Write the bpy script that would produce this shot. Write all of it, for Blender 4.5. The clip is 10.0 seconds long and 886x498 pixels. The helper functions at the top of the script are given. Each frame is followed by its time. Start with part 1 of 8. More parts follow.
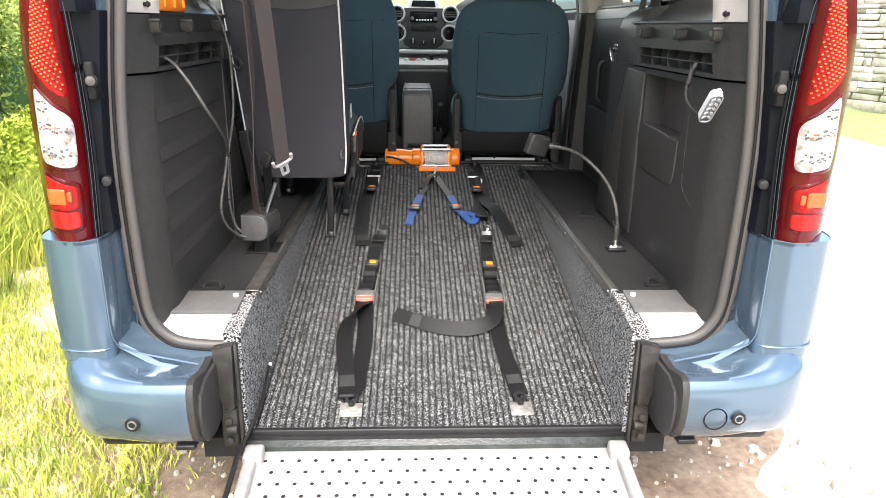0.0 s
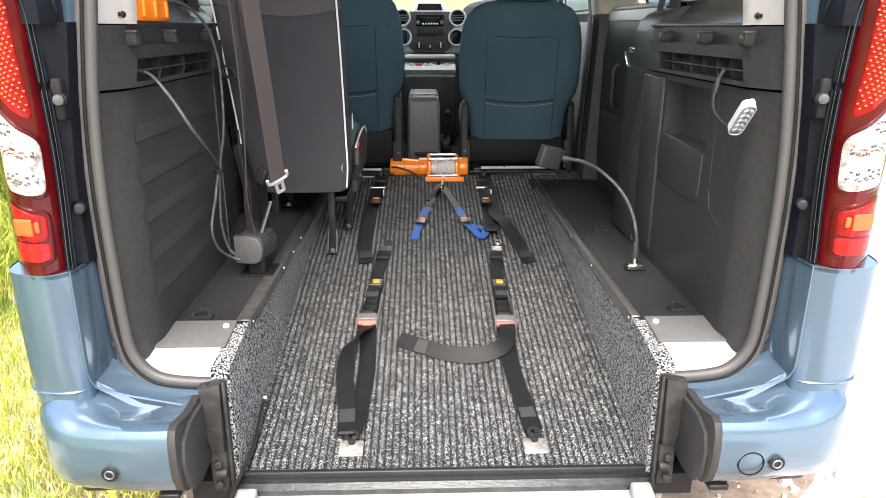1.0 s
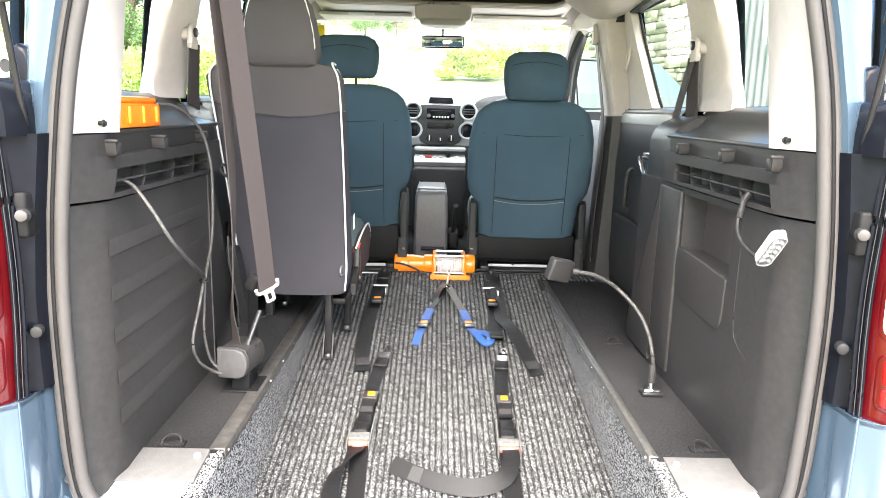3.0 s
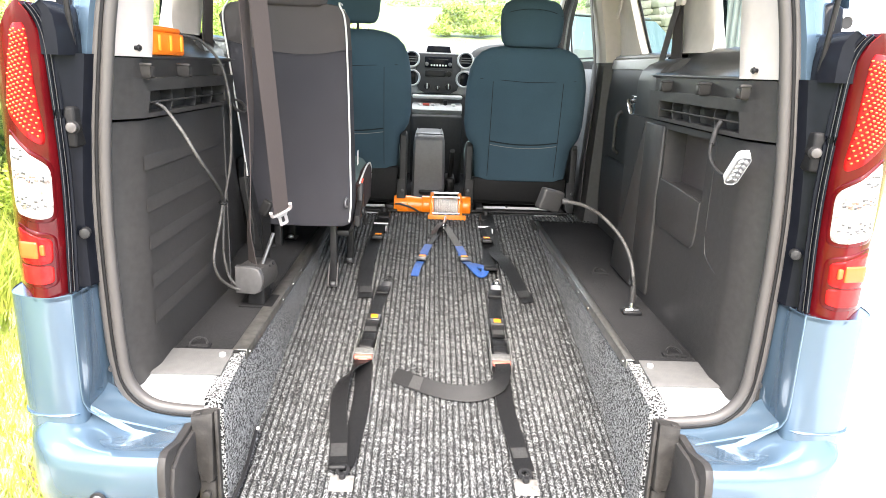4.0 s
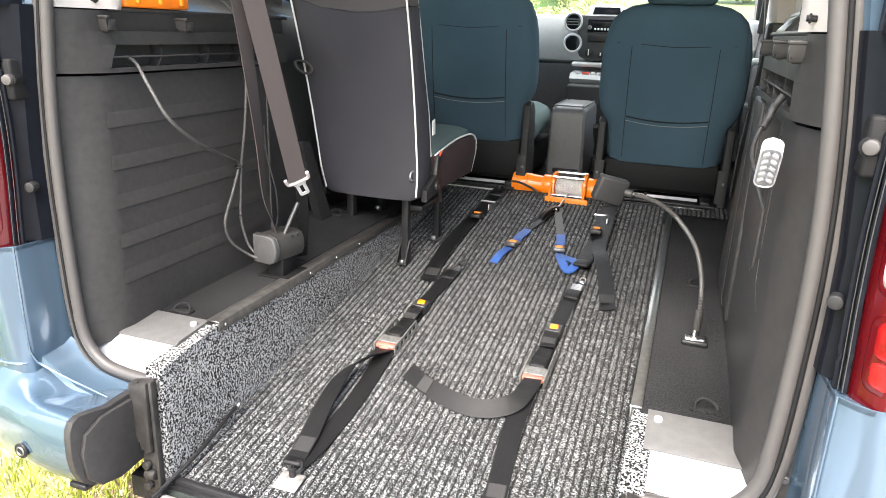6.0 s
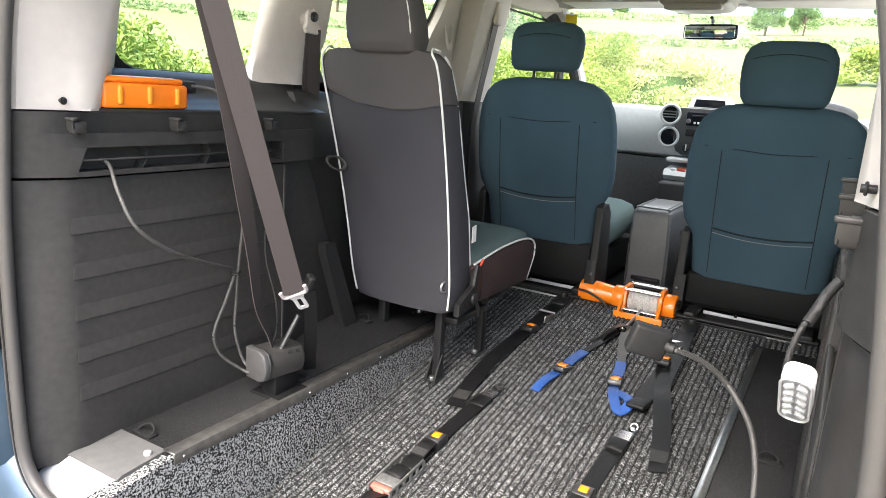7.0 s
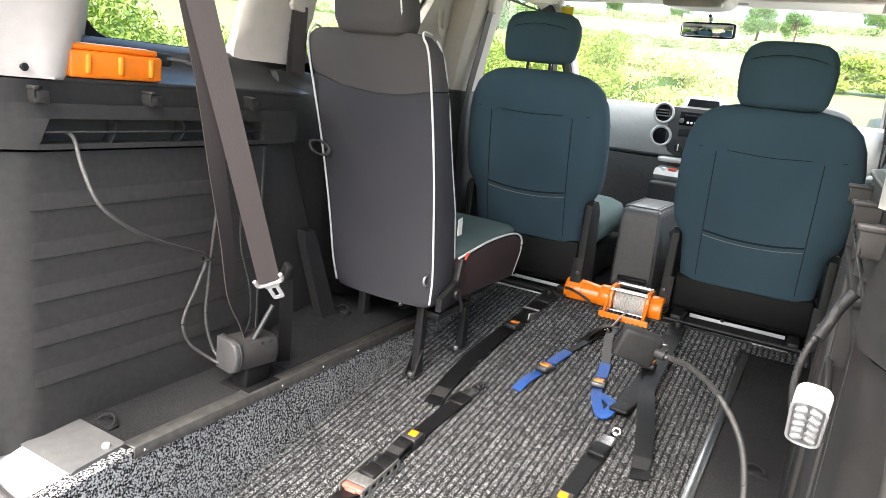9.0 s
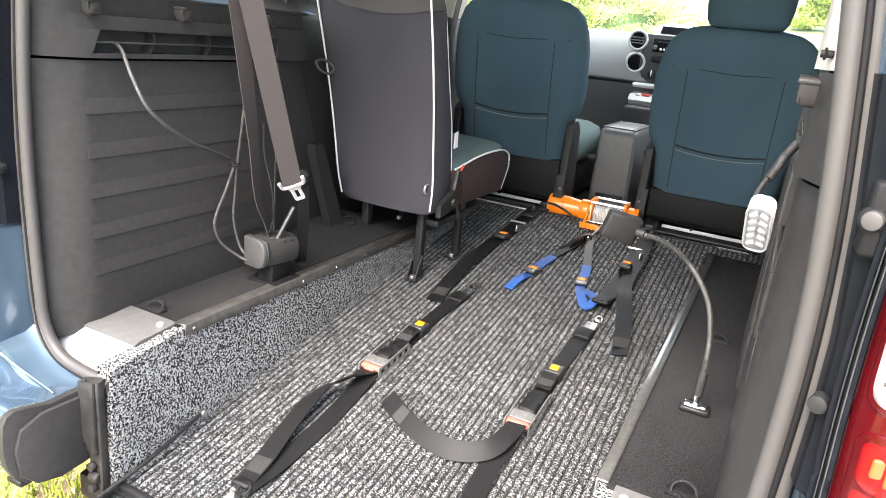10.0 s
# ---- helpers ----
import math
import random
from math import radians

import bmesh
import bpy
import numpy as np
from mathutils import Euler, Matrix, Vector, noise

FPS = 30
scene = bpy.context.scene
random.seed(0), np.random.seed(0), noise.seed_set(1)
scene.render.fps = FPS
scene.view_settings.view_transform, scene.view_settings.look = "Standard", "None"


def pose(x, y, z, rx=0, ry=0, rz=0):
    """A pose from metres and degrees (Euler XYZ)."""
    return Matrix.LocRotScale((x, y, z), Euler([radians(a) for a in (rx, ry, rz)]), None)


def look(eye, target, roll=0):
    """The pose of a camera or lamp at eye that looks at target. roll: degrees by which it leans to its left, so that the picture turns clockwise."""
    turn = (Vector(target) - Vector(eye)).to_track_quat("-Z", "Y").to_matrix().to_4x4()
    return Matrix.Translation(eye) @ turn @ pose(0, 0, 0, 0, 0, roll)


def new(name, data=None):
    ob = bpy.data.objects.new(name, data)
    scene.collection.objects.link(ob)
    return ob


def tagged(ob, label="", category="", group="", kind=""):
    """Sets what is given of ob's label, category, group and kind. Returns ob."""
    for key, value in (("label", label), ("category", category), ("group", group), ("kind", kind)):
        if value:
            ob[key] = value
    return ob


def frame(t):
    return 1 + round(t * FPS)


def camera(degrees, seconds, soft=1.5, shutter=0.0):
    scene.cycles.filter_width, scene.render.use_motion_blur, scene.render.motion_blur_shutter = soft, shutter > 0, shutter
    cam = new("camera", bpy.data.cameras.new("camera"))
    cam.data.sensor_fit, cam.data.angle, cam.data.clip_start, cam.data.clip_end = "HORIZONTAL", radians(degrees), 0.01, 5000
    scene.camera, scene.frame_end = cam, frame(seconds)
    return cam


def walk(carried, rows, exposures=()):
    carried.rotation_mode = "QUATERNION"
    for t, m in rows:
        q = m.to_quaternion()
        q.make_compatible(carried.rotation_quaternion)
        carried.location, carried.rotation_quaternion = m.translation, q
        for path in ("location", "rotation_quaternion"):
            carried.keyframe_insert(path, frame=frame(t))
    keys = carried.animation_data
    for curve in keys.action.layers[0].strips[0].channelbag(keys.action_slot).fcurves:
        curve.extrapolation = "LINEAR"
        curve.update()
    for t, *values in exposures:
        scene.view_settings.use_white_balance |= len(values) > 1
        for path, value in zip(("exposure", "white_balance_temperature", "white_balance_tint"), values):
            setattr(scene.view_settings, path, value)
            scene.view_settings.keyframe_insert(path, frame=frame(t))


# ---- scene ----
cam = camera(65.8, 10.0, soft=0.55)
PATH = [
    (0, (-0.066, -1.31, 1.32), (0.023, 0.59, 0.7), 0.9),
    (0.5, (-0.08, -1.269, 1.312), (0.074, 0.612, 0.649), 0.8),
    (1, (-0.047, -1.159, 1.332), (0.01, 0.743, 0.716), 0.1),
    (1.5, (0.003, -1.029, 1.368), (0.029, 0.914, 0.895), 0.1),
    (2, (0.004, -0.967, 1.398), (-0.019, 1.002, 1.046), 1.1),
    (2.5, (-0.005, -0.965, 1.41), (-0.018, 1.01, 1.096), 1.3),
    (2.7, (-0.009, -0.969, 1.406), (0.008, 0.997, 1.041), 1.8),
    (3.8, (-0.042, -1.149, 1.356), (-0.015, 0.802, 0.915), 0.8),
    (4, (-0.037, -1.18, 1.337), (0.011, 0.753, 0.827), 2.1),
    (4.5, (0.101, -1.218, 1.325), (-0.081, 0.714, 0.843), -0.8),
    (5, (0.363, -1.19, 1.321), (-0.018, 0.701, 0.793), 3.3),
    (5.2, (0.415, -1.152, 1.316), (0.035, 0.729, 0.754), 2.7),
    (6.3, (0.552, -0.682, 1.334), (-0.222, 1.059, 0.726), 2.3),
    (6.5, (0.586, -0.607, 1.362), (-0.291, 1.108, 0.821), 2.9),
    (7, (0.634, -0.442, 1.42), (-0.33, 1.253, 0.974), 3.9),
    (7.5, (0.59, -0.366, 1.468), (-0.33, 1.385, 1.168), 4.6),
    (8, (0.531, -0.314, 1.484), (-0.271, 1.5, 1.225), 4.9),
    (8.5, (0.538, -0.31, 1.455), (-0.301, 1.474, 1.12), 4.4),
    (9, (0.601, -0.38, 1.407), (-0.32, 1.333, 0.941), 6.4),
    (9.5, (0.639, -0.482, 1.371), (-0.273, 1.211, 0.822), 7.4),
    (10, (0.638, -0.613, 1.338), (-0.175, 1.109, 0.73), 6.1),
]
EXPOSURES = [(0.0, 2.1), (1.0, 2.17), (1.5, 2.74), (2.0, 3.04), (2.5, 3.36), (4.0, 2.90), (5.0, 2.75), (6.5, 2.58), (8.0, 2.40), (9.0, 2.59), (10.0, 2.84)]
walk(cam, [(t, look(eye, target, roll)) for t, eye, target, roll in PATH], EXPOSURES)

# ---- light ----
world = bpy.data.worlds.new("sky")
scene.world = world
world.use_nodes = True
wn = world.node_tree
sky = wn.nodes.new("ShaderNodeTexSky")
sky.sky_type, sky.sun_disc = "NISHITA", False
sky.sun_elevation, sky.sun_rotation = radians(50), radians(182)
sky.air_density, sky.dust_density = 1.0, 4.0
wn.links.new(sky.outputs[0], wn.nodes["Background"].inputs[0])
wn.nodes["Background"].inputs[1].default_value = 0.15
sun = new("sun", bpy.data.lights.new("sun", "SUN"))
sun.data.energy, sun.data.angle, sun.data.color = 1.3, radians(50), (1.0, 0.96, 0.90)
sun.matrix_world = look((-0.2, -6.5, 8.0), (0, 0, 0))

# daylight through the driver's window, off the bright drive
wl_ = new("window_light", bpy.data.lights.new("window_light", "AREA"))
wl_.data.shape, wl_.data.size, wl_.data.size_y, wl_.data.energy, wl_.data.color = "RECTANGLE", 0.36, 0.80, 0.9, (1.0, 0.99, 0.96)
wl_.matrix_world = look((0.850, 2.86, 1.62), (0.0, 2.86, 1.50))


# sky light through the windscreen
ws_ = new("windscreen_light", bpy.data.lights.new("windscreen_light", "AREA"))
ws_.data.shape, ws_.data.size, ws_.data.size_y, ws_.data.energy, ws_.data.color = "RECTANGLE", 1.25, 0.55, 4.0, (0.98, 1.0, 0.97)
ws_.matrix_world = look((0.0, 3.30, 1.70), (0.0, 2.85, 0.75))


# ---- materials ----
def mat(name, col, rough=0.6, metal=0.0, var=0.15, scale=30.0, bump=0.0, bscale=200.0, coat=0.0, col2=None, stretch=None,
        big=1.5, spec=0.5):
    """A surface with variation at two scales, fine relief and, if col2 is given, a second colour in flecks."""
    m = bpy.data.materials.new(name)
    m.use_nodes = True
    nt = m.node_tree
    b = nt.nodes["Principled BSDF"]
    tc = nt.nodes.new("ShaderNodeTexCoord")
    vec = tc.outputs["Object"]
    if stretch:
        mp = nt.nodes.new("ShaderNodeMapping")
        mp.inputs["Scale"].default_value = stretch
        nt.links.new(vec, mp.inputs[0])
        vec = mp.outputs[0]
    n1, n2 = nt.nodes.new("ShaderNodeTexNoise"), nt.nodes.new("ShaderNodeTexNoise")
    for n, s in ((n1, scale), (n2, big)):
        nt.links.new(vec, n.inputs["Vector"])
        n.inputs["Scale"].default_value, n.inputs["Detail"].default_value = s, 5
    add = nt.nodes.new("ShaderNodeMath")
    add.operation = "ADD"
    nt.links.new(n1.outputs[0], add.inputs[0])
    nt.links.new(n2.outputs[0], add.inputs[1])
    ramp = nt.nodes.new("ShaderNodeValToRGB")
    e = ramp.color_ramp.elements
    c2 = col2 or tuple(min(1, c * (1 + var)) for c in col)
    c1 = col if col2 else tuple(c * (1 - var) for c in col)
    e[0].position, e[1].position = 0.35, 0.65
    e[0].color, e[1].color = (*c1, 1), (*c2, 1)
    half = nt.nodes.new("ShaderNodeMath")
    half.operation = "MULTIPLY"
    half.inputs[1].default_value = 0.5
    nt.links.new(add.outputs[0], half.inputs[0])
    nt.links.new(half.outputs[0], ramp.inputs[0])
    nt.links.new(ramp.outputs[0], b.inputs["Base Color"])
    b.inputs["Roughness"].default_value, b.inputs["Metallic"].default_value = rough, metal
    b.inputs["Coat Weight"].default_value = coat
    b.inputs["Specular IOR Level"].default_value = spec
    if bump:
        n3, bp = nt.nodes.new("ShaderNodeTexNoise"), nt.nodes.new("ShaderNodeBump")
        nt.links.new(vec, n3.inputs["Vector"])
        n3.inputs["Scale"].default_value = bscale
        bp.inputs["Strength"].default_value, bp.inputs["Distance"].default_value = bump, 0.004
        nt.links.new(n3.outputs[0], bp.inputs["Height"])
        nt.links.new(bp.outputs[0], b.inputs["Normal"])
    return m


def glass(name, col, rough=0.02):
    """A thin pane: a clear sheet with a glossy film."""
    m = bpy.data.materials.new(name)
    m.use_nodes = True
    nt = m.node_tree
    nt.nodes.remove(nt.nodes["Principled BSDF"])
    out = nt.nodes["Material Output"]
    tr, gl, mx = (nt.nodes.new("ShaderNode" + k) for k in ("BsdfTransparent", "BsdfGlossy", "MixShader"))
    tr.inputs[0].default_value = (*col, 1)
    gl.inputs["Roughness"].default_value = rough
    mx.inputs[0].default_value = 0.04
    nt.links.new(tr.outputs[0], mx.inputs[1])
    nt.links.new(gl.outputs[0], mx.inputs[2])
    nt.links.new(mx.outputs[0], out.inputs[0])
    return m


BLUE = mat("blue_metallic_paint", (0.094, 0.147, 0.204), 0.24, 0.5, 0.06, 900, coat=1.0, big=0.6)
PLASTIC = mat("black_trim_plastic", (0.0352, 0.0336, 0.0328), 0.44, 0, 0.22, 60, bump=0.12, bscale=900, spec=0.30)
PLASTIC_GREY = mat("dark_grey_plastic", (0.060, 0.059, 0.060), 0.5, 0, 0.2, 60, bump=0.2, bscale=800, spec=0.4)
GLOSS_BLACK = mat("gloss_black_paint", (0.008, 0.009, 0.0125), 0.22, 0, 0.2, 40, spec=0.10)
PLASTIC_BLACK = mat("deep_black_plastic", (0.019, 0.019, 0.0195), 0.5, 0, 0.25, 60, bump=0.2, bscale=800, spec=0.35)
RUBBER = mat("rubber_seal", (0.058, 0.054, 0.052), 0.5, 0, 0.06, 80, bump=0.03, bscale=400)
CREAM = mat("cream_trim", (0.56, 0.51, 0.475), 0.75, 0, 0.05, 40, bump=0.12, bscale=900)
LINING = mat("roof_cloth", (0.50, 0.455, 0.415), 0.95, 0, 0.05, 60, bump=0.3, bscale=700)
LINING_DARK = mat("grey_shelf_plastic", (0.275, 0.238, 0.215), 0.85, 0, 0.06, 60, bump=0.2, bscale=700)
ROOF_CONSOLE = mat("beige_console_plastic", (0.37, 0.335, 0.305), 0.6, 0, 0.05, 60, bump=0.1, bscale=800)
CARPET_BLACK = mat("black_carpet", (0.031, 0.031, 0.032), 0.98, 0, 0.6, 260, bump=1.0, bscale=700, spec=0.1)
ALU = mat("brushed_aluminium", (0.42, 0.42, 0.415), 0.33, 0.6, 0.08, 300, stretch=(1, 0.05, 1), bump=0.1, bscale=300)
EDGE = mat("scuffed_aluminium_edge", (0.46, 0.46, 0.45), 0.30, 0.95, 0.2, 60, bump=0.15, bscale=200)
STEEL = mat("worn_steel", (0.42, 0.42, 0.43), 0.35, 0.95, 0.25, 60, bump=0.2, bscale=120)
CHROME = mat("chrome", (0.75, 0.75, 0.76), 0.15, 1.0, 0.05, 30)
BLACK_STEEL = mat("black_painted_steel", (0.016, 0.016, 0.017), 0.38, 0.0, 0.3, 40, bump=0.25, bscale=150, spec=0.3)
HINGE = mat("worn_dark_green_steel", (0.028, 0.034, 0.031), 0.24, 0.0, 0.4, 40, bump=0.3, bscale=150, spec=0.6)
RUSTY = mat("dirty_black_steel", (0.03, 0.028, 0.026), 0.6, 0.2, 0.6, 25, bump=0.5, bscale=60)
SILL_SHADE = mat("shaded_sill_plastic", (0.105, 0.104, 0.102), 0.38, 0.0, 0.15, 50, bump=0.2, bscale=300)
PLATE = mat("white_sill_plastic", (0.52, 0.52, 0.515), 0.42, 0.0, 0.06, 50)
RAMP_PLATE = mat("ramp_aluminium", (0.40, 0.395, 0.385), 0.5, 0.35, 0.16, 40, bump=0.2, bscale=60)
UNDER_BLACK = mat("matt_black_plastic", (0.0085, 0.0085, 0.009), 0.6, 0, 0.2, 60, bump=0.2, bscale=800, spec=0.2)
WORN_PLATE = mat("worn_floor_plate", (0.11, 0.105, 0.095), 0.55, 0.3, 0.4, 70, bump=0.4, bscale=90, col2=(0.34, 0.33, 0.31), big=20)
SEAT_TEAL = mat("teal_seat_cloth", (0.057, 0.099, 0.130), 0.92, 0, 0.18, 500, bump=0.5, bscale=900, big=3, spec=0.2)
SEAT_GREEN = mat("green_seat_cloth", (0.108, 0.150, 0.147), 0.92, 0, 0.2, 500, bump=0.5, bscale=900, big=3, spec=0.2)
SEAT_GREY = mat("charcoal_seat_cloth", (0.051, 0.050, 0.058), 0.9, 0, 0.15, 500, bump=0.5, bscale=900, big=3, spec=0.25)
SEAT_GREY2 = mat("warm_grey_seat_cloth", (0.086, 0.079, 0.080), 0.9, 0, 0.12, 500, bump=0.5, bscale=900, big=3, spec=0.25)
CONSOLE = mat("charcoal_console_plastic", (0.135, 0.135, 0.137), 0.36, 0, 0.12, 60, bump=0.2, bscale=800)
PIPING = mat("white_piping", (0.72, 0.72, 0.70), 0.6, 0, 0.06, 200)
BELT = mat("brown_grey_webbing", (0.046, 0.0375, 0.0375), 0.7, 0, 0.08, 400, bump=0.1, bscale=700, stretch=(1, 1, 0.2))
WEB = mat("black_webbing", (0.0065, 0.0065, 0.007), 0.46, 0, 0.35, 300, bump=0.3, bscale=900, spec=0.32)
STITCH = mat("grey_stitching", (0.021, 0.021, 0.021), 0.6, 0, 0.9, 420, bump=0.6, bscale=900)
DARK_METAL = mat("dark_satin_metal", (0.13, 0.13, 0.135), 0.36, 0.8, 0.15, 80, bump=0.15, bscale=200)
WEB_GREY = mat("grey_webbing", (0.24, 0.24, 0.235), 0.7, 0, 0.3, 300, bump=0.5, bscale=700)
CABLE_GREY = mat("grey_corrugated_cable", (0.060, 0.058, 0.056), 0.4, 0, 0.3, 200, bump=0.3, bscale=900)
WEB_DULL = mat("dull_grey_webbing", (0.085, 0.082, 0.078), 0.55, 0, 0.4, 300, bump=0.5, bscale=700)
WEB_BLUE = mat("blue_webbing", (0.028, 0.095, 0.34), 0.36, 0, 0.5, 300, bump=0.5, bscale=700)
ORANGE = mat("orange_paint", (0.92, 0.235, 0.010), 0.32, 0, 0.06, 60, coat=0.3)
ORANGE_PLASTIC = mat("orange_plastic", (0.85, 0.20, 0.012), 0.38, 0, 0.08, 40, col2=None)
CLIP = mat("orange_yellow_clip", (0.90, 0.27, 0.015), 0.4, 0, 0.1, 60)
SATIN = mat("satin_black_plastic", (0.030, 0.030, 0.031), 0.3, 0, 0.2, 60, bump=0.15, bscale=900)
SEAM = mat("dark_seam_thread", (0.010, 0.017, 0.022), 0.9, 0, 0.2, 300)
POCKET = mat("brown_grey_pocket_plastic", (0.060, 0.050, 0.047), 0.5, 0, 0.15, 60, bump=0.2, bscale=800)
YELLOW_CARD = mat("yellow_card", (0.80, 0.55, 0.02), 0.5, 0, 0.06, 60)
YELLOW_BUTTON = mat("bright_yellow_button", (0.82, 0.26, 0.008), 0.4, 0, 0.1, 60)
RAIL = mat("scuffed_zinc_rail", (0.17, 0.17, 0.165), 0.42, 0.5, 0.4, 120, bump=0.2, bscale=200)
BELT_LOOP = mat("pale_belt_loop_plastic", (0.36, 0.33, 0.33), 0.5, 0, 0.06, 80)
RED_FADED = mat("faded_red_plastic", (0.40, 0.115, 0.085), 0.45, 0, 0.2, 90)
YELLOW = mat("yellow_button", (0.78, 0.24, 0.02), 0.4, 0, 0.1, 60)
RED = mat("red_buckle", (0.55, 0.07, 0.04), 0.4, 0, 0.2, 60)
CABLE = mat("black_cable", (0.024, 0.024, 0.0245), 0.42, 0, 0.3, 200, bump=0.3, bscale=900, spec=0.35)
DASH_GREY = mat("light_dash_plastic", (0.56, 0.56, 0.56), 0.6, 0, 0.06, 60, bump=0.2, bscale=900)
DASH_DARK = mat("charcoal_dash_plastic", (0.125, 0.125, 0.13), 0.6, 0, 0.15, 60, bump=0.2, bscale=900)
ROPE = mat("bright_wire_rope", (0.74, 0.72, 0.69), 0.45, 0.4, 0.35, 250, bump=0.6, bscale=500)
STACK = mat("black_stack_plastic", (0.045, 0.045, 0.048), 0.5, 0, 0.15, 60, bump=0.2, bscale=900)
ANGLE = mat("dark_metal_angle", (0.185, 0.18, 0.17), 0.28, 0.8, 0.3, 40, bump=0.15, bscale=120)
SILVER = mat("silver_ring", (0.62, 0.62, 0.63), 0.35, 0.5, 0.05, 60)
WHITE = mat("white_plastic", (0.78, 0.78, 0.77), 0.4, 0, 0.04, 60)
TAIL_RED = mat("red_lamp_lens", (0.062, 0.002, 0.0035), 0.12, 0, 0.3, 14, coat=0.22, spec=0.3, big=5)
TAIL_RED2 = mat("bright_red_lamp_lens", (0.25, 0.006, 0.007), 0.2, 0, 0.35, 60, coat=0.1, spec=0.3)
TAIL_AMBER = mat("red_indicator_lens", (0.36, 0.012, 0.012), 0.2, 0, 0.3, 60, coat=0.1, spec=0.3)
TAIL_CLEAR = mat("clear_lamp_lens", (0.20, 0.155, 0.13), 0.16, 0.2, 0.35, 95, col2=(0.72, 0.71, 0.69), coat=0.2, big=26, bump=0.5, bscale=130)
TAIL_DOT = mat("orange_lamp_dot", (0.55, 0.085, 0.018), 0.25, 0, 0.1, 60, coat=0.25)
PANE = glass("clear_pane", (0.96, 0.99, 0.97))
PANE_GREEN = glass("tinted_pane", (0.85, 0.94, 0.88))
DIRT = mat("trodden_earth", (0.16, 0.11, 0.075), 0.95, 0, 0.4, 40, bump=0.8, bscale=90, col2=(0.33, 0.26, 0.19), big=6)
GRASS_GROUND = mat("meadow", (0.14, 0.20, 0.065), 0.95, 0, 0.3, 6, bump=0.6, bscale=30, col2=(0.27, 0.31, 0.12), big=0.12)
DRY_GROUND = mat("dry_straw_ground", (0.30, 0.26, 0.15), 0.95, 0, 0.4, 60, bump=0.8, bscale=120, col2=(0.60, 0.56, 0.40), big=7)
CONCRETE = mat("pale_concrete", (0.52, 0.49, 0.45), 0.9, 0, 0.12, 25, bump=0.4, bscale=80, big=0.7)
GRASS = mat("grass_blades", (0.20, 0.29, 0.03), 0.7, 0, 0.4, 9, col2=(0.52, 0.53, 0.10), big=3)
STRAW = mat("straw_blades", (0.45, 0.40, 0.16), 0.8, 0, 0.3, 9, col2=(0.62, 0.54, 0.28), big=3)
LEAF = mat("hedge_leaves", (0.125, 0.215, 0.035), 0.55, 0, 0.4, 9, col2=(0.42, 0.49, 0.10), big=0.9)
# light green, paled further to paint in the bright haze over the lane
LEAF_LIGHT = mat("light_hazy_hedge_leaves", (0.26, 0.32, 0.11), 0.6, 0, 0.4, 6, col2=(0.54, 0.55, 0.24), big=0.9)
LEAF_BRIGHT = mat("bright_young_leaves", (0.24, 0.36, 0.03), 0.6, 0, 0.4, 6, col2=(0.52, 0.58, 0.08), big=0.9)
HEDGE_SHADE = mat("tree_leaves", (0.035, 0.085, 0.016), 0.7, 0, 0.4, 2, col2=(0.10, 0.18, 0.04), big=0.4)
# hedge green greyed with distance: haze mixed into the leaf colour
LEAF_FAR = mat("hazed_far_leaves", (0.16, 0.24, 0.10), 0.8, 0, 0.4, 2, col2=(0.34, 0.42, 0.20), big=0.4)
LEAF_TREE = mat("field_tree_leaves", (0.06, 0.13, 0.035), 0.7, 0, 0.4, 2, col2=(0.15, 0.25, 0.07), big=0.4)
BARK = mat("bark", (0.10, 0.075, 0.055), 0.9, 0, 0.4, 20, bump=0.6, bscale=40)
# the dry stone darkened, so the house wall's shade is in its colour
SHADE_STONE = mat("shaded_house_stone", (0.115, 0.115, 0.085), 0.9, 0, 0.4, 14, bump=0.8, bscale=30, col2=(0.215, 0.21, 0.165), big=2)
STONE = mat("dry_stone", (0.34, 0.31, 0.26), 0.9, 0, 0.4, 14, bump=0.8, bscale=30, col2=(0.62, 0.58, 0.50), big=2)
MORTAR = mat("dark_mortar", (0.06, 0.055, 0.045), 0.95, 0, 0.3, 30, bump=0.5, bscale=60)
SHEET = mat("grey_sheet_metal", (0.15, 0.17, 0.165), 0.5, 0.2, 0.08, 10)
TYRE = mat("tyre_rubber", (0.018, 0.018, 0.018), 0.85, 0, 0.3, 60, bump=0.3, bscale=90)
MIRROR = mat("mirror_glass", (0.55, 0.60, 0.56), 0.02, 1.0, 0.0, 5)


# ---- shaping ----
def part(name, bm, material, parent=None, label=""):
    """Links a bmesh as one mesh object, under a thing or a part."""
    me = bpy.data.meshes.new(name)
    bm.normal_update()
    bm.to_mesh(me)
    bm.free()
    me.materials.append(material)
    ob = new(name, me)
    if parent:
        ob.parent = parent
    if label:
        ob["label"] = label
    return ob


def thing(name, label, category, group="", kind=""):
    return tagged(new(name), label, category, group, kind)


def solid(name, bm, material, label, category, group="", kind=""):
    return tagged(part(name, bm, material), label, category, group, kind)


def smooth(bm, angle=40):
    bm.normal_update()
    for f in bm.faces:
        f.smooth = True
    for e in bm.edges:
        if len(e.link_faces) == 2 and e.calc_face_angle(0) > radians(angle):
            e.smooth = False
    return bm


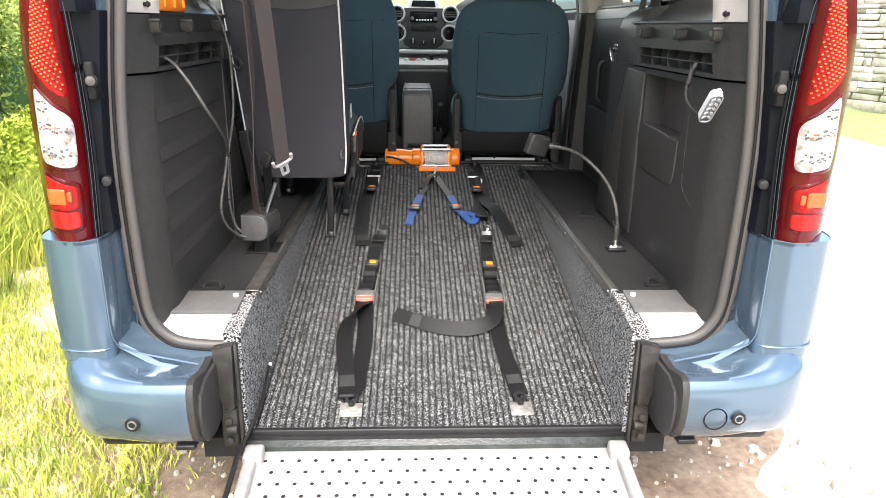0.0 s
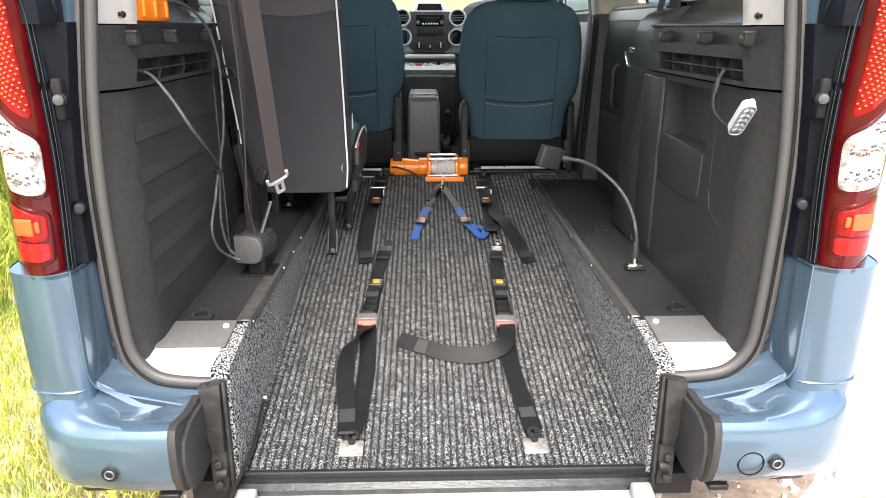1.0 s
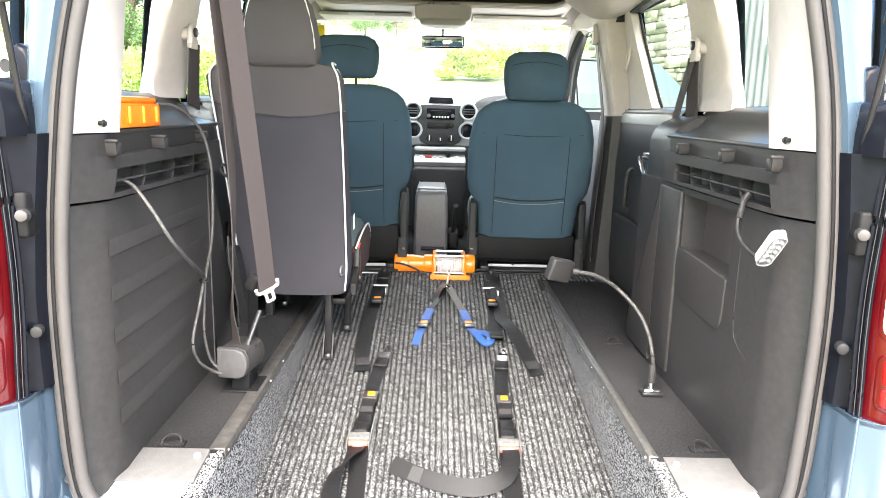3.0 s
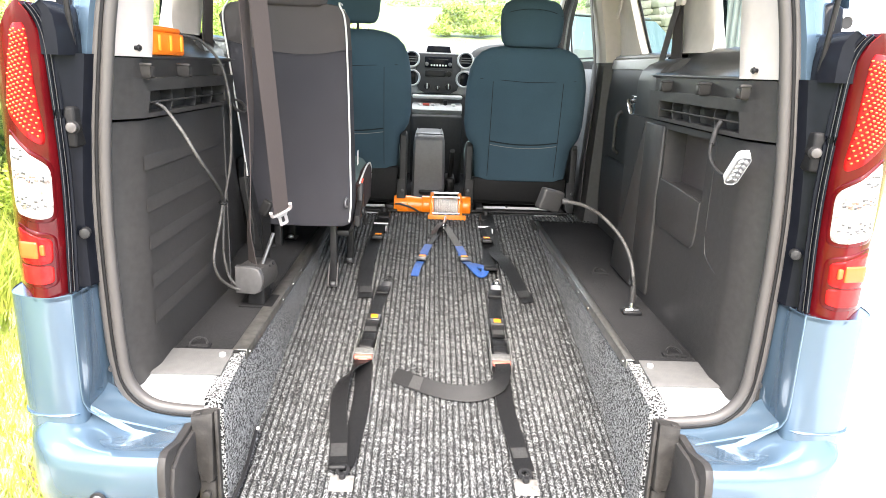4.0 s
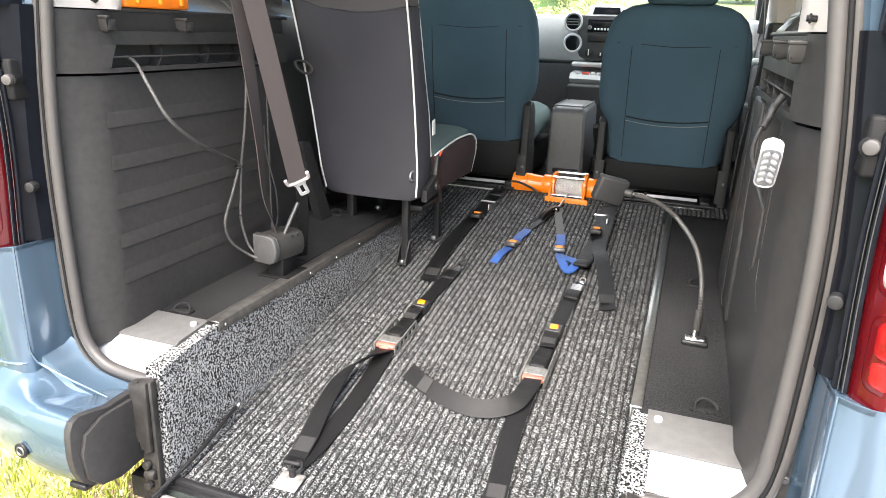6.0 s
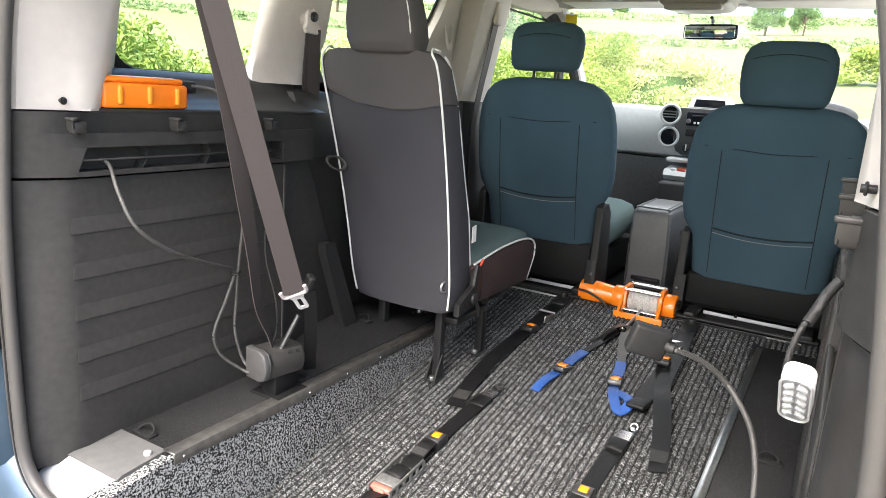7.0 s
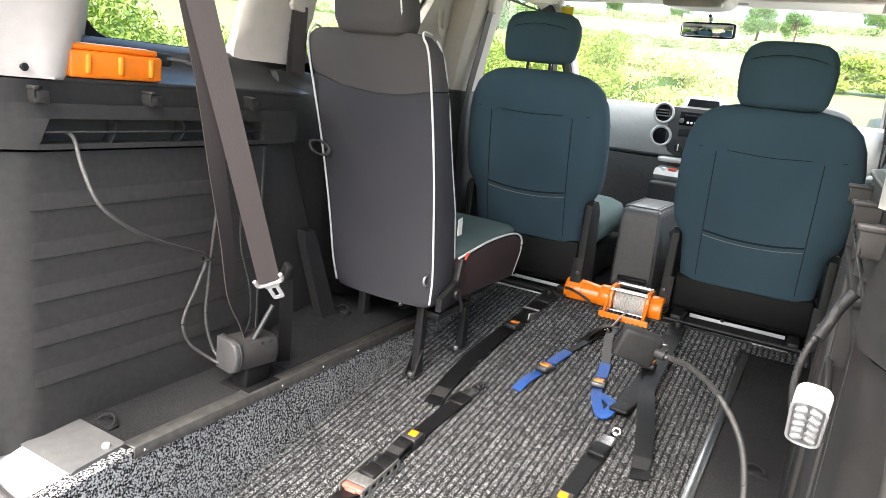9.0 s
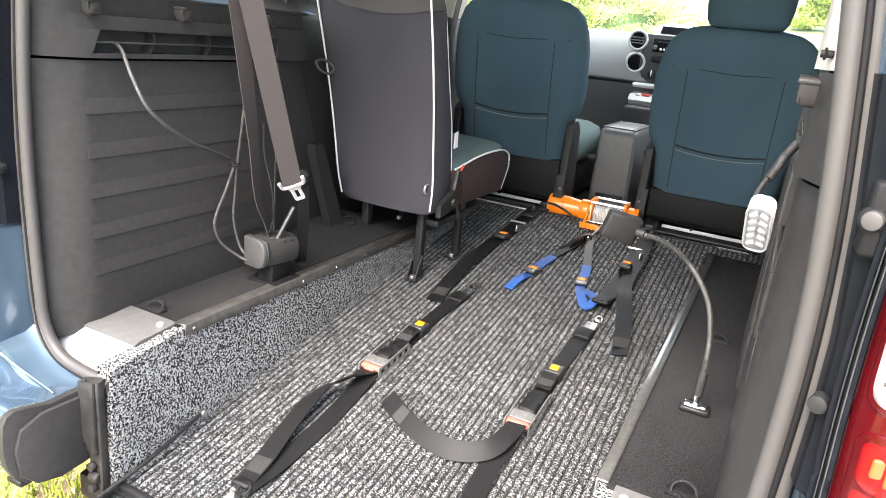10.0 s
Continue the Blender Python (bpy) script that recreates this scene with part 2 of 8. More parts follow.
def box(x0, x1, y0, y1, z0, z1, bev=0.0, seg=2, m=None):
    bm = bmesh.new()
    bmesh.ops.create_cube(bm, size=1)
    for v in bm.verts:
        v.co = Vector(((x0 + x1) / 2 + v.co.x * (x1 - x0), (y0 + y1) / 2 + v.co.y * (y1 - y0), (z0 + z1) / 2 + v.co.z * (z1 - z0)))
    if bev:
        bmesh.ops.bevel(bm, geom=bm.edges[:], offset=bev, segments=seg, profile=0.5, affect="EDGES")
        smooth(bm, 50)
    if m is not None:
        bm.transform(m)
    return bm


def join(*bms):
    out = bms[0]
    for b in bms[1:]:
        me = bpy.data.meshes.new("tmp")
        b.to_mesh(me)
        b.free()
        out.from_mesh(me)
        bpy.data.meshes.remove(me)
    return out


def prism(pts, axis, a, b, bev=0.0, seg=2, m=None):
    """A flat outline pushed along an axis from a to b. Outline pairs are the two other axes in x, y, z order."""
    bm = bmesh.new()

    def at(p, h):
        return {"x": (h, p[0], p[1]), "y": (p[0], h, p[1]), "z": (p[0], p[1], h)}[axis]

    lo, hi = [bm.verts.new(at(p, a)) for p in pts], [bm.verts.new(at(p, b)) for p in pts]
    n = len(pts)
    for i in range(n):
        bm.faces.new((lo[i], lo[(i + 1) % n], hi[(i + 1) % n], hi[i]))
    caps = [bm.faces.new(lo[::-1]), bm.faces.new(hi)]
    bmesh.ops.recalc_face_normals(bm, faces=bm.faces[:])
    if bev:
        bmesh.ops.bevel(bm, geom=list({e for f in caps for e in f.edges}), offset=bev, segments=seg, profile=0.5, affect="EDGES")
    smooth(bm, 35)
    if m is not None:
        bm.transform(m)
    return bm


def spline(pts, steps=8, closed=False):
    """A smooth line through points."""
    p = [Vector(q) for q in pts]
    n, out = len(p), []
    for i in range(n if closed else n - 1):
        a, b, c, d = (p[(i + k) % n] if closed else p[min(max(i + k, 0), n - 1)] for k in (-1, 0, 1, 2))
        for s in range(steps):
            t = s / steps
            out.append(0.5 * (2 * b + (c - a) * t + (2 * a - 5 * b + 4 * c - d) * t * t + (3 * b - a - 3 * c + d) * t ** 3))
    if not closed:
        out.append(p[-1])
    return out


def loft(rings, closed=True, caps=True, wrap=False):
    """A skin over rings of equally many points."""
    bm = bmesh.new()
    vs = [[bm.verts.new(q) for q in r] for r in rings]
    n = len(rings[0])
    for i in range(len(vs) if wrap else len(vs) - 1):
        a, b = vs[i], vs[(i + 1) % len(vs)]
        for j in range(n if closed else n - 1):
            bm.faces.new((a[j], a[(j + 1) % n], b[(j + 1) % n], b[j]))
    if caps and closed and not wrap:
        bm.faces.new(vs[0][::-1])
        bm.faces.new(vs[-1])
    bmesh.ops.recalc_face_normals(bm, faces=bm.faces[:])
    return smooth(bm)


def sweep(pts, ring, up=(0, 0, 1), closed=False, twist=0.0):
    """A cross-section (pairs: sideways, up) carried along a line."""
    rings, n = [], len(pts)
    up = Vector(up)
    side = None
    for i, p in enumerate(pts):
        d = (pts[(i + 1) % n] - pts[i - 1]) if closed else (pts[min(i + 1, n - 1)] - pts[max(i - 1, 0)])
        d.normalize()
        s = d.cross(up)
        if s.length < 0.05:
            s = side or Vector((1, 0, 0))
        s.normalize()
        side = s
        u = s.cross(d)
        c, w = math.cos(twist * i / n), math.sin(twist * i / n)
        rings.append([p + s * (a * c - b * w) + u * (a * w + b * c) for a, b in ring])
    return loft(rings, wrap=closed)


def circle(r, n=10):
    return [(r * math.cos(2 * math.pi * i / n), r * math.sin(2 * math.pi * i / n)) for i in range(n)]


def tube(pts, r, n=8, steps=6, closed=False, up=(0.013, 0.02, 1)):
    return sweep(spline(pts, steps, closed), circle(r, n), up, closed)


def ribbed_tube(pts, r, pitch=0.0045, n=9, up=(0.013, 0.02, 1)):
    """A corrugated hose: a tube whose radius swells ring by ring."""
    p = spline(pts, 40)
    line, acc = [p[0]], 0.0
    for a, b in zip(p, p[1:]):
        acc += (b - a).length
        if acc >= pitch / 2:
            line.append(b)
            acc = 0.0
    bm = sweep(line, circle(r, n), up)
    bm.verts.ensure_lookup_table()
    for i, v in enumerate(bm.verts):
        if (i // n) % 2:
            c = line[i // n]
            v.co = c + (v.co - c) * 0.72
    return smooth(bm, 80)


def strap(pts, width, thick=0.003, up=(0, 0, 1), steps=6):
    w, t = width / 2, thick / 2
    return sweep(spline(pts, steps), [(-w, -t), (w, -t), (w, t), (-w, t)], up)


def cyl(r, a, b, n=24, bev=0.0, r2=None):
    """A round bar from point a to point b."""
    a, b = Vector(a), Vector(b)
    bm = bmesh.new()
    bmesh.ops.create_cone(bm, cap_ends=True, segments=n, radius1=r, radius2=r if r2 is None else r2, depth=(b - a).length)
    if bev:
        rim = [e for e in bm.edges if abs(e.verts[0].co.z - e.verts[1].co.z) < 1e-6]
        bmesh.ops.bevel(bm, geom=rim, offset=bev, segments=2, profile=0.5, affect="EDGES")
    bm.transform(Matrix.Translation((a + b) / 2) @ (b - a).to_track_quat("Z", "Y").to_matrix().to_4x4())
    return smooth(bm)


def torus(r, rr, m=None, n=28, k=8, sx=1.0, sy=1.0, a0=0.0, a1=2 * math.pi):
    full = a1 - a0 > 6.28
    steps = n if full else n + 1
    rings = []
    for i in range(steps):
        a = a0 + (a1 - a0) * i / n
        c, s = math.cos(a), math.sin(a)
        rings.append([((r + rr * p) * c * sx, (r + rr * p) * s * sy, rr * q) for p, q in circle(1, k)])
    bm = loft(rings, wrap=full)
    if m is not None:
        bm.transform(m)
    return bm


def cushion(w, d, h, r, n=5, puff=0.0, m=None):
    """A padded block: a rounded box with bulging faces, centred on the origin."""
    bm = box(-w / 2, w / 2, -d / 2, d / 2, -h / 2, h / 2)
    bmesh.ops.subdivide_edges(bm, edges=bm.edges[:], cuts=7, use_grid_fill=True)
    lim = Vector((w / 2 - r, d / 2 - r, h / 2 - r))
    for v in bm.verts:
        q = Vector([max(-l, min(l, c)) for c, l in zip(v.co, lim)])
        o = v.co - q
        if o.length > 1e-6:
            v.co = q + o.normalized() * r if o.length > r or True else v.co
        fx, fy, fz = (1 - (2 * v.co.x / w) ** 2), (1 - (2 * v.co.y / d) ** 2), (1 - (2 * v.co.z / h) ** 2)
        v.co += Vector((math.copysign(max(0, fy * fz), v.co.x) * puff * abs(2 * v.co.x / w) ** 4,
                        math.copysign(max(0, fx * fz), v.co.y) * puff * abs(2 * v.co.y / d) ** 4,
                        math.copysign(max(0, fx * fy), v.co.z) * puff * abs(2 * v.co.z / h) ** 4))
    smooth(bm, 60)
    if m is not None:
        bm.transform(m)
    return bm


def mirrored(bm):
    """The same shape on the other side of the van."""
    b = bm.copy()
    for v in b.verts:
        if v.co.y < 0.62 and v.co.x > 0.74:  # the body's left corner stands in a little
            v.co.x -= 0.019 * min(1.0, (v.co.x - 0.74) / 0.13)
    b.transform(Matrix.Diagonal((-1, 1, 1, 1)))
    bmesh.ops.reverse_faces(b, faces=b.faces[:])
    return b


# ---- outdoors ----
def rise(x, y):
    """The land's height: flat about the van, a slope that climbs ahead of it and to its side."""
    r = math.hypot(x * 1.0, max(y, 0.0) * 1.0)
    lift = 0.0
    if r > 6:
        lift = min(r - 6, 170) * 0.135 + max(0, r - 176) * 0.01
        lift *= 0.0 if x > 3 and y < 8 else 1.0
        k = math.atan2(x, max(y, -5.0))
        lift *= max(0.0, min(1.0, (0.62 - k) / 0.25))
    back = max(0.0, min(1.0, (y + 3) / 4))
    return lift * back + 0.04 * math.sin(x * 0.21 + 1) * math.sin(y * 0.17) * min(1, r / 12)


def sheet(name, xs, ys, material, label, category, dz=0.0):
    bm = bmesh.new()
    g = [[bm.verts.new((x, y, rise(x, y) + dz)) for x in xs] for y in ys]
    for j in range(len(ys) - 1):
        for i in range(len(xs) - 1):
            bm.faces.new((g[j][i], g[j][i + 1], g[j + 1][i + 1], g[j + 1][i]))
    return solid(name, smooth(bm, 80), material, label, category, kind="structure")


def spread(a, b, n, p=2.2):
    return [math.copysign(abs(t) ** p, t) * (b if t > 0 else -a) for t in np.linspace(-1, 1, n)]


sheet("ground", spread(-900, 900, 121), spread(-900, 900, 121), GRASS_GROUND, "meadow grass land that climbs gently to the horizon", "ground")
# the drive: bare earth behind the van, pale concrete along its side
sheet("road", list(np.linspace(0.75, 5.5, 30)), list(np.linspace(-6, 12, 60)), CONCRETE, "pale sunlit concrete drive beside the van", "drive", 0.012)
vg_ = sheet("verge", list(np.linspace(-2.7, -0.6, 22)), list(np.linspace(-3.0, 4.0, 40)), DRY_GROUND, "pale dry straw and earth under the verge grass", "ground", 0.007)
for v in vg_.data.vertices:  # its rim sinks unevenly into the grass
    if min(v.co.x + 2.7, v.co.y + 3.0, 4.0 - v.co.y) < 0.55 + 0.9 * noise.noise((v.co.x * 1.3, v.co.y * 1.3, 2.2)):
        v.co.z -= 0.03
tr_ = sheet("track", list(np.linspace(-1.2, 1.15, 44)), list(np.linspace(-5, 1.3, 70)), DIRT, "brown stony earth under the ramp", "ground", 0.02)
for v in tr_.data.vertices:
    if abs(v.co.x) > 0.6:
        k = (abs(v.co.x) - 0.6) / 0.4
        v.co.x += k * 0.32 * (noise.noise((v.co.x, v.co.y * 1.7, 0.3)) + 0.5 * noise.noise((v.co.x, v.co.y * 6, 1.3)))
        v.co.z -= 0.011 * min(1, k) * (1 if v.co.x < 0 else 0.4)
rnd = random.Random(8)
vs, fs = [], []
for _ in range(1500):
    x, y, r = rnd.uniform(-0.9, 1.35), rnd.uniform(-1.6, 1.0), rnd.uniform(0.003, 0.014) * rnd.choice((0.5, 0.8, 1, 1.6))
    i = len(vs)
    ring = [(x + r * rnd.uniform(0.7, 1.2) * math.cos(a * 1.2566), y + r * rnd.uniform(0.6, 1.1) * math.sin(a * 1.2566)) for a in range(5)]
    vs += [(a, b, 0.014) for a, b in ring] + [(x + (a - x) * 0.7, y + (b - y) * 0.7, 0.020 + r * 0.6) for a, b in ring]
    fs += [(i + a, i + (a + 1) % 5, i + 5 + (a + 1) % 5, i + 5 + a) for a in range(5)] + [tuple(i + 5 + a for a in range(5))]
me = bpy.data.meshes.new("gravel")
me.from_pydata(vs, [], fs)
me.materials.append(STONE)
tagged(new("gravel", me), "pale loose stones on the trodden earth", "gravel", kind="stuff")


def scatter_blades(name, n, area, h, material, label, seed, wmin=0.003):
    rnd = random.Random(seed)
    vs, fs = [], []
    for _ in range(n):
        x, y = rnd.uniform(area[0], area[1]), rnd.uniform(area[2], area[3])
        if x > -0.80 and y < 0.7 and rnd.random() < 0.9:
            continue
        if x > -2.5 and rnd.random() > 0.60 + 1.5 * noise.noise((x * 2.6, y * 2.2, 7.7)):  # tufts with bare ground between
            continue
        z = rise(x, y)
        a, hh, w = rnd.uniform(0, 6.28), h * rnd.uniform(0.4, 1.3), rnd.uniform(wmin, wmin * 2.2)
        dx, dy, b = math.cos(a), math.sin(a), rnd.uniform(0.2, 0.8) * hh
        q = rnd.uniform(0, 6.28)
        lx, ly = math.cos(q) * b, math.sin(q) * b
        i = len(vs)
        vs += [(x - dx * w, y - dy * w, z), (x + dx * w, y + dy * w, z), (x + dx * w * 0.8 + lx * 0.35, y + dy * w * 0.8 + ly * 0.35, z + hh * 0.6),
               (x - dx * w * 0.8 + lx * 0.35, y - dy * w * 0.8 + ly * 0.35, z + hh * 0.6), (x + lx, y + ly, z + hh * 0.95)]
        fs += [(i, i + 1, i + 2, i + 3), (i + 3, i + 2, i + 4)]
    me = bpy.data.meshes.new(name)
    me.from_pydata(vs, [], fs)
    me.materials.append(material)
    return tagged(new(name, me), label, "grass", kind="stuff")


scatter_blades("grass", 110000, (-4.2, -0.70, -0.9, 5.5), 0.075, GRASS, "bright green grass along the hedge and the van", 3, 0.0018)
scatter_blades("tall_grass", 22000, (-3.0, -2.1, -0.6, 6.0), 0.40, GRASS, "tall green grass at the foot of the hedge", 5, 0.0026)
scatter_blades("dry_grass", 30000, (-2.2, -0.42, -1.0, 3.0), 0.045, STRAW, "straw-coloured dry grass at the edge of the earth", 4, 0.0016)


def leaf_cloud(name, centres, n, size, material, label, category, seed, kind="", parent=None):
    """Many small leaves about clump centres (x, y, z, radius, height)."""
    rnd = random.Random(seed)
    vs, fs = [], []
    for _ in range(n):
        cx, cy, cz, r, h = rnd.choice(centres)
        th, ph, rr = rnd.uniform(0, 6.28), math.acos(rnd.uniform(-1, 1)), rnd.random() ** 0.4
        p = Vector((cx + r * rr * math.sin(ph) * math.cos(th), cy + r * rr * math.sin(ph) * math.sin(th), cz + h * rr * math.cos(ph)))
        d = Vector((rnd.gauss(0, 1), rnd.gauss(0, 1), rnd.gauss(0, 0.7) + 0.3)).normalized()
        s = d.orthogonal().normalized()
        s = Matrix.Rotation(rnd.uniform(0, 6.28), 3, d) @ s
        u = d.cross(s)
        l = size * rnd.uniform(0.6, 1.4)
        i = len(vs)
        vs += [p - s * l, p + u * l * 0.45 + d * l * 0.12, p + s * l, p - u * l * 0.45 + d * l * 0.12]
        fs += [(i, i + 1, i + 2, i + 3)]
    me = bpy.data.meshes.new(name)
    me.from_pydata(vs, [], fs)
    me.materials.append(material)
    ob = new(name, me)
    if parent:
        ob.parent = parent
        return ob
    return tagged(ob, label, category, kind=kind)


def hedge(label, a, b, height, depth, n, size, seed, material=LEAF, step=0.35):
    rnd = random.Random(seed)
    a, b = Vector(a), Vector(b)
    k = max(2, int((b - a).length / step))
    cs = []
    for i in range(k + 1):
        p = a.lerp(b, i / k)
        for f in (0.25, 0.6, 0.85):
            hh = height * f * rnd.uniform(0.9, 1.12)
            cs.append((p.x + rnd.gauss(0, depth * 0.3), p.y + rnd.gauss(0, depth * 0.3), rise(p.x, p.y) + hh, depth * rnd.uniform(0.4, 0.7), height * 0.2))
    h = leaf_cloud("hedge", cs, n, size, material, label, "hedge", seed)
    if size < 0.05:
        # dark green sheet inside, standing in for the shade between the leaves
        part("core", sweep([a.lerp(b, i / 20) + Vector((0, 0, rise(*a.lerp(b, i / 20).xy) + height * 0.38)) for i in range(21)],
                           [(-depth * 0.16, -height * 0.4), (depth * 0.16, -height * 0.4), (depth * 0.1, height * 0.25), (-depth * 0.1, height * 0.25)]), HEDGE_SHADE, h)
    return h


def tree(label, x, y, height, seed, n=2600, leaf=0.35):
    rnd = random.Random(seed)
    z = rise(x, y)
    t = thing("tree", label, "tree", "field trees")
    wood = [tube([(x, y, z - 0.2), (x + 0.1, y, z + height * 0.3), (x, y + 0.1, z + height * 0.7)], height * 0.03, 7)]
    cs = []
    for i in range(18):
        a, f = rnd.uniform(0, 6.28), rnd.uniform(0.22, 0.92)
        r = height * 0.32 * (1.15 - abs(f - 0.55))
        e = Vector((x + math.cos(a) * r * rnd.uniform(0.5, 1), y + math.sin(a) * r * rnd.uniform(0.5, 1), z + height * f))
        wood.append(tube([(x, y, z + height * f * 0.6), tuple((Vector((x, y, z + height * f * 0.75)) + e) / 2), tuple(e)], height * 0.009, 5, 3))
        cs.append((*e, height * rnd.uniform(0.15, 0.25), height * rnd.uniform(0.11, 0.18)))
    part("trunk", join(*wood), BARK, t)
    leaf_cloud("crown", cs, n, leaf, LEAF_TREE, "", "", seed, parent=t)
    return t


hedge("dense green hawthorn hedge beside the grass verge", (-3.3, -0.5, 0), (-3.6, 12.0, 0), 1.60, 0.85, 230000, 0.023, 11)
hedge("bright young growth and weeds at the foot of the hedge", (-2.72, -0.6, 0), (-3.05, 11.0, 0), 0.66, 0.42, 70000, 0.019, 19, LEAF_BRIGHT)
hedge("light green hedge across the end of the lane", (-9.5, 13.0, 0), (-2.6, 16.0, 0), 1.15, 1.3, 42000, 0.042, 12, LEAF_LIGHT)
hedge("clipped round green hedge at the field gate", (0.35, 24.0, 0), (2.3, 24.3, 0), 1.05, 0.7, 8000, 0.06, 13)
hedge("tall green hedge across the lane behind the van", (-14.0, -16.0, 0), (14.0, -17.0, 0), 2.4, 1.4, 14000, 0.09, 18)
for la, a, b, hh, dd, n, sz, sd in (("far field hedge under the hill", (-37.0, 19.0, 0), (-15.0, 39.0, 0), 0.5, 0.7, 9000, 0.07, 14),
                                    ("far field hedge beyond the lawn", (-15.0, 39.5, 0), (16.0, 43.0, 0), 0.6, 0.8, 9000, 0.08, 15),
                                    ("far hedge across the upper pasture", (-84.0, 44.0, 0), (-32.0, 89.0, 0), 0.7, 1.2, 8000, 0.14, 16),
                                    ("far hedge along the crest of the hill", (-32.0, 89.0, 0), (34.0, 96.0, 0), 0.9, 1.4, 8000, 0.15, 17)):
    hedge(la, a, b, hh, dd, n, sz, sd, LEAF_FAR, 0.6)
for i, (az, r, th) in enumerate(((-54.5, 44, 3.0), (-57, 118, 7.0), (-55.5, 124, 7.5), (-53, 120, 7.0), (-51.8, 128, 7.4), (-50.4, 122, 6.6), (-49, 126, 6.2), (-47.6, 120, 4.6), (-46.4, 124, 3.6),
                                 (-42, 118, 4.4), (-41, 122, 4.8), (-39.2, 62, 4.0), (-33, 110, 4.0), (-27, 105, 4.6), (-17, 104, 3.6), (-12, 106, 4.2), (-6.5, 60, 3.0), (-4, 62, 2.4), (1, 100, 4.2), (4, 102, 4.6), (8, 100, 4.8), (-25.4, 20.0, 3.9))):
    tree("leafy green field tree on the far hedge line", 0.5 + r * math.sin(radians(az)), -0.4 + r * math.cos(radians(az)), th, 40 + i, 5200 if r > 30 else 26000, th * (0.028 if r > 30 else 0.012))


def stone_wall(name, x0, y0, x1, y1, h, rows, seed, label, depth=0.35, material=STONE):
    """Rough coursed stones, each its own piece on a mortar core."""
    rnd = random.Random(seed)
    base = thing(name, label, "wall", kind="structure")
    d = Vector((x1 - x0, y1 - y0, 0))
    L = d.length
    ang = math.degrees(math.atan2(d.y, d.x))
    m = pose(x0, y0, 0, 0, 0, ang)
    part("core", box(0, L, 0.045, depth, -0.2, h - 0.03, m=m), MORTAR, base)
    shapes = []
    for i in range(6):
        b = box(-0.5, 0.5, -0.5, 0.5, -0.5, 0.5, 0.05, 1)
        for v in b.verts:
            v.co += Vector((rnd.uniform(-0.06, 0.06), rnd.uniform(-0.1, 0.1), rnd.uniform(-0.08, 0.08)))
        me = bpy.data.meshes.new("stone")
        b.to_mesh(me)
        b.free()
        me.materials.append(material)
        shapes.append(me)
    rh, z = h / rows, 0.0
    while z < h:
        hh = rh * rnd.choice((0.55, 0.8, 1.0, 1.0, 1.5))
        u = -rnd.uniform(0, 0.15)
        while u < L:
            w = rnd.uniform(0.13, 0.50) * (rh / 0.13) ** 0.5
            halves = (hh,) if hh < rh * 1.2 or rnd.random() < 0.5 else (hh * 0.45, hh * 0.55)  # one tall stone or two flat ones
            zz = z
            for q in halves:
                s = new("stone", rnd.choice(shapes))
                s.parent = base
                s.matrix_basis = m @ Matrix.Translation((u + w / 2, 0.05 + rnd.uniform(-0.015, 0.015), zz + q / 2)) @ Matrix.Diagonal((w * 0.965, 0.16, q * 0.91, 1))
                zz += q
            u += w
        z += hh
    return base


stone_wall("wall_garden", 6.9, 12.3, 9.6, 6.0, 1.8, 13, 5, "pale rough dry stone garden wall beyond the drive")
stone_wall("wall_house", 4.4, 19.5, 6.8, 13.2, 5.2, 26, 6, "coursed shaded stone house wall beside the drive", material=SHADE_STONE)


def parked_car(x, y, turn):
    """A small saloon beyond the drive."""
    c = thing("parked_car", "pale silver-blue parked car on the drive", "car")
    m = pose(x, y, rise(x, y), 0, 0, turn)

    def low_part(bm):
        bm.transform(m)
        return bm

    body = [[(w * a, yy, z) for a, z in ((-1, 0.28), (-1.02, 0.55), (-0.97, top), (0, top + 0.03), (0.97, top), (1.02, 0.55), (1, 0.28))] for yy, w, top in ((-2.0, 0.66, 0.62), (-1.9, 0.76, 0.74), (-0.9, 0.82, 0.90), (0.2, 0.83, 0.92), (1.5, 0.82, 0.92), (1.95, 0.76, 0.80), (2.02, 0.68, 0.6))]
    part("body", low_part(loft(body)), CAR_PAINT, c)
    cab = [[(w * a, yy + dy * (z - 0.9), z) for a, z in ((-1, 0.9), (-0.86, 1.42), (0, 1.46), (0.86, 1.42), (1, 0.9))] for yy, w, dy in ((-1.0, 0.76, 1.2), (-0.9, 0.78, 1.15), (1.5, 0.77, -0.5), (1.6, 0.74, -0.5))]
    part("cabin_glass", low_part(loft(cab)), CAR_GLASS, c, "dark tinted car windows")
    part("roof", low_part(box(-0.64, 0.64, -0.30, 1.26, 1.435, 1.475, 0.02)), CAR_PAINT, c)
    for px in (-0.62, 0.62):
        part("headlamp", low_part(cushion(0.26, 0.1, 0.13, 0.04, m=pose(px * 0.9, -1.95, 0.66))), TAIL_CLEAR, c)
    for px in (-0.78, 0.78):
        for py in (-1.25, 1.3):
            w = part("wheel", low_part(cyl(0.30, (px - 0.09, py, 0.30), (px + 0.09, py, 0.30), 24, 0.03)), TYRE, c)
            part("rim", low_part(cyl(0.19, (px - 0.095, py, 0.30), (px + 0.095, py, 0.30), 16)), SILVER, w)
    return c


CAR_PAINT = mat("silver_blue_paint", (0.075, 0.09, 0.09), 0.5, 0.3, 0.05, 300, coat=0.2)
CAR_GLASS = mat("car_glass", (0.05, 0.085, 0.085), 0.1, 0.0, 0.1, 10, coat=1.0)
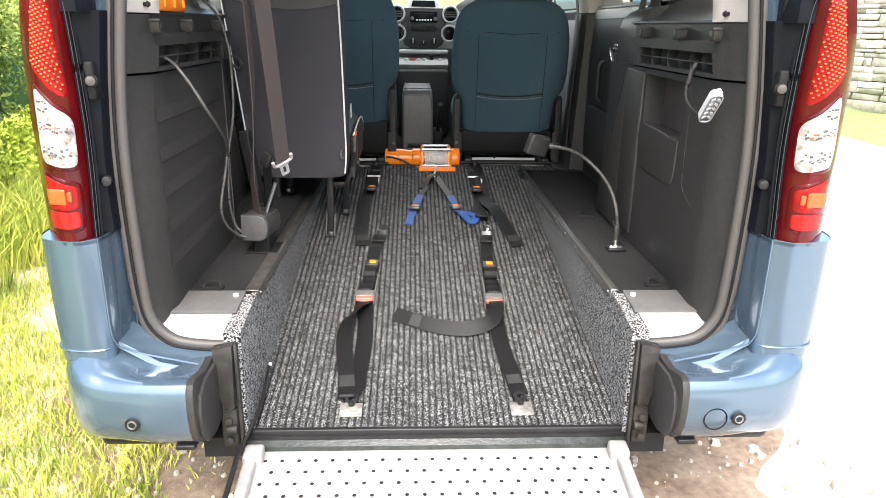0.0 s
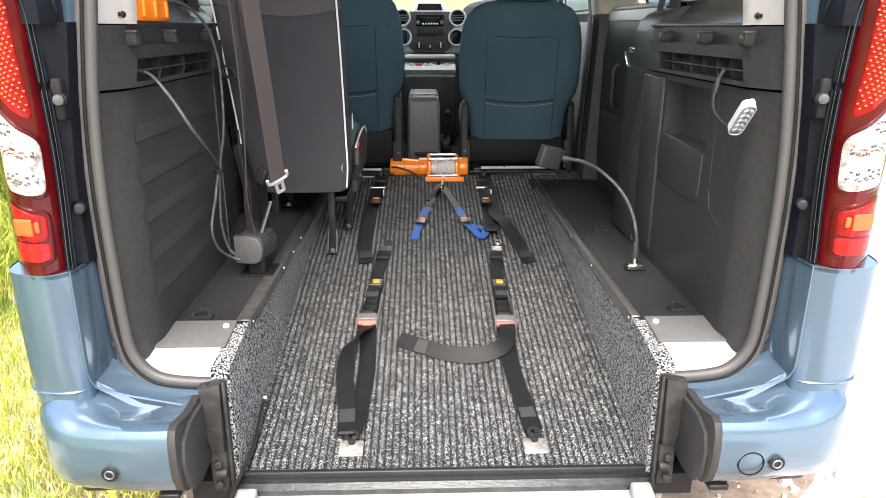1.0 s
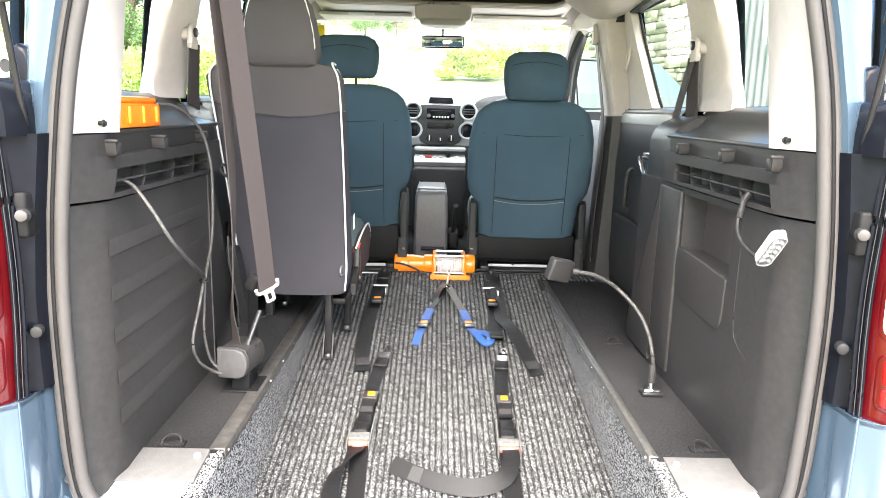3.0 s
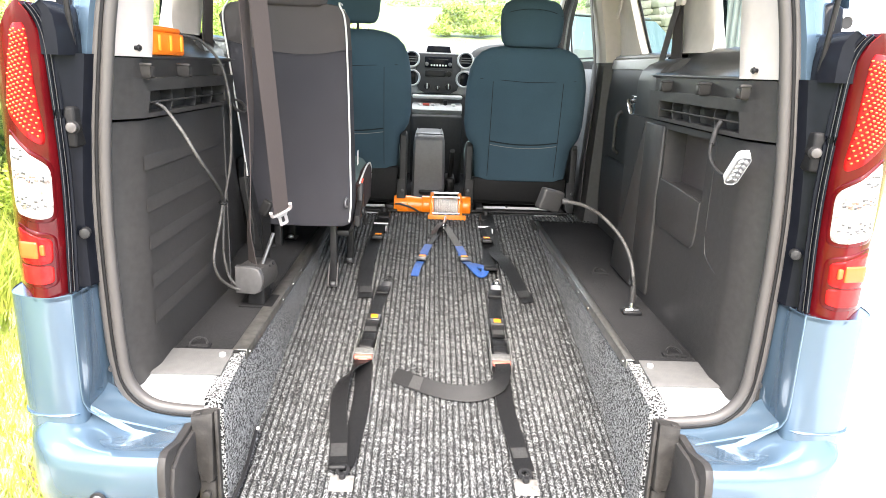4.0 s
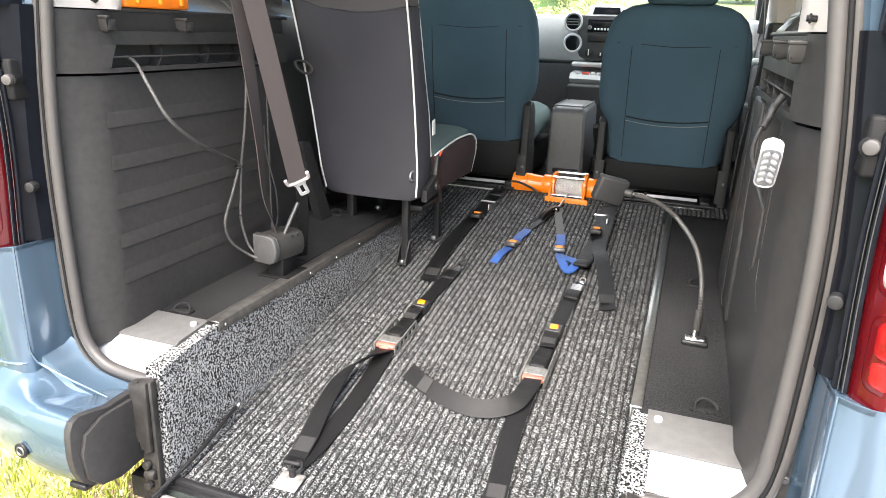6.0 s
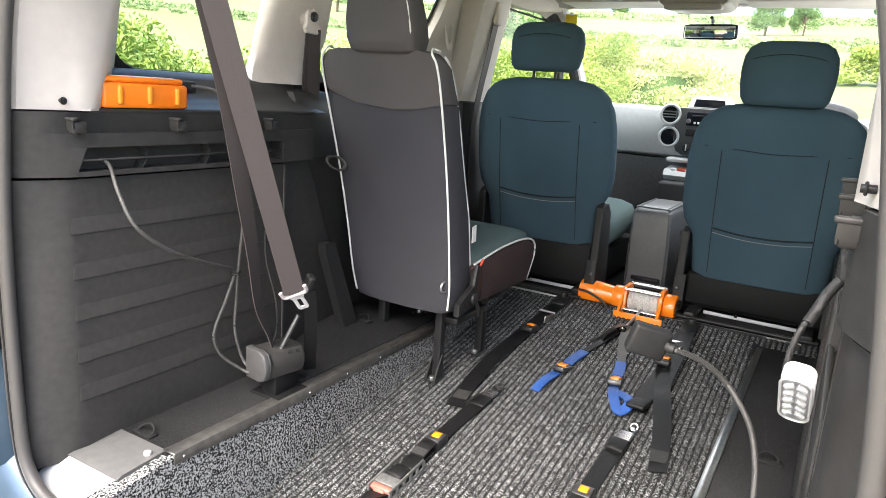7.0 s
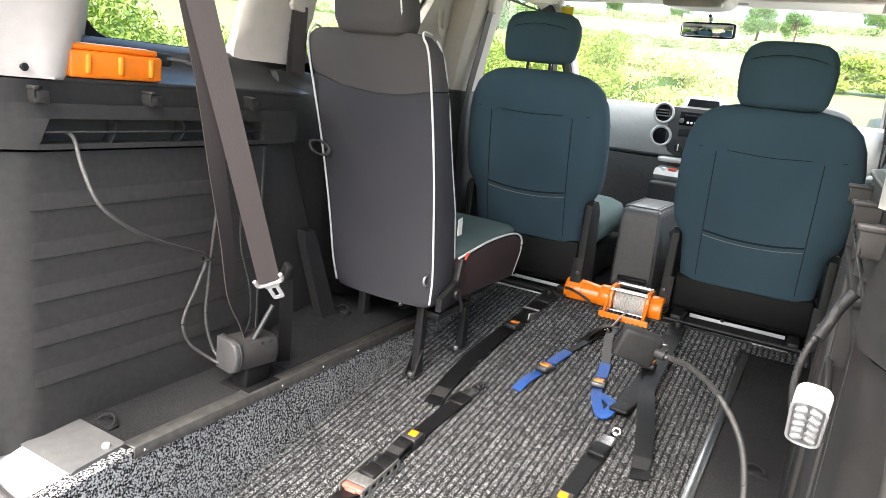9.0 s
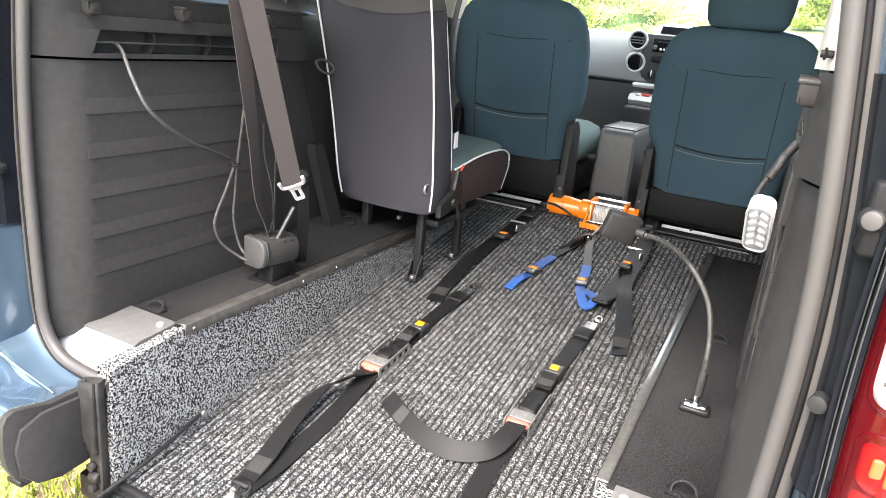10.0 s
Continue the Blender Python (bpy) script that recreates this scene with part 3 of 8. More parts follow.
parked_car(3.05, 11.1, 108)

# upright corrugated sheeting by the drive
sx = thing("sheet_fence", "grey corrugated metal fence panel by the drive", "fence")
fa, fb = Vector((3.3, 7.3, 0)), Vector((3.85, 5.75, 0))
fd_ = (fb - fa).normalized()
fn_ = Vector((-fd_.y, fd_.x, 0))
line = []
for i in range(65):
    p = fa.lerp(fb, i / 64)
    line.append(p + fn_ * (0.025 if (i // 2) % 2 else -0.025))
rings = [[(p.x, p.y, z) for p in line] + [(p.x - fn_.x * 0.01, p.y - fn_.y * 0.01, z) for p in line[::-1]] for z in (0.0, 3.0)]
part("sheet", loft(rings), SHEET, sx)
for p in (fa, fb):
    part("post", box(p.x - 0.05, p.x + 0.05, p.y - 0.05, p.y + 0.05, 0, 3.05, 0.006), SHEET, sx)


# ---- the van ----
van = thing("van", "blue metallic wheelchair-access van with its tailgate open", "van")
FLOOR_Z0, FLOOR_Y0, FLOOR_Y1, SLOPE = 0.312, 0.24, 2.17, 0.166


def floor_z(y):
    return FLOOR_Z0 + SLOPE * (y - FLOOR_Y0)


# ribbed flecked carpet on the sloping floor
RIBS, HALF = 54, 0.488
bm = bmesh.new()
ys = [FLOOR_Y0 + (FLOOR_Y1 - FLOOR_Y0) * i / 60 for i in range(61)]
rows = []
for y in ys:
    row = []
    for i in range(RIBS):
        x, w = -HALF + 2 * HALF * i / RIBS, 2 * HALF / RIBS
        for f, h in ((0.0, 0.0), (0.14, 0.0038), (0.4, 0.0055), (0.68, 0.0038)):
            row.append(bm.verts.new((x + w * f, y, floor_z(y) + h)))
    row.append(bm.verts.new((HALF, y, floor_z(y))))
    rows.append(row)
for a, b in zip(rows, rows[1:]):
    for i in range(len(a) - 1):
        bm.faces.new((a[i], a[i + 1], b[i + 1], b[i]))


def fleck_carpet(name, ribbed):
    """Black pile flecked with grey, with black grooves between the ribs if ribbed."""
    m = bpy.data.materials.new(name)
    m.use_nodes = True
    nt = m.node_tree
    b = nt.nodes["Principled BSDF"]
    tc, sep = nt.nodes.new("ShaderNodeTexCoord"), nt.nodes.new("ShaderNodeSeparateXYZ")
    nt.links.new(tc.outputs["Object"], sep.inputs[0])

    def math_node(op, a, c=None):
        n = nt.nodes.new("ShaderNodeMath")
        n.operation = op
        for k, v in enumerate((a, c)):
            if v is None:
                continue
            if isinstance(v, (int, float)):
                n.inputs[k].default_value = v
            else:
                nt.links.new(v, n.inputs[k])
        return n.outputs[0]

    n1, n2, n3 = (nt.nodes.new("ShaderNodeTexNoise") for _ in range(3))
    for n, sc, d in ((n1, 240 if ribbed else 262, 2), (n2, 150, 2), (n3, 5, 3)):
        n.inputs["Scale"].default_value, n.inputs["Detail"].default_value = sc, d
        nt.links.new(tc.outputs["Object"], n.inputs["Vector"])
    wob = math_node("MULTIPLY", math_node("SUBTRACT", n2.outputs[0], 0.5), 0.95)
    across = math_node("ADD", math_node("MULTIPLY", math_node("ADD", sep.outputs[0], HALF), RIBS / (2 * HALF)), wob)
    ph = math_node("FRACT", across)
    rib = nt.nodes.new("ShaderNodeMapRange")
    rib.inputs["From Min"].default_value, rib.inputs["From Max"].default_value = 0.42, 0.26
    nt.links.new(math_node("ABSOLUTE", math_node("SUBTRACT", ph, 0.42)), rib.inputs["Value"])
    fl = nt.nodes.new("ShaderNodeMapRange")
    fl.inputs["From Min"].default_value, fl.inputs["From Max"].default_value = (0.440, 0.585) if ribbed else (0.455, 0.578)
    clump = math_node("MULTIPLY", math_node("SUBTRACT", n2.outputs[0], 0.5), 0.16)
    nt.links.new(math_node("ADD", math_node("ADD", n1.outputs[0], clump), math_node("MULTIPLY", math_node("SUBTRACT", n3.outputs[0], 0.5), 0.06)), fl.inputs["Value"])
    along = math_node("ADD", math_node("MULTIPLY", sep.outputs[1], 105.0), math_node("ADD", math_node("MULTIPLY", ph, 0.7), math_node("MULTIPLY", wob, 2.4)))
    loop = math_node("FRACT", along)
    cell, bead = nt.nodes.new("ShaderNodeCombineXYZ"), nt.nodes.new("ShaderNodeTexWhiteNoise")
    bead.noise_dimensions = "2D"
    nt.links.new(math_node("FLOOR", across), cell.inputs[0])
    nt.links.new(math_node("FLOOR", along), cell.inputs[1])
    nt.links.new(cell.outputs[0], bead.inputs["Vector"])
    bead_light = math_node("ADD", math_node("MULTIPLY", bead.outputs["Value"], 0.80), 0.28)
    stitch = nt.nodes.new("ShaderNodeMapRange")
    stitch.inputs["From Min"].default_value, stitch.inputs["From Max"].default_value, stitch.inputs["To Min"].default_value = 0.50, 0.24, 0.10
    nt.links.new(math_node("ABSOLUTE", math_node("SUBTRACT", loop, 0.5)), stitch.inputs["Value"])
    soft_rib = math_node("ADD", math_node("MULTIPLY", math_node("MULTIPLY", rib.outputs[0], math_node("MULTIPLY", stitch.outputs[0], bead_light)), 0.92), 0.07)
    f = math_node("MULTIPLY", soft_rib, math_node("ADD", math_node("MULTIPLY", fl.outputs[0], 0.90), 0.10)) if ribbed else fl.outputs[0]
    mx = nt.nodes.new("ShaderNodeMix")
    mx.data_type = "RGBA"
    nt.links.new(f, mx.inputs[0])
    mx.inputs[6].default_value, mx.inputs[7].default_value = (0.008, 0.008, 0.0085, 1), (0.35, 0.36, 0.364, 1) if ribbed else (0.40, 0.405, 0.402, 1)
    nt.links.new(mx.outputs[2], b.inputs["Base Color"])
    b.inputs["Roughness"].default_value = 0.95
    b.inputs["Specular IOR Level"].default_value = 0.15
    bp = nt.nodes.new("ShaderNodeBump")
    bp.inputs["Strength"].default_value, bp.inputs["Distance"].default_value = 0.8, 0.004
    nt.links.new(n1.outputs[0], bp.inputs["Height"])
    nt.links.new(bp.outputs[0], b.inputs["Normal"])
    return m


RIB_CARPET, CARPET = fleck_carpet("ribbed_flecked_carpet", True), fleck_carpet("flecked_carpet", False)
floor = solid("floor", smooth(bm, 70), RIB_CARPET, "sloping van floor of black and grey flecked ribbed carpet", "floor", kind="structure")
part("floor_pan", prism([(FLOOR_Y0 - 0.01, floor_z(FLOOR_Y0) - 0.06), (3.6, 0.50), (3.6, 0.60), (FLOOR_Y1, floor_z(FLOOR_Y1) - 0.004), (FLOOR_Y0 - 0.01, floor_z(FLOOR_Y0) - 0.004)],
                        "x", -0.60, 0.60), BLACK_STEEL, floor)
part("cabin_floor", box(-0.78, 0.78, FLOOR_Y1, 3.6, 0.605, 0.632, 0.003), CARPET_BLACK, floor)
# the ribbed carpet turns the corner at the end of the right shelf
cw = 2 * HALF / RIBS
part("carpet_corner", loft([[(HALF + cw * (i // 4 + (0.0, 0.14, 0.4, 0.68)[i % 4]), y, 0.6335 + (0.0, 0.0038, 0.0055, 0.0038)[i % 4]) for i in range(69)] for y in (2.062, 2.14, 2.26)], closed=False), RIB_CARPET, floor)

part("sill_plate", box(0.47, 0.88, 1.99, 2.42, 0.585, 0.6285, 0.003), CARPET_BLACK, floor)

SHELF_Z = 0.63
for s, side in ((-1, "left"), (1, "right")):
    # carpeted side of the channel, the shelf on it and its metal edge
    w = prism([(FLOOR_Y0 - 0.005, 0.60), (FLOOR_Y0 - 0.005, floor_z(FLOOR_Y0) - 0.03), (2.12, floor_z(2.12) - 0.03), (2.12, SHELF_Z - 0.004), (0.43, SHELF_Z - 0.004)], "x", 0.486, 0.528)
    if s < 0:
        w = mirrored(w)
    side_wall = solid("wall_channel_" + side, w, CARPET, "low side wall of the channel in black and grey flecked carpet", "wall", kind="structure")
    b = box(0.500, 0.80, 0.425, 2.2 if s < 0 else 2.06, SHELF_Z - 0.03, SHELF_Z, 0.004)
    part("shelf", b if s > 0 else mirrored(b), CARPET_BLACK, side_wall, "black carpeted shelf")
    b = join(box(0.483, 0.503 if s > 0 else 0.518, 0.43, 2.14 if s < 0 else 2.06, SHELF_Z + 0.001, SHELF_Z + 0.005, 0.001, 1), box(0.481, 0.485, 0.43, 1.9, SHELF_Z - 0.022, SHELF_Z + 0.005, 0.001, 1))
    part("edge_trim", b if s > 0 else mirrored(b), EDGE if s > 0 else ANGLE, side_wall, "metal edge strip")
    for y in (0.455, 0.86, 1.02, 1.18):
        part("edge_screw", cyl(0.0045, (s * 0.483, y, SHELF_Z - 0.010), (s * 0.4785, y, SHELF_Z - 0.010), 10, 0.0015), CHROME, side_wall)
    # pale load sill in front of the shelf
    b = loft([[(x, 0.432, SHELF_Z - 0.002), (x, 0.33, SHELF_Z - 0.012), (x, 0.265, SHELF_Z - 0.055), (x, 0.25, SHELF_Z - 0.075), (x, 0.25, SHELF_Z - 0.10), (x, 0.432, SHELF_Z - 0.10)] for x in (0.527, 0.56, 0.64, 0.718)])
    part("load_sill", b if s > 0 else mirrored(b), PLATE, side_wall, "pale grey plastic load sill")
    # darker strip that puts the shade on the sill's flat top into colour
    b = loft([[(x, 0.436, SHELF_Z + 0.0015), (x, 0.33, SHELF_Z - 0.008), (x, 0.318, SHELF_Z - 0.014), (x, 0.33, SHELF_Z - 0.02), (x, 0.436, SHELF_Z - 0.02)] for x in (0.515, 0.60, 0.695)])
    part("sill_strip", b if s > 0 else mirrored(b), SILL_SHADE, side_wall, "shaded upper part of the load sill")


def opening_x(z):
    """Half width of the tail opening."""
    t = [(0.50, 0.70), (0.9, 0.722), (1.1, 0.718), (1.3, 0.695), (1.45, 0.672), (1.65, 0.622), (1.85, 0.555), (2.2, 0.42)]
    for (a, b), (c, d) in zip(t, t[1:]):
        if z <= c:
            return b + (d - b) * max(0, z - a) / (c - a)
    return t[-1][1]


# rubber seal round the tail opening
half_seal = [(0.50, 0.24, 0.556), (0.60, 0.24, 0.562), (0.66, 0.24, 0.578), (0.70, 0.24, 0.625), (0.714, 0.24, 0.70)] + [(opening_x(z), 0.24, z) for z in (0.85, 1.0, 1.15, 1.3, 1.45, 1.6, 1.72, 1.83)] + \
            [(0.535, 0.25, 1.90), (0.47, 0.25, 1.945), (0.30, 0.25, 1.965), (0.0, 0.25, 1.97)]
loop = [(-x, y, z) for x, y, z in half_seal] + half_seal[::-1][1:]
seal_line = spline(loop, 4)


def seal_rib(r, shift, dy):
    """One rib of the seal, moved outwards from the opening."""
    return sweep([p + Vector((p.x / 0.72, 0, (p.z - 1.25) / 0.72 if p.z < 0.68 or p.z > 1.9 else 0)).normalized() * shift + Vector((0, dy, 0)) for p in seal_line], circle(r, 10), (0, 1, 0.01))


ds_ = part("door_seal", seal_rib(0.0125, -0.010, 0.0), RUBBER, van, "black rubber door seal")
part("outer_rib", seal_rib(0.0105, 0.013, 0.002), RUBBER, ds_)
part("inner_rib", seal_rib(0.008, 0.0, 0.010), RUBBER, ds_)
part("seal_groove", seal_rib(0.0042, 0.0035, -0.0065), UNDER_BLACK, ds_)


def outer_x(z):
    t = [(0.2, 0.87), (0.45, 0.902), (0.65, 0.912), (0.9, 0.914), (1.15, 0.904), (1.42, 0.882), (1.65, 0.865), (1.85, 0.825), (1.98, 0.70), (2.06, 0.45)]
    for (a, b), (c, d) in zip(t, t[1:]):
        if z <= c:
            return b + (d - b) * max(0, z - a) / (c - a)
    return t[-1][1]


def skin(fs, zs, label="", name="body", material=BLUE):
    b = loft([[(px, py, z) for px, py in fs(z)] for z in zs], closed=False)
    return b


def quarter(z):
    """Plan of the rear corner below the lamp, from the seal to the side."""
    ox = outer_x(z)
    k = max(0.0, min(1.0, (z - 0.60) / 0.2))
    corner = [(0.760, 0.142), (0.770, 0.134), (0.79, 0.129 - 0.006 * k), (0.82, 0.127 - 0.004 * k), (ox - 0.045, 0.135), (ox - 0.018, 0.156), (ox - 0.004, 0.195), (ox, 0.25), (ox, 0.32)]
    return [(opening_x(z) + 0.010, 0.262), (opening_x(z) + 0.016, 0.259), (opening_x(z) + 0.022, 0.257), (0.739, 0.256), (0.7445, 0.248), (0.748, 0.20), (0.7505, 0.155), (0.7545, 0.146)] + [(v.x, v.y) for v in spline([(x, y, 0) for x, y in corner], 4)] + [(ox, 0.55), (ox, 1.36)]


for s in (-1, 1):
    b = join(smooth(skin(quarter, [0.575, 0.59, 0.60, 0.62, 0.66, 0.72, 0.78, 0.84, 0.868]), 48), prism(quarter(0.868), "z", 0.858, 0.866))
    qp = part("quarter_panel", b if s > 0 else mirrored(b), BLUE, van)
    b = sweep([Vector((px * 1.001, py - 0.001, 0.606)) for px, py in quarter(0.606)[8:-2]], circle(0.0028, 6), (0, 0, 1))
    part("panel_edge", b if s > 0 else mirrored(b), BLUE, qp, "folded lower edge")

    def frame_plan(z):
        ox = outer_x(z)
        return [(opening_x(z) + 0.012, 0.245), (opening_x(z) + 0.02, 0.205), (opening_x(z) + 0.035, 0.195), (opening_x(z) + 0.05, 0.175), (ox - 0.13, 0.165), (ox - 0.10, 0.17), (ox - 0.02, 0.20), (ox, 0.26), (ox, 0.40), (ox, 0.56)]

    b = skin(frame_plan, [0.868, 0.95, 1.05, 1.2, 1.34])
    part("lamp_housing", b if s > 0 else mirrored(b), GLOSS_BLACK, van, "gloss black lamp surround")
    b = loft([[(x0, y0, z), (x0 + 0.012, 0.158, z), (x1 - 0.015, 0.152, z), (x1, 0.17, z), (x1, 0.25, z), (x0, 0.25, z)] for z, x0, x1, y0 in ((1.336, 0.722, 0.812, 0.185), (1.375, 0.722, 0.808, 0.183), (1.405, 0.726, 0.800, 0.182), (1.422, 0.735, 0.788, 0.182), (1.432, 0.748, 0.774, 0.182))])
    part("housing_tip", b if s > 0 else mirrored(b), GLOSS_BLACK, van, "gloss black tip of the lamp surround")

    def pillar_plan(z):
        ox, o = outer_x(z), opening_x(z)
        return [(o + 0.012, 0.245), (o + 0.024, 0.222), (o + 0.045, 0.226), ((o + ox) / 2 + 0.01, 0.30), (ox - 0.05, 0.375), (ox - 0.012, 0.43), (ox, 0.50), (ox, 0.56)]

    b = skin(pillar_plan, [1.33, 1.42, 1.55, 1.68, 1.8, 1.9, 1.97])
    part("rear_pillar", b if s > 0 else mirrored(b), BLUE, van)

    # lower side and pillars of the body
    def side_skin(y0, y1, zs):
        rings = [[(outer_x(z), y, z) for y in np.linspace(y0, y1, 5)] for z in zs]
        ins = [[(outer_x(z) - 0.02, y, z) for y in np.linspace(y0, y1, 5)] for z in zs]
        return loft(rings, closed=False), loft(ins, closed=False)

    low = (0.30, 0.45, 0.65, 0.9, 1.15, 1.405)
    up = (1.405, 1.55, 1.7, 1.85)
    for a, c, zz in ((0.40, 4.3, low), (0.40, 0.56, up), (1.05, 1.29, up), (1.99, 2.36, up)):
        b, ins = side_skin(a, c, zz)
        bs = part("body_side" if zz is low else "body_pillar", b if s > 0 else mirrored(b), BLUE, van)
        part("inner_skin", ins if s > 0 else mirrored(ins), UNDER_BLACK, bs, "dark inner skin")
    # glass
    for k, (a, c) in enumerate(((0.56, 1.05), (1.29, 1.99), (2.36, 3.35))):
        b = loft([[(outer_x(z) - 0.012, y, z) for y in (a, c)] for z in up], closed=False)
        w = part("window_pane", b if s > 0 else mirrored(b), PANE_GREEN, van, "tinted side window")
        w.visible_shadow = False
        # black frit and rubber round the pane
        ring, r = [], (0.075, 0.06, 0.03)[k]
        for cy, cz, a0 in ((c - r, 1.812 - r, 0), (a + r, 1.812 - r, 90), (a + r, 1.422 + r, 180), (c - r, 1.422 + r, 270)):
            arc = [(cy + r * math.cos(radians(a0 + 15 * i)), cz + r * math.sin(radians(a0 + 15 * i))) for i in range(7)]
            ring += arc
            if k < 2:  # trim that rounds the corner of the opening
                q = (a if a0 in (90, 180) else c, 1.812 if a0 < 180 else 1.422)
                g = loft([[(outer_x(z) - 0.022 - d, y, z) for y, z in arc + [q]] for d in (0.0, 0.012)])
                part("window_corner", g if s > 0 else mirrored(g), CREAM if a0 != 180 else SATIN, van)
        b = sweep([Vector((outer_x(z) - 0.026, y, z)) for y, z in ring], circle(0.0050, 6), (1, 0.01, 0), True)
        part("window_rubber", b if s > 0 else mirrored(b), UNDER_BLACK, van)

# roof skin and lining
rings = []
for y in (0.22, 0.35, 0.9, 1.6, 2.3, 2.75, 3.05):
    zt = 2.03 + 0.04 * math.sin(math.pi * (y - 0.2) / 3.4)
    rings.append([(x, y, z) for x, z in ((-0.835, 1.84), (-0.77, 1.93), (-0.64, 1.99), (-0.40, zt), (0, zt + 0.015), (0.40, zt), (0.64, 1.99), (0.77, 1.93), (0.835, 1.84))])
part("roof", loft(rings, closed=False), BLUE, van)


def lining_ring(y, lift=0.0):
    """Across the lining: a plain vault at the tail that grows two rounded lobes towards its front edge."""
    vault = ((0.0, 1.997), (0.20, 1.994), (0.35, 1.987), (0.45, 1.976), (0.53, 1.966), (0.60, 1.957), (0.66, 1.945), (0.71, 1.930), (0.745, 1.912), (0.79, 1.870), (0.82, 1.832))
    arch = ((0.0, 1.994), (0.28, 1.990), (0.425, 1.978), (0.458, 1.948), (0.492, 1.905), (0.535, 1.862), (0.588, 1.826), (0.645, 1.803), (0.705, 1.796), (0.765, 1.806), (0.82, 1.832))
    k = max(0.0, min(1.0, (y - 1.50) / 0.60))
    k = k * k * (3 - 2 * k)
    w = 1.0 if y > 1.2 else (0.66 + 0.16 * max(0, (y - 0.25)) / 0.95) / 0.82
    half = [((a[0] + (b[0] - a[0]) * k) * w, a[1] + (b[1] - a[1]) * k + lift * (1 if a[0] < 0.8 else 0)) for a, b in zip(vault, arch)]
    return [(-x, y, z) for x, z in half[:0:-1]] + [(x, y, z) for x, z in half]


ceiling = solid("ceiling", loft([lining_ring(y) for y in (0.26, 0.6, 1.0, 1.3, 1.5, 1.6, 1.7, 1.8, 1.9, 2.0, 2.08, 2.12)] + [lining_ring(2.138, 0.005), lining_ring(2.144, 0.014), lining_ring(2.140, 0.030)], closed=False), LINING, "beige cloth roof lining of the van", "ceiling", kind="structure")


def plan_loft(fn, zs):
    return loft([[(px, py, z) for px, py in fn(z)] for z in zs])


# ---- inside of the tail: side panels, ledges and pillars ----
def lower_plan(z):
    o = opening_x(z)
    return [(o + 0.016, 0.252), (o - 0.002, 0.262), (0.690, 0.30), (0.674, 0.335), (0.668, 0.36), (0.668, 0.96), (0.672, 1.30), (0.80, 1.30), (0.80, 0.252)]


def upper_plan(z):
    o = opening_x(z)
    k = (z - 1.21) / 0.13
    return [(o + 0.016, 0.252), (o - 0.004, 0.262), (0.680 - 0.01 * k, 0.30), (0.662 - 0.004 * k, 0.345), (0.656, 0.38), (0.654, 0.95), (0.664, 1.06), (0.84, 1.10), (0.84, 0.252)]


def pocketed_panel():
    """The lower panel with an open pocket through it."""
    a, b, z0, z1, zs = 0.548, 0.868, 1.030, 1.186, [SHELF_Z - 0.03, 0.75, 0.9, 1.05, 1.15, 1.196, 1.203]
    rear = plan_loft(lambda z: [q for q in lower_plan(z) if q[1] < a and q[0] < 0.79] + [(0.668, a), (0.80, a), (0.80, 0.252)], zs)
    front = plan_loft(lambda z: [(0.668, b), (0.668, 0.96), (0.672, 1.30), (0.80, 1.30), (0.80, b)], zs)
    return join(rear, front, box(0.668, 0.80, a, b, SHELF_Z - 0.03, z0), box(0.668, 0.80, a, b, z1, 1.203))


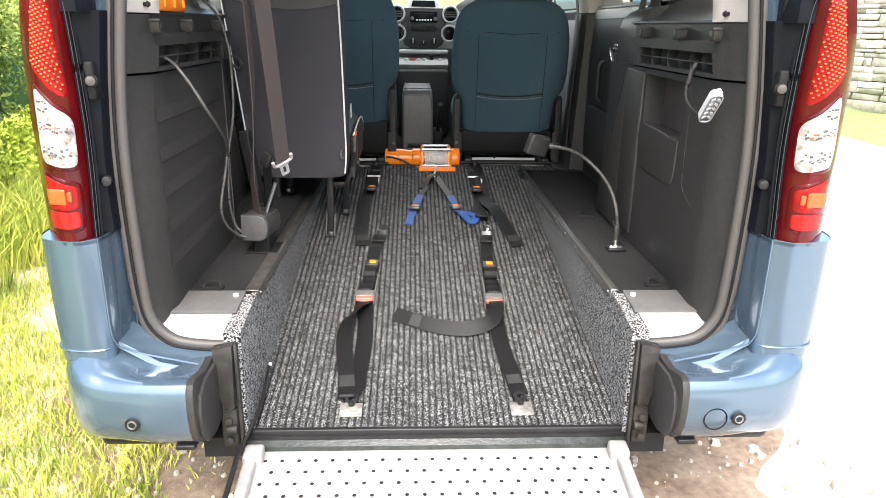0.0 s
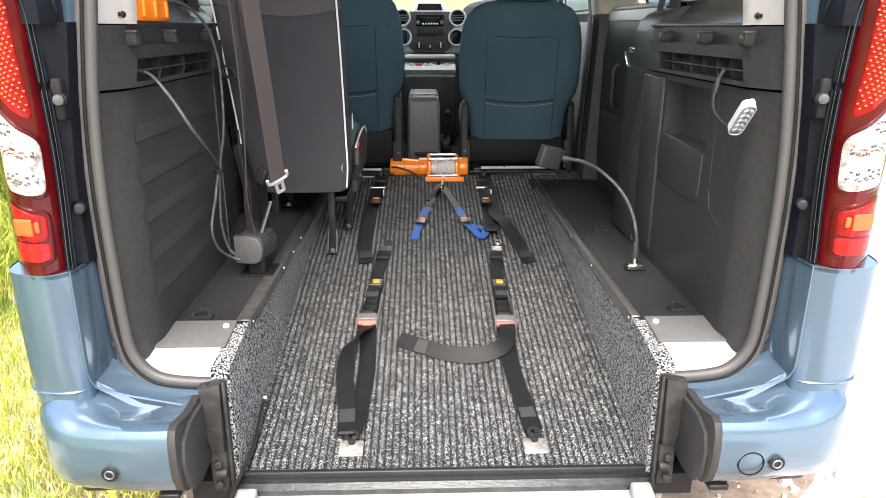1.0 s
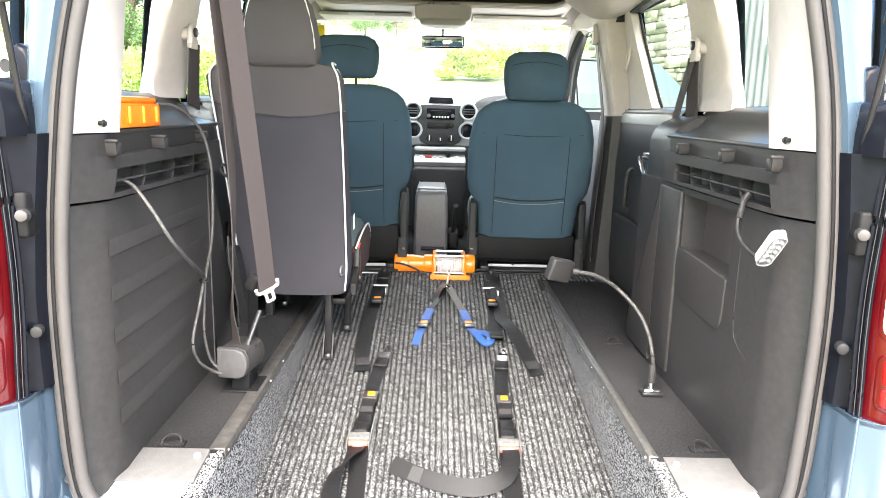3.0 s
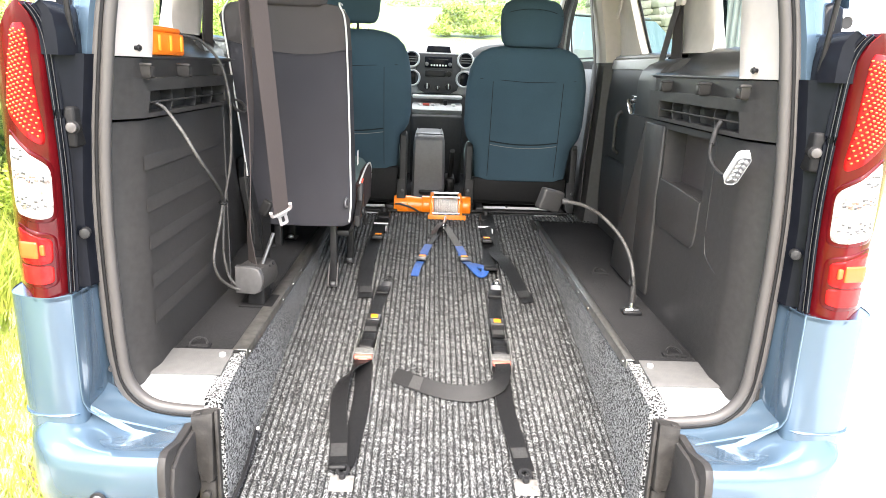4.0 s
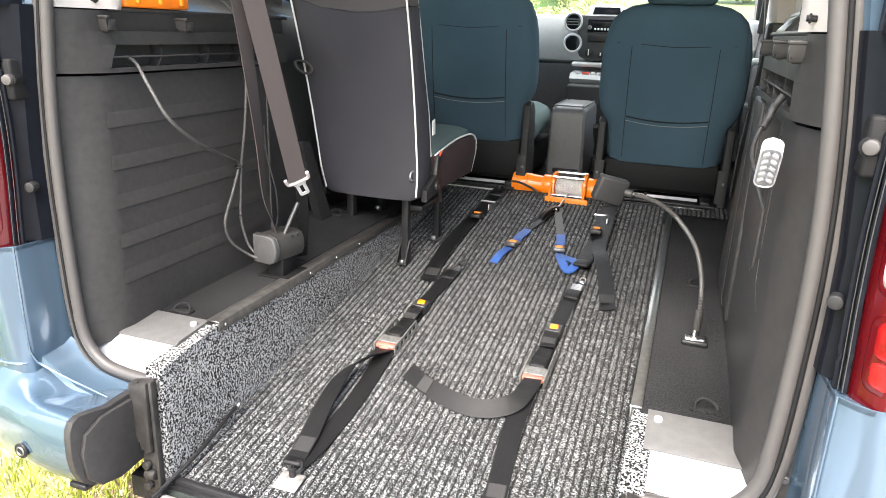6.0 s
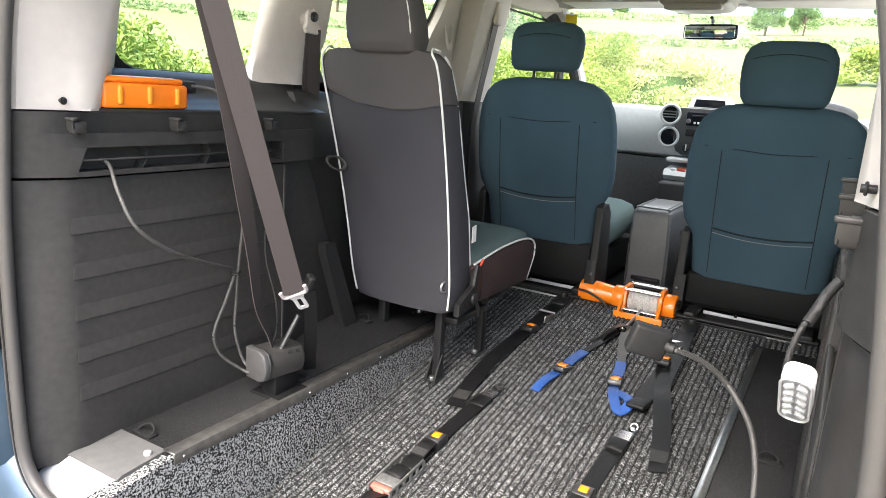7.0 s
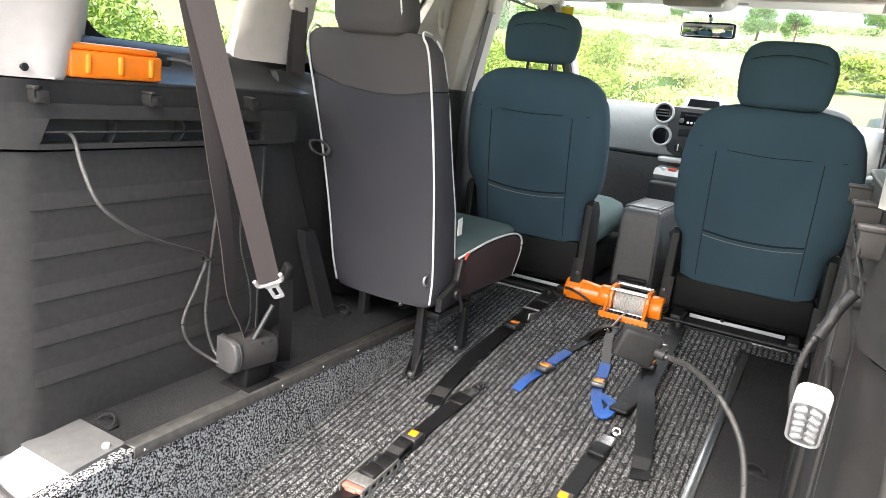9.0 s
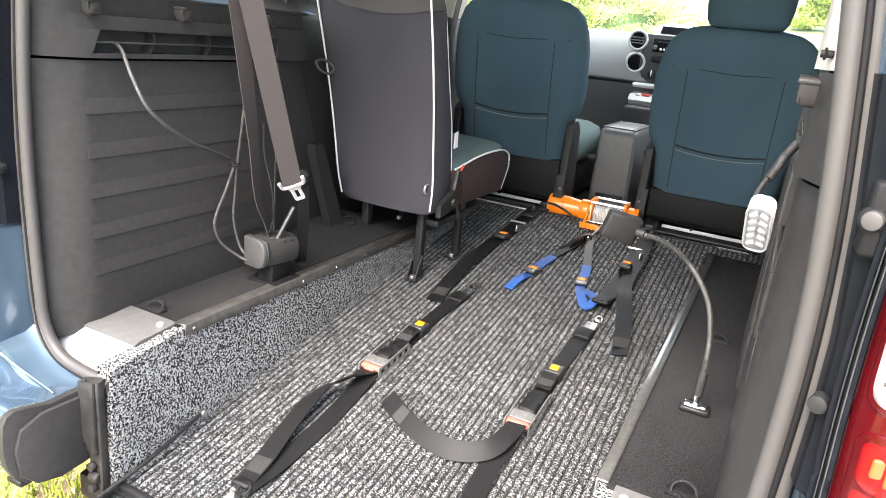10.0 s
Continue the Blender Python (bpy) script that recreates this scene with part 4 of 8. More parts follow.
panels = {}
for s, nm in ((-1, "left"), (1, "right")):
    lo = plan_loft(lambda z: [q for q in lower_plan(z)[:6]] + [(0.676, 0.965), (0.745, 0.985), (0.748, 1.30), (0.80, 1.30), (0.80, 0.275)], [SHELF_Z - 0.03, 0.75, 0.9, 1.05, 1.15, 1.196, 1.203]) if s < 0 else pocketed_panel()
    p = solid("wall_side_panel_" + nm, lo if s > 0 else mirrored(lo), PLASTIC, "black grained plastic side panel inside the van", "side panel", kind="structure")
    panels[s] = p
    ya, yb, za, zb = 0.385, 0.930, 1.219, 1.266
    up_ = join(plan_loft(upper_plan, [1.209, 1.215, za]), plan_loft(upper_plan, [zb, 1.290, 1.294]),
               plan_loft(lambda z: [(x + (0.014 if y > 0.37 and x < 0.7 else 0.0), y) for x, y in upper_plan(z)], [1.294, 1.328, 1.335]),
               plan_loft(lambda z: upper_plan(z)[:4] + [(0.656, 0.38 - 0.02 * (zb - z) / 0.047), (0.70, 0.38 - 0.02 * (zb - z) / 0.047), (0.84, ya), (0.84, 0.252)], [za, zb]),
               plan_loft(lambda z: [(0.654, yb), (0.654, 0.95), (0.664, 1.06), (0.84, 1.10), (0.84, yb)], [za, zb]), box(0.695, 0.84, 0.36, yb, za, zb))
    part("upper_panel", up_ if s > 0 else mirrored(up_), PLASTIC, p)
    b = prism([(0.38, 0.667), (1.04, 0.667), (1.09, 0.676), (1.12, 0.70), (1.14, 0.87), (0.38, 0.87)], "z", 1.333, 1.343, 0.004)
    b.transform(Matrix(((0, 1, 0, 0), (1, 0, 0, 0), (0, 0, 1, 0), (0, 0, 0, 1))))
    bmesh.ops.reverse_faces(b, faces=b.faces[:])
    part("window_ledge", b if s > 0 else mirrored(b), PLASTIC, p)
    # raised sill that climbs to the window
    b = loft([[(0.785, y, 1.36), (0.79, y, 1.40), (0.82, y, 1.424), (0.86, y, 1.425), (0.86, y, 1.36)] for y in (1.30, 2.05)])
    part("door_sill", b if s > 0 else mirrored(b), SATIN, p)
    b = loft([[(x0 + 0.012, 1.08, z), (0.86, 1.08, z), (0.86, y1, z), (x0 + 0.02, y1, z), (x0, y1 - 0.03, z), (x0, 1.09, z)] for z, x0, y1 in ((1.19, 0.690 if s > 0 else 0.750, 1.33), (1.32, 0.692 if s > 0 else 0.750, 1.33), (1.352, 0.702 if s > 0 else 0.755, 1.325), (1.375, 0.722 if s > 0 else 0.762, 1.31), (1.392, 0.752 if s > 0 else 0.772, 1.28), (1.400, 0.80, 1.24))])
    part("panel_end", b if s > 0 else mirrored(b), PLASTIC, p)
    b = loft([[(0.672, y, 1.340), (0.70, y, 1.346), (0.735, y, 1.352), (0.762, y, 1.364), (0.782, y, 1.384), (0.797, y, 1.408), (0.82, y, 1.424), (0.86, y, 1.425), (0.86, y, 1.34)] for y in (0.44, 0.5, 0.8, 1.12)])
    part("window_sill", b if s > 0 else mirrored(b), SATIN, p)
    # curved dividers in the long storage slot
    for y in (0.503, 0.672, 0.808):
        b = sweep(spline([(0.674, y + 0.006, 1.268), (0.674, y + 0.016, 1.254), (0.674, y + 0.014, 1.236), (0.674, y + 0.001, 1.217)], 5), [(-0.0014, -0.015), (0.0014, -0.015), (0.0014, 0.014), (-0.0014, 0.014)], (1, 0, 0))
        part("slot_divider", b if s > 0 else mirrored(b), PLASTIC_BLACK, p)
    b = box(0.659, 0.664, 0.372, 0.932, 1.239, 1.243, 0.001, 1)
    part("slot_bar", b if s > 0 else mirrored(b), PLASTIC, p)
    for y in (0.340, 0.580, 0.868):
        face_ = loft([[(xa, yy, z), (xb, yy, z), (xb, yy + 0.004, z), (xa, yy + 0.004, z)] for z, xa, xb, yy in ((1.292, 0.646, 0.668, y + 0.012), (1.296, 0.641, 0.668, y + 0.006), (1.305, 0.639, 0.668, y + 0.003), (1.320, 0.639, 0.668, y + 0.002))])
        b = join(face_, box(0.635, 0.670, y, y + 0.011, 1.319, 1.326, 0.0025), box(0.639, 0.643, y + 0.003, y + 0.030, 1.296, 1.318, 0.0015, 1), box(0.640, 0.670, y + 0.028, y + 0.032, 1.294, 1.318, 0.0015, 1))
        hk = part("hook", b if s > 0 else mirrored(b), PLASTIC, p, "moulded parcel hook")
        b = box(0.650, 0.664, y + 0.006, y + 0.026, 1.322, 1.3255, 0.001, 1)
        part("hook_slot", b if s > 0 else mirrored(b), PLASTIC_BLACK, hk)
    # rear pillar trim, cream
    def pillar_d(z):
        o = opening_x(z)
        w = outer_x(z) - 0.03
        k = max(0, z - 1.33)
        return [(o + 0.014, 0.254), (o - 0.006, 0.264), (o - 0.012, 0.31), ((o + 0.65) / 2 - 0.01, 0.36), (0.650, 0.385 + 0.26 * k), (0.668, 0.415 + 0.26 * k), (w, 0.56 + 0.10 * k), (w, 0.50), (o + 0.05, 0.275)]

    b = plan_loft(pillar_d, [1.338, 1.344, 1.45, 1.55, 1.65, 1.75, 1.84, 1.90])
    tr = part("pillar_trim", b if s > 0 else mirrored(b), CREAM, p, "cream plastic pillar trim")
    b = join(torus(0.0055, 0.002, pose(0.657, 0.338, 1.356, 0, 90, 0), 14, 6), cyl(0.0045, (0.652, 0.338, 1.356), (0.666, 0.338, 1.356), 12))
    part("screw", b if s > 0 else mirrored(b), BLACK_STEEL, tr)
    # pillar between quarter window and door, cream
    def pillar_c(z):
        w = outer_x(z) - 0.03
        zs = (1.40, 1.45, 1.55, 1.70, 1.82, 1.90)
        yf, xi = np.interp(z, zs, (1.290 if s > 0 else 1.150, 1.280 if s > 0 else 1.205, 1.265, 1.262, 1.235, 1.225)), np.interp(z, zs, (0.785, 0.797, 0.797, 0.764, 0.718, 0.69))
        yr, we = np.interp(z, (1.42, 1.50, 1.58, 1.73, 1.82), (0.955, 0.985, 1.008, 1.042, 1.048)), w - np.interp(z, (1.42, 1.50, 1.58, 1.73), (0.020, 0.012, 0.007, 0.0))
        return [(w + 0.004, yr + 0.02), (we, yr), (max(xi + 0.020, we - 0.028), yr + 0.012), (xi + 0.010, 1.064 - (1.048 - yr) * 0.5), (xi, 1.10), (xi - 0.002, yf - 0.05), (xi + 0.003, yf - 0.008), (xi + 0.016, yf + 0.012), (w, yf + 0.035)]

    b = plan_loft(pillar_c, [1.412, 1.42, 1.45, 1.5, 1.55, 1.6, 1.65, 1.7, 1.76, 1.82, 1.90])
    tr = part("pillar_trim", b if s > 0 else mirrored(b), CREAM, p, "cream plastic pillar trim")
    # belt anchor and its slot on that pillar
    b = join(prism([(1.150 + 0.026 * math.cos(t), 1.600 + 0.030 * math.sin(t)) for t in np.linspace(-0.4, 3.54, 12)] + [(1.118, 1.572), (1.125, 1.560), (1.185, 1.556), (1.190, 1.572)], "x", 0.752, 0.768, 0.005, 3), cyl(0.020, (0.80, 1.15, 1.60), (0.765, 1.15, 1.60), 16))
    an = part("belt_anchor", b if s > 0 else mirrored(b), CREAM, p, "cream plastic belt anchor cover")
    b = cyl(0.014, (0.760, 1.15, 1.606), (0.744, 1.15, 1.606), 16, 0.003)
    part("bolt", b if s > 0 else mirrored(b), BLACK_STEEL, an)
    b = join(strap([(0.764, 1.150, 1.572), (0.770, 1.150, 1.50), (0.776, 1.152, 1.44), (0.780, 1.155, 1.375)], 0.034, 0.0025, (1, 0, 0.1)),
             strap([(0.758, 1.158, 1.572), (0.764, 1.163, 1.50), (0.770, 1.170, 1.44), (0.772, 1.176, 1.375)], 0.046, 0.0025, (1, 0.4, 0.1)))
    part("seat_belt", b if s > 0 else mirrored(b), BELT, p, "grey-brown seat belt webbing")
    if s > 0:
        part("seat_belt", strap([(0.756, 1.155, 1.575), (0.752, 1.19, 1.50), (0.748, 1.24, 1.39), (0.744, 1.275, 1.31), (0.735, 1.29, 1.22)], 0.046, 0.0025, (1, 0, 0.1)), BELT, p, "grey-brown seat belt webbing")
    # sliding door inner face
    b = join(loft([[(0.79, y, z0), (0.775, y, z0 + 0.2), (0.775, y, 1.2), (0.79, y, 1.36), (0.80, y, 1.415), (0.86, y, 1.415), (0.86, y, z0)] for y, z0 in ((1.30, 0.60), (1.6, 0.60), (2.04, 0.60))]),
             box(0.755, 0.78, 1.45, 1.95, 0.70, 0.98, 0.012))
    d = part("sliding_door_panel", b if s > 0 else mirrored(b), PLASTIC, p)
    b = join(tube([(0.772, 1.60, 1.235), (0.745, 1.58, 1.24), (0.74, 1.54, 1.215), (0.742, 1.50, 1.185), (0.77, 1.49, 1.18)], 0.007, 8), box(0.765, 0.778, 1.46, 1.62, 1.16, 1.26, 0.006))
    part("door_handle", b if s > 0 else mirrored(b), CHROME, d, "chromed inner door handle")
    b = tube([(0.774, 1.76, 1.185), (0.754, 1.762, 1.165), (0.752, 1.765, 1.09), (0.754, 1.768, 1.03), (0.774, 1.77, 1.01)], 0.009, 8)
    part("grab_handle", b if s > 0 else mirrored(b), SATIN, d)
    # grip on the door's front window post
    POST = ((1.385, 1.64, 0.054), (1.40, 1.675, 0.052), (1.44, 1.722, 0.048), (1.50, 1.768, 0.041), (1.58, 1.818, 0.030), (1.70, 1.890, 0.012), (1.845, 1.955, -0.010))
    b = join(loft([[(0.81 + d, y0, z), (0.772 + d, y0 + 0.02, z), (0.762 + d, y0 + 0.06, z), (0.764 + d, 2.02, z), (0.775 + d, 2.06, z), (0.81 + d, 2.07, z)] for z, y0, d in POST]))
    gp = part("door_post", b if s > 0 else mirrored(b), CREAM, p, "cream door post trim")
    b = tube([(0.803 + d, y0 - 0.003, z) for z, y0, d in POST], 0.0055, 7)
    part("post_rubber", b if s > 0 else mirrored(b), UNDER_BLACK, gp)
    b = torus(0.021, 0.0055, pose(0.779, 1.965, 1.665, 0, 98, 0) @ Matrix.Diagonal((3.6, 1.0, 1, 1)), 24, 8)
    part("grip", b if s > 0 else mirrored(b), CREAM, gp)
    # pillar behind the front seats: dark below, cream above
    b = loft([[(0.84, 2.06, z), (x, 2.09, z), (x - 0.012, 2.13, z), (x - 0.012, 2.27, z), (x, 2.33, z), (0.84, 2.37, z)] for z, x in ((0.60, 0.725), (0.9, 0.74), (1.2, 0.755), (1.385, 0.76))])
    part("lower_pillar", b if s > 0 else mirrored(b), PLASTIC, p)
    b = loft([[(x + 0.1, 2.06, z), (x, 2.09, z), (x - 0.012, 2.13, z), (x - 0.012, 2.27, z), (x, 2.33, z), (x + 0.1, 2.37, z)] for z, x in ((1.389, 0.768), (1.50, 0.752), (1.60, 0.733), (1.70, 0.712), (1.80, 0.692), (1.88, 0.676))])
    pb = part("upper_pillar", b if s > 0 else mirrored(b), CREAM, p, "cream plastic pillar trim")
    b = strap([(0.685, 2.20, 1.74), (0.705, 2.19, 1.6), (0.738, 2.16, 1.3), (0.715, 2.14, 0.95), (0.71, 2.14, 0.72)], 0.046, 0.003, (1, 0, 0.1))
    part("front_belt", b if s > 0 else mirrored(b), BELT, p, "dark seat belt webbing")
    b = box(0.672, 0.698, 2.175, 2.225, 1.70, 1.79, 0.008)
    part("belt_guide", b if s > 0 else mirrored(b), CREAM, p)
    # front door inner face
    b = loft([[(0.81, y, 0.60), (0.79, y, 0.8), (0.785, y, 1.1), (0.80, y, 1.30), (0.82, y, 1.36), (0.86, y, 1.36), (0.86, y, 0.60)] for y in (2.37, 2.9, 3.45)])
    fd = part("front_door_panel", b if s > 0 else mirrored(b), DASH_DARK, p)
    b = tube([(0.785, 2.75, 1.23), (0.745, 2.77, 1.22), (0.735, 2.85, 1.14), (0.74, 2.95, 1.04), (0.785, 2.97, 1.0)], 0.016, 8)
    part("pull_handle", b if s > 0 else mirrored(b), DASH_GREY, fd, "pale grey pull handle")
    # post at the side of the windscreen
    b = sweep(spline([(0.770, 3.02, 1.90), (0.792, 3.35, 1.70), (0.825, 3.75, 1.42), (0.835, 3.95, 1.28)], 5), [(-0.028, -0.04), (0.028, -0.04), (0.032, 0.03), (-0.016, 0.045)], (1, 0, 0))
    part("windscreen_post", b if s > 0 else mirrored(b), CREAM, p)
    b = tube([(0.80, 2.40, 1.86), (0.80, 2.9, 1.87), (0.785, 3.2, 1.76), (0.81, 3.55, 1.52), (0.83, 3.75, 1.38)], 0.028, 8)
    part("front_window_rubber", b if s > 0 else mirrored(b), UNDER_BLACK, p)
    b = sweep(spline([(0.80, 2.60, 1.885), (0.80, 2.86, 1.885), (0.80, 3.08, 1.775), (0.80, 3.22, 1.62), (0.80, 3.27, 1.45), (0.80, 3.28, 1.36)], 6), [(-0.028, -0.012), (0.028, -0.012), (0.022, 0.012), (-0.022, 0.012)], (1, 0.01, 0))
    part("front_door_frame", b if s > 0 else mirrored(b), UNDER_BLACK, p, "dark rubber-edged door frame")
    b = sweep(spline([(0.802, 1.25, 1.822), (0.802, 1.5, 1.828), (0.800, 1.8, 1.824), (0.788, 1.99, 1.812), (0.768, 2.07, 1.796), (0.755, 2.10, 1.770)], 6), [(-0.010, -0.024), (0.008, -0.024), (0.012, 0.0), (0.008, 0.026), (-0.010, 0.026)], (1, 0.01, 0))
    part("door_rubber", b if s > 0 else mirrored(b), PLASTIC_BLACK, p)

# left panel: pressed ribs, front shroud and fin
pl, pr = panels[-1], panels[1]
for z in (1.112, 1.018, 0.930, 0.838, 0.752):
    b = loft([[(-0.668, y, z - 0.020), (-0.668 + d, y, z - 0.0185), (-0.668 + d * 0.9, y, z + 0.006), (-0.668, y, z + 0.014)] for y, d in ((0.345, 0.0004), (0.349, 0.0024), (0.90, 0.0024), (0.93, 0.0004))])
    part("pressed_rib", b, PLASTIC, pl)
part("seam_strip", box(-0.668, -0.6645, 0.945, 0.95, 0.63, 1.20), PLASTIC_GREY, pl)
part("seat_shroud", prism([(0.965, SHELF_Z), (1.31, SHELF_Z), (1.085, 1.20), (1.06, 1.33), (1.0, 1.33), (0.97, 1.20)], "x", -0.80, -0.695, 0.012), PLASTIC, pl)
part("fin", loft([[(x - 0.016, y - w, z), (x + 0.014, y - w, z), (x + 0.016, y + w, z), (x - 0.014, y + w, z)] for x, y, z, w in ((-0.630, 1.215, 0.66, 0.032), (-0.636, 1.195, 0.72, 0.031), (-0.650, 1.122, 0.93, 0.026), (-0.650, 1.110, 0.962, 0.018))]), PLASTIC_BLACK, pl, "dark plastic fin")
# carpet swelling over the wheel arch
part("carpet_swelling", smooth(loft([[(-0.80, y, SHELF_Z + 0.004 + h * 1.1), (-0.70, y, SHELF_Z + 0.004 + h * 1.05), (-0.66, y, SHELF_Z + 0.004 + h), (-0.61, y, SHELF_Z + 0.004 + h * 0.8), (-0.565, y, SHELF_Z + 0.003 + h * 0.35), (-0.53, y, SHELF_Z + 0.002), (-0.53, y, SHELF_Z - 0.006), (-0.80, y, SHELF_Z - 0.006)]
                                     for y, h in ((0.92, 0.0), (0.98, 0.012), (1.05, 0.036), (1.12, 0.056), (1.20, 0.064), (1.30, 0.058), (1.42, 0.036), (1.55, 0.0))]), 40), CARPET_BLACK, pl, "black carpet over the wheel arch")
# right panel: raised moulding with an open pocket and a swelling below it
over = [box(0.660, 0.674, 0.885, 1.06, 0.66, 1.195, 0.006)]
over.append(prism([(1.05, 0.64), (1.30, 0.64), (1.28, 0.75), (1.06, 1.195), (1.05, 1.195)], "x", 0.657, 0.70, 0.008))
part("pocket_surround", join(*over), PLASTIC, pr)
part("pocket_back", join(box(0.730, 0.736, 0.548, 0.868, 1.0, 1.20), prism([(0.690, 0.549), (0.733, 0.549), (0.733, 0.640), (0.722, 0.640), (0.712, 0.615), (0.690, 0.600)], "z", 1.03, 1.186, 0.004)), POCKET, pr, "brown-grey pocket lining")
part("pocket_lid", prism([(0.553, 1.024), (0.557, 0.935), (0.566, 0.905), (0.585, 0.892), (0.83, 0.896), (0.862, 0.910), (0.882, 0.945), (0.890, 0.985), (0.878, 1.040), (0.72, 1.036)], "x", 0.6635, 0.674, 0.004, 3), PLASTIC, pr, "moulded pocket lid")
part("moulded_rib", tube([(0.669, 0.50, 1.19), (0.6685, 0.50, 1.05), (0.6685, 0.495, 0.93), (0.6685, 0.47, 0.895), (0.669, 0.41, 0.875)], 0.0018, 8), PLASTIC, pr)

# overhead shelf above the windscreen
def lip(x):
    """Height of the shelf's front lip, which turns up at its ends."""
    return 0.048 * max(0.0, (abs(x) - 0.545) / 0.115) ** 1.6


sh = solid("overhead_shelf", loft([[(x, 2.65, 1.936 + lip(x)), (x, 2.633, 1.930 + lip(x)), (x, 2.626, 1.918 + lip(x)), (x, 2.633, 1.906 + lip(x)), (x, 2.69, 1.897 + lip(x) * 0.7), (x, 3.05, 1.90), (x, 3.05, 1.915), (x, 2.69, 1.915 + lip(x) * 0.7)] for x in np.linspace(-0.66, 0.66, 41)]),
           CREAM, "cream moulded overhead storage shelf above the windscreen", "shelf")
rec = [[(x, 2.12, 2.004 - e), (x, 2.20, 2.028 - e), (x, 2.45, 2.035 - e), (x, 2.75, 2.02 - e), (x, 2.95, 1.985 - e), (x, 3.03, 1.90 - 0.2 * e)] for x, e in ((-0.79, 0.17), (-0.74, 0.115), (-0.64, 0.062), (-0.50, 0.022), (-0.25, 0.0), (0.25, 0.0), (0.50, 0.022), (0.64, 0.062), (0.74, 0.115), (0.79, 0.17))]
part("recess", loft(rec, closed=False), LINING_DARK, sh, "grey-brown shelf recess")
for s in (-1, 1):
    b = loft([[(0.735, y, 1.815), (0.715, y, 1.85), (0.715, y, 1.90), (0.73, y, 1.94), (0.80, y, 1.94), (0.80, y, 1.82)] for y in (2.13, 2.62)] + [[(0.74, 3.05, 1.86), (0.73, 3.05, 1.88), (0.72, 3.05, 1.90), (0.73, 3.05, 1.92), (0.80, 3.05, 1.92), (0.80, 3.05, 1.84)]])
    part("shelf_cheek", b if s > 0 else mirrored(b), LINING, sh)
cs = part("lamp_console", join(loft([[(x * f, y, z) for x, z in ((-0.122, 1.908), (-0.142, 1.896), (-0.144, 1.870), (-0.138, 1.842), (-0.118, 1.828), (-0.06, 1.822), (0.06, 1.822), (0.118, 1.828), (0.138, 1.842), (0.144, 1.870), (0.142, 1.896), (0.122, 1.908))] for y, f in ((2.80, 0.98), (2.59, 1.0), (2.578, 0.985), (2.572, 0.95))]), cushion(0.23, 0.06, 0.034, 0.014, m=pose(0, 2.596, 1.827))), ROOF_CONSOLE, sh, "beige reading lamp console")
for x in (-0.062, 0.066):
    part("lamp_knob", cyl(0.015, (x, 2.62, 1.905), (x, 2.63, 1.928), 16, 0.005), ROOF_CONSOLE, cs)
for x0, x1 in ((-0.66, -0.16), (0.16, 0.66)):
    part("sun_visor", box(x0, x1, 2.80, 3.03, 1.875, 1.893, 0.008, 3), CREAM, sh, "cream sun visor folded up")
part("visor_label", box(-0.50, -0.36, 2.796, 2.80, 1.878, 1.889), WHITE, sh)
part("header_rail", sweep(spline([(-0.76, 3.05, 1.888), (0, 3.13, 1.91), (0.76, 3.05, 1.888)], 8), [(-0.03, -0.012), (0.03, -0.012), (0.03, 0.02), (-0.03, 0.02)]), CREAM, sh)
# grip handles on the lining
for q in (-1, 1):
    b = tube([(0.585, 1.56, 1.958), (0.580, 1.575, 1.930), (0.592, 1.64, 1.912), (0.602, 1.70, 1.905), (0.612, 1.705, 1.915), (0.612, 1.69, 1.935)], 0.0045, 7)
    part("roof_grip", b if q > 0 else mirrored(b), LINING_DARK, ceiling)

# windscreen
rows = [[(x * (0.735 + 0.075 * k), 3.07 + 0.90 * k - 0.06 * x * x + 0.05, 1.905 - 0.60 * k) for x in np.linspace(-1, 1, 9)] for k in (0, 0.25, 0.5, 0.75, 1)]
w = part("windscreen", loft(rows, closed=False), PANE, van, "clear windscreen")
w.visible_shadow = False
part("bonnet", loft([[(x, 3.98, 1.22 - 0.10 * (x / 0.8) ** 2), (x, 4.35, 1.05 - 0.10 * (x / 0.8) ** 2), (x, 4.6, 0.80), (x, 4.62, 0.35)] for x in np.linspace(-0.84, 0.84, 9)], closed=False), BLUE, van)
part("bulkhead", box(-0.84, 0.84, 3.93, 3.98, 0.35, 1.24), BLACK_STEEL, van)

# yellow badge on the windscreen
bd = thing("windscreen_badge", "small yellow plastic badge on the windscreen", "badge")
part("card", box(-0.735, -0.672, 3.085, 3.090, 1.775, 1.855, 0.002, 1), YELLOW_CARD, bd)
part("clip", box(-0.715, -0.692, 3.080, 3.094, 1.850, 1.864, 0.003), WHITE, bd)

# rear-view mirror
mir = thing("rear_view_mirror", "black rear-view mirror on the windscreen", "mirror")
part("housing", cushion(0.245, 0.035, 0.070, 0.017, m=pose(-0.012, 3.20, 1.805, 9, 0, -5)), GLOSS_BLACK, mir)
part("mirror_glass", box(-0.112, 0.112, -0.002, 0.002, -0.026, 0.026, 0.0015, 1, m=pose(-0.012, 3.1795, 1.8035, 9, 0, -5)), MIRROR, mir, "reflecting mirror glass")
part("stalk", tube([(-0.012, 3.215, 1.81), (-0.012, 3.23, 1.85), (-0.012, 3.19, 1.868)], 0.008, 8), BLACK_STEEL, mir)
mir.location = (0.014, -0.18, -0.034)

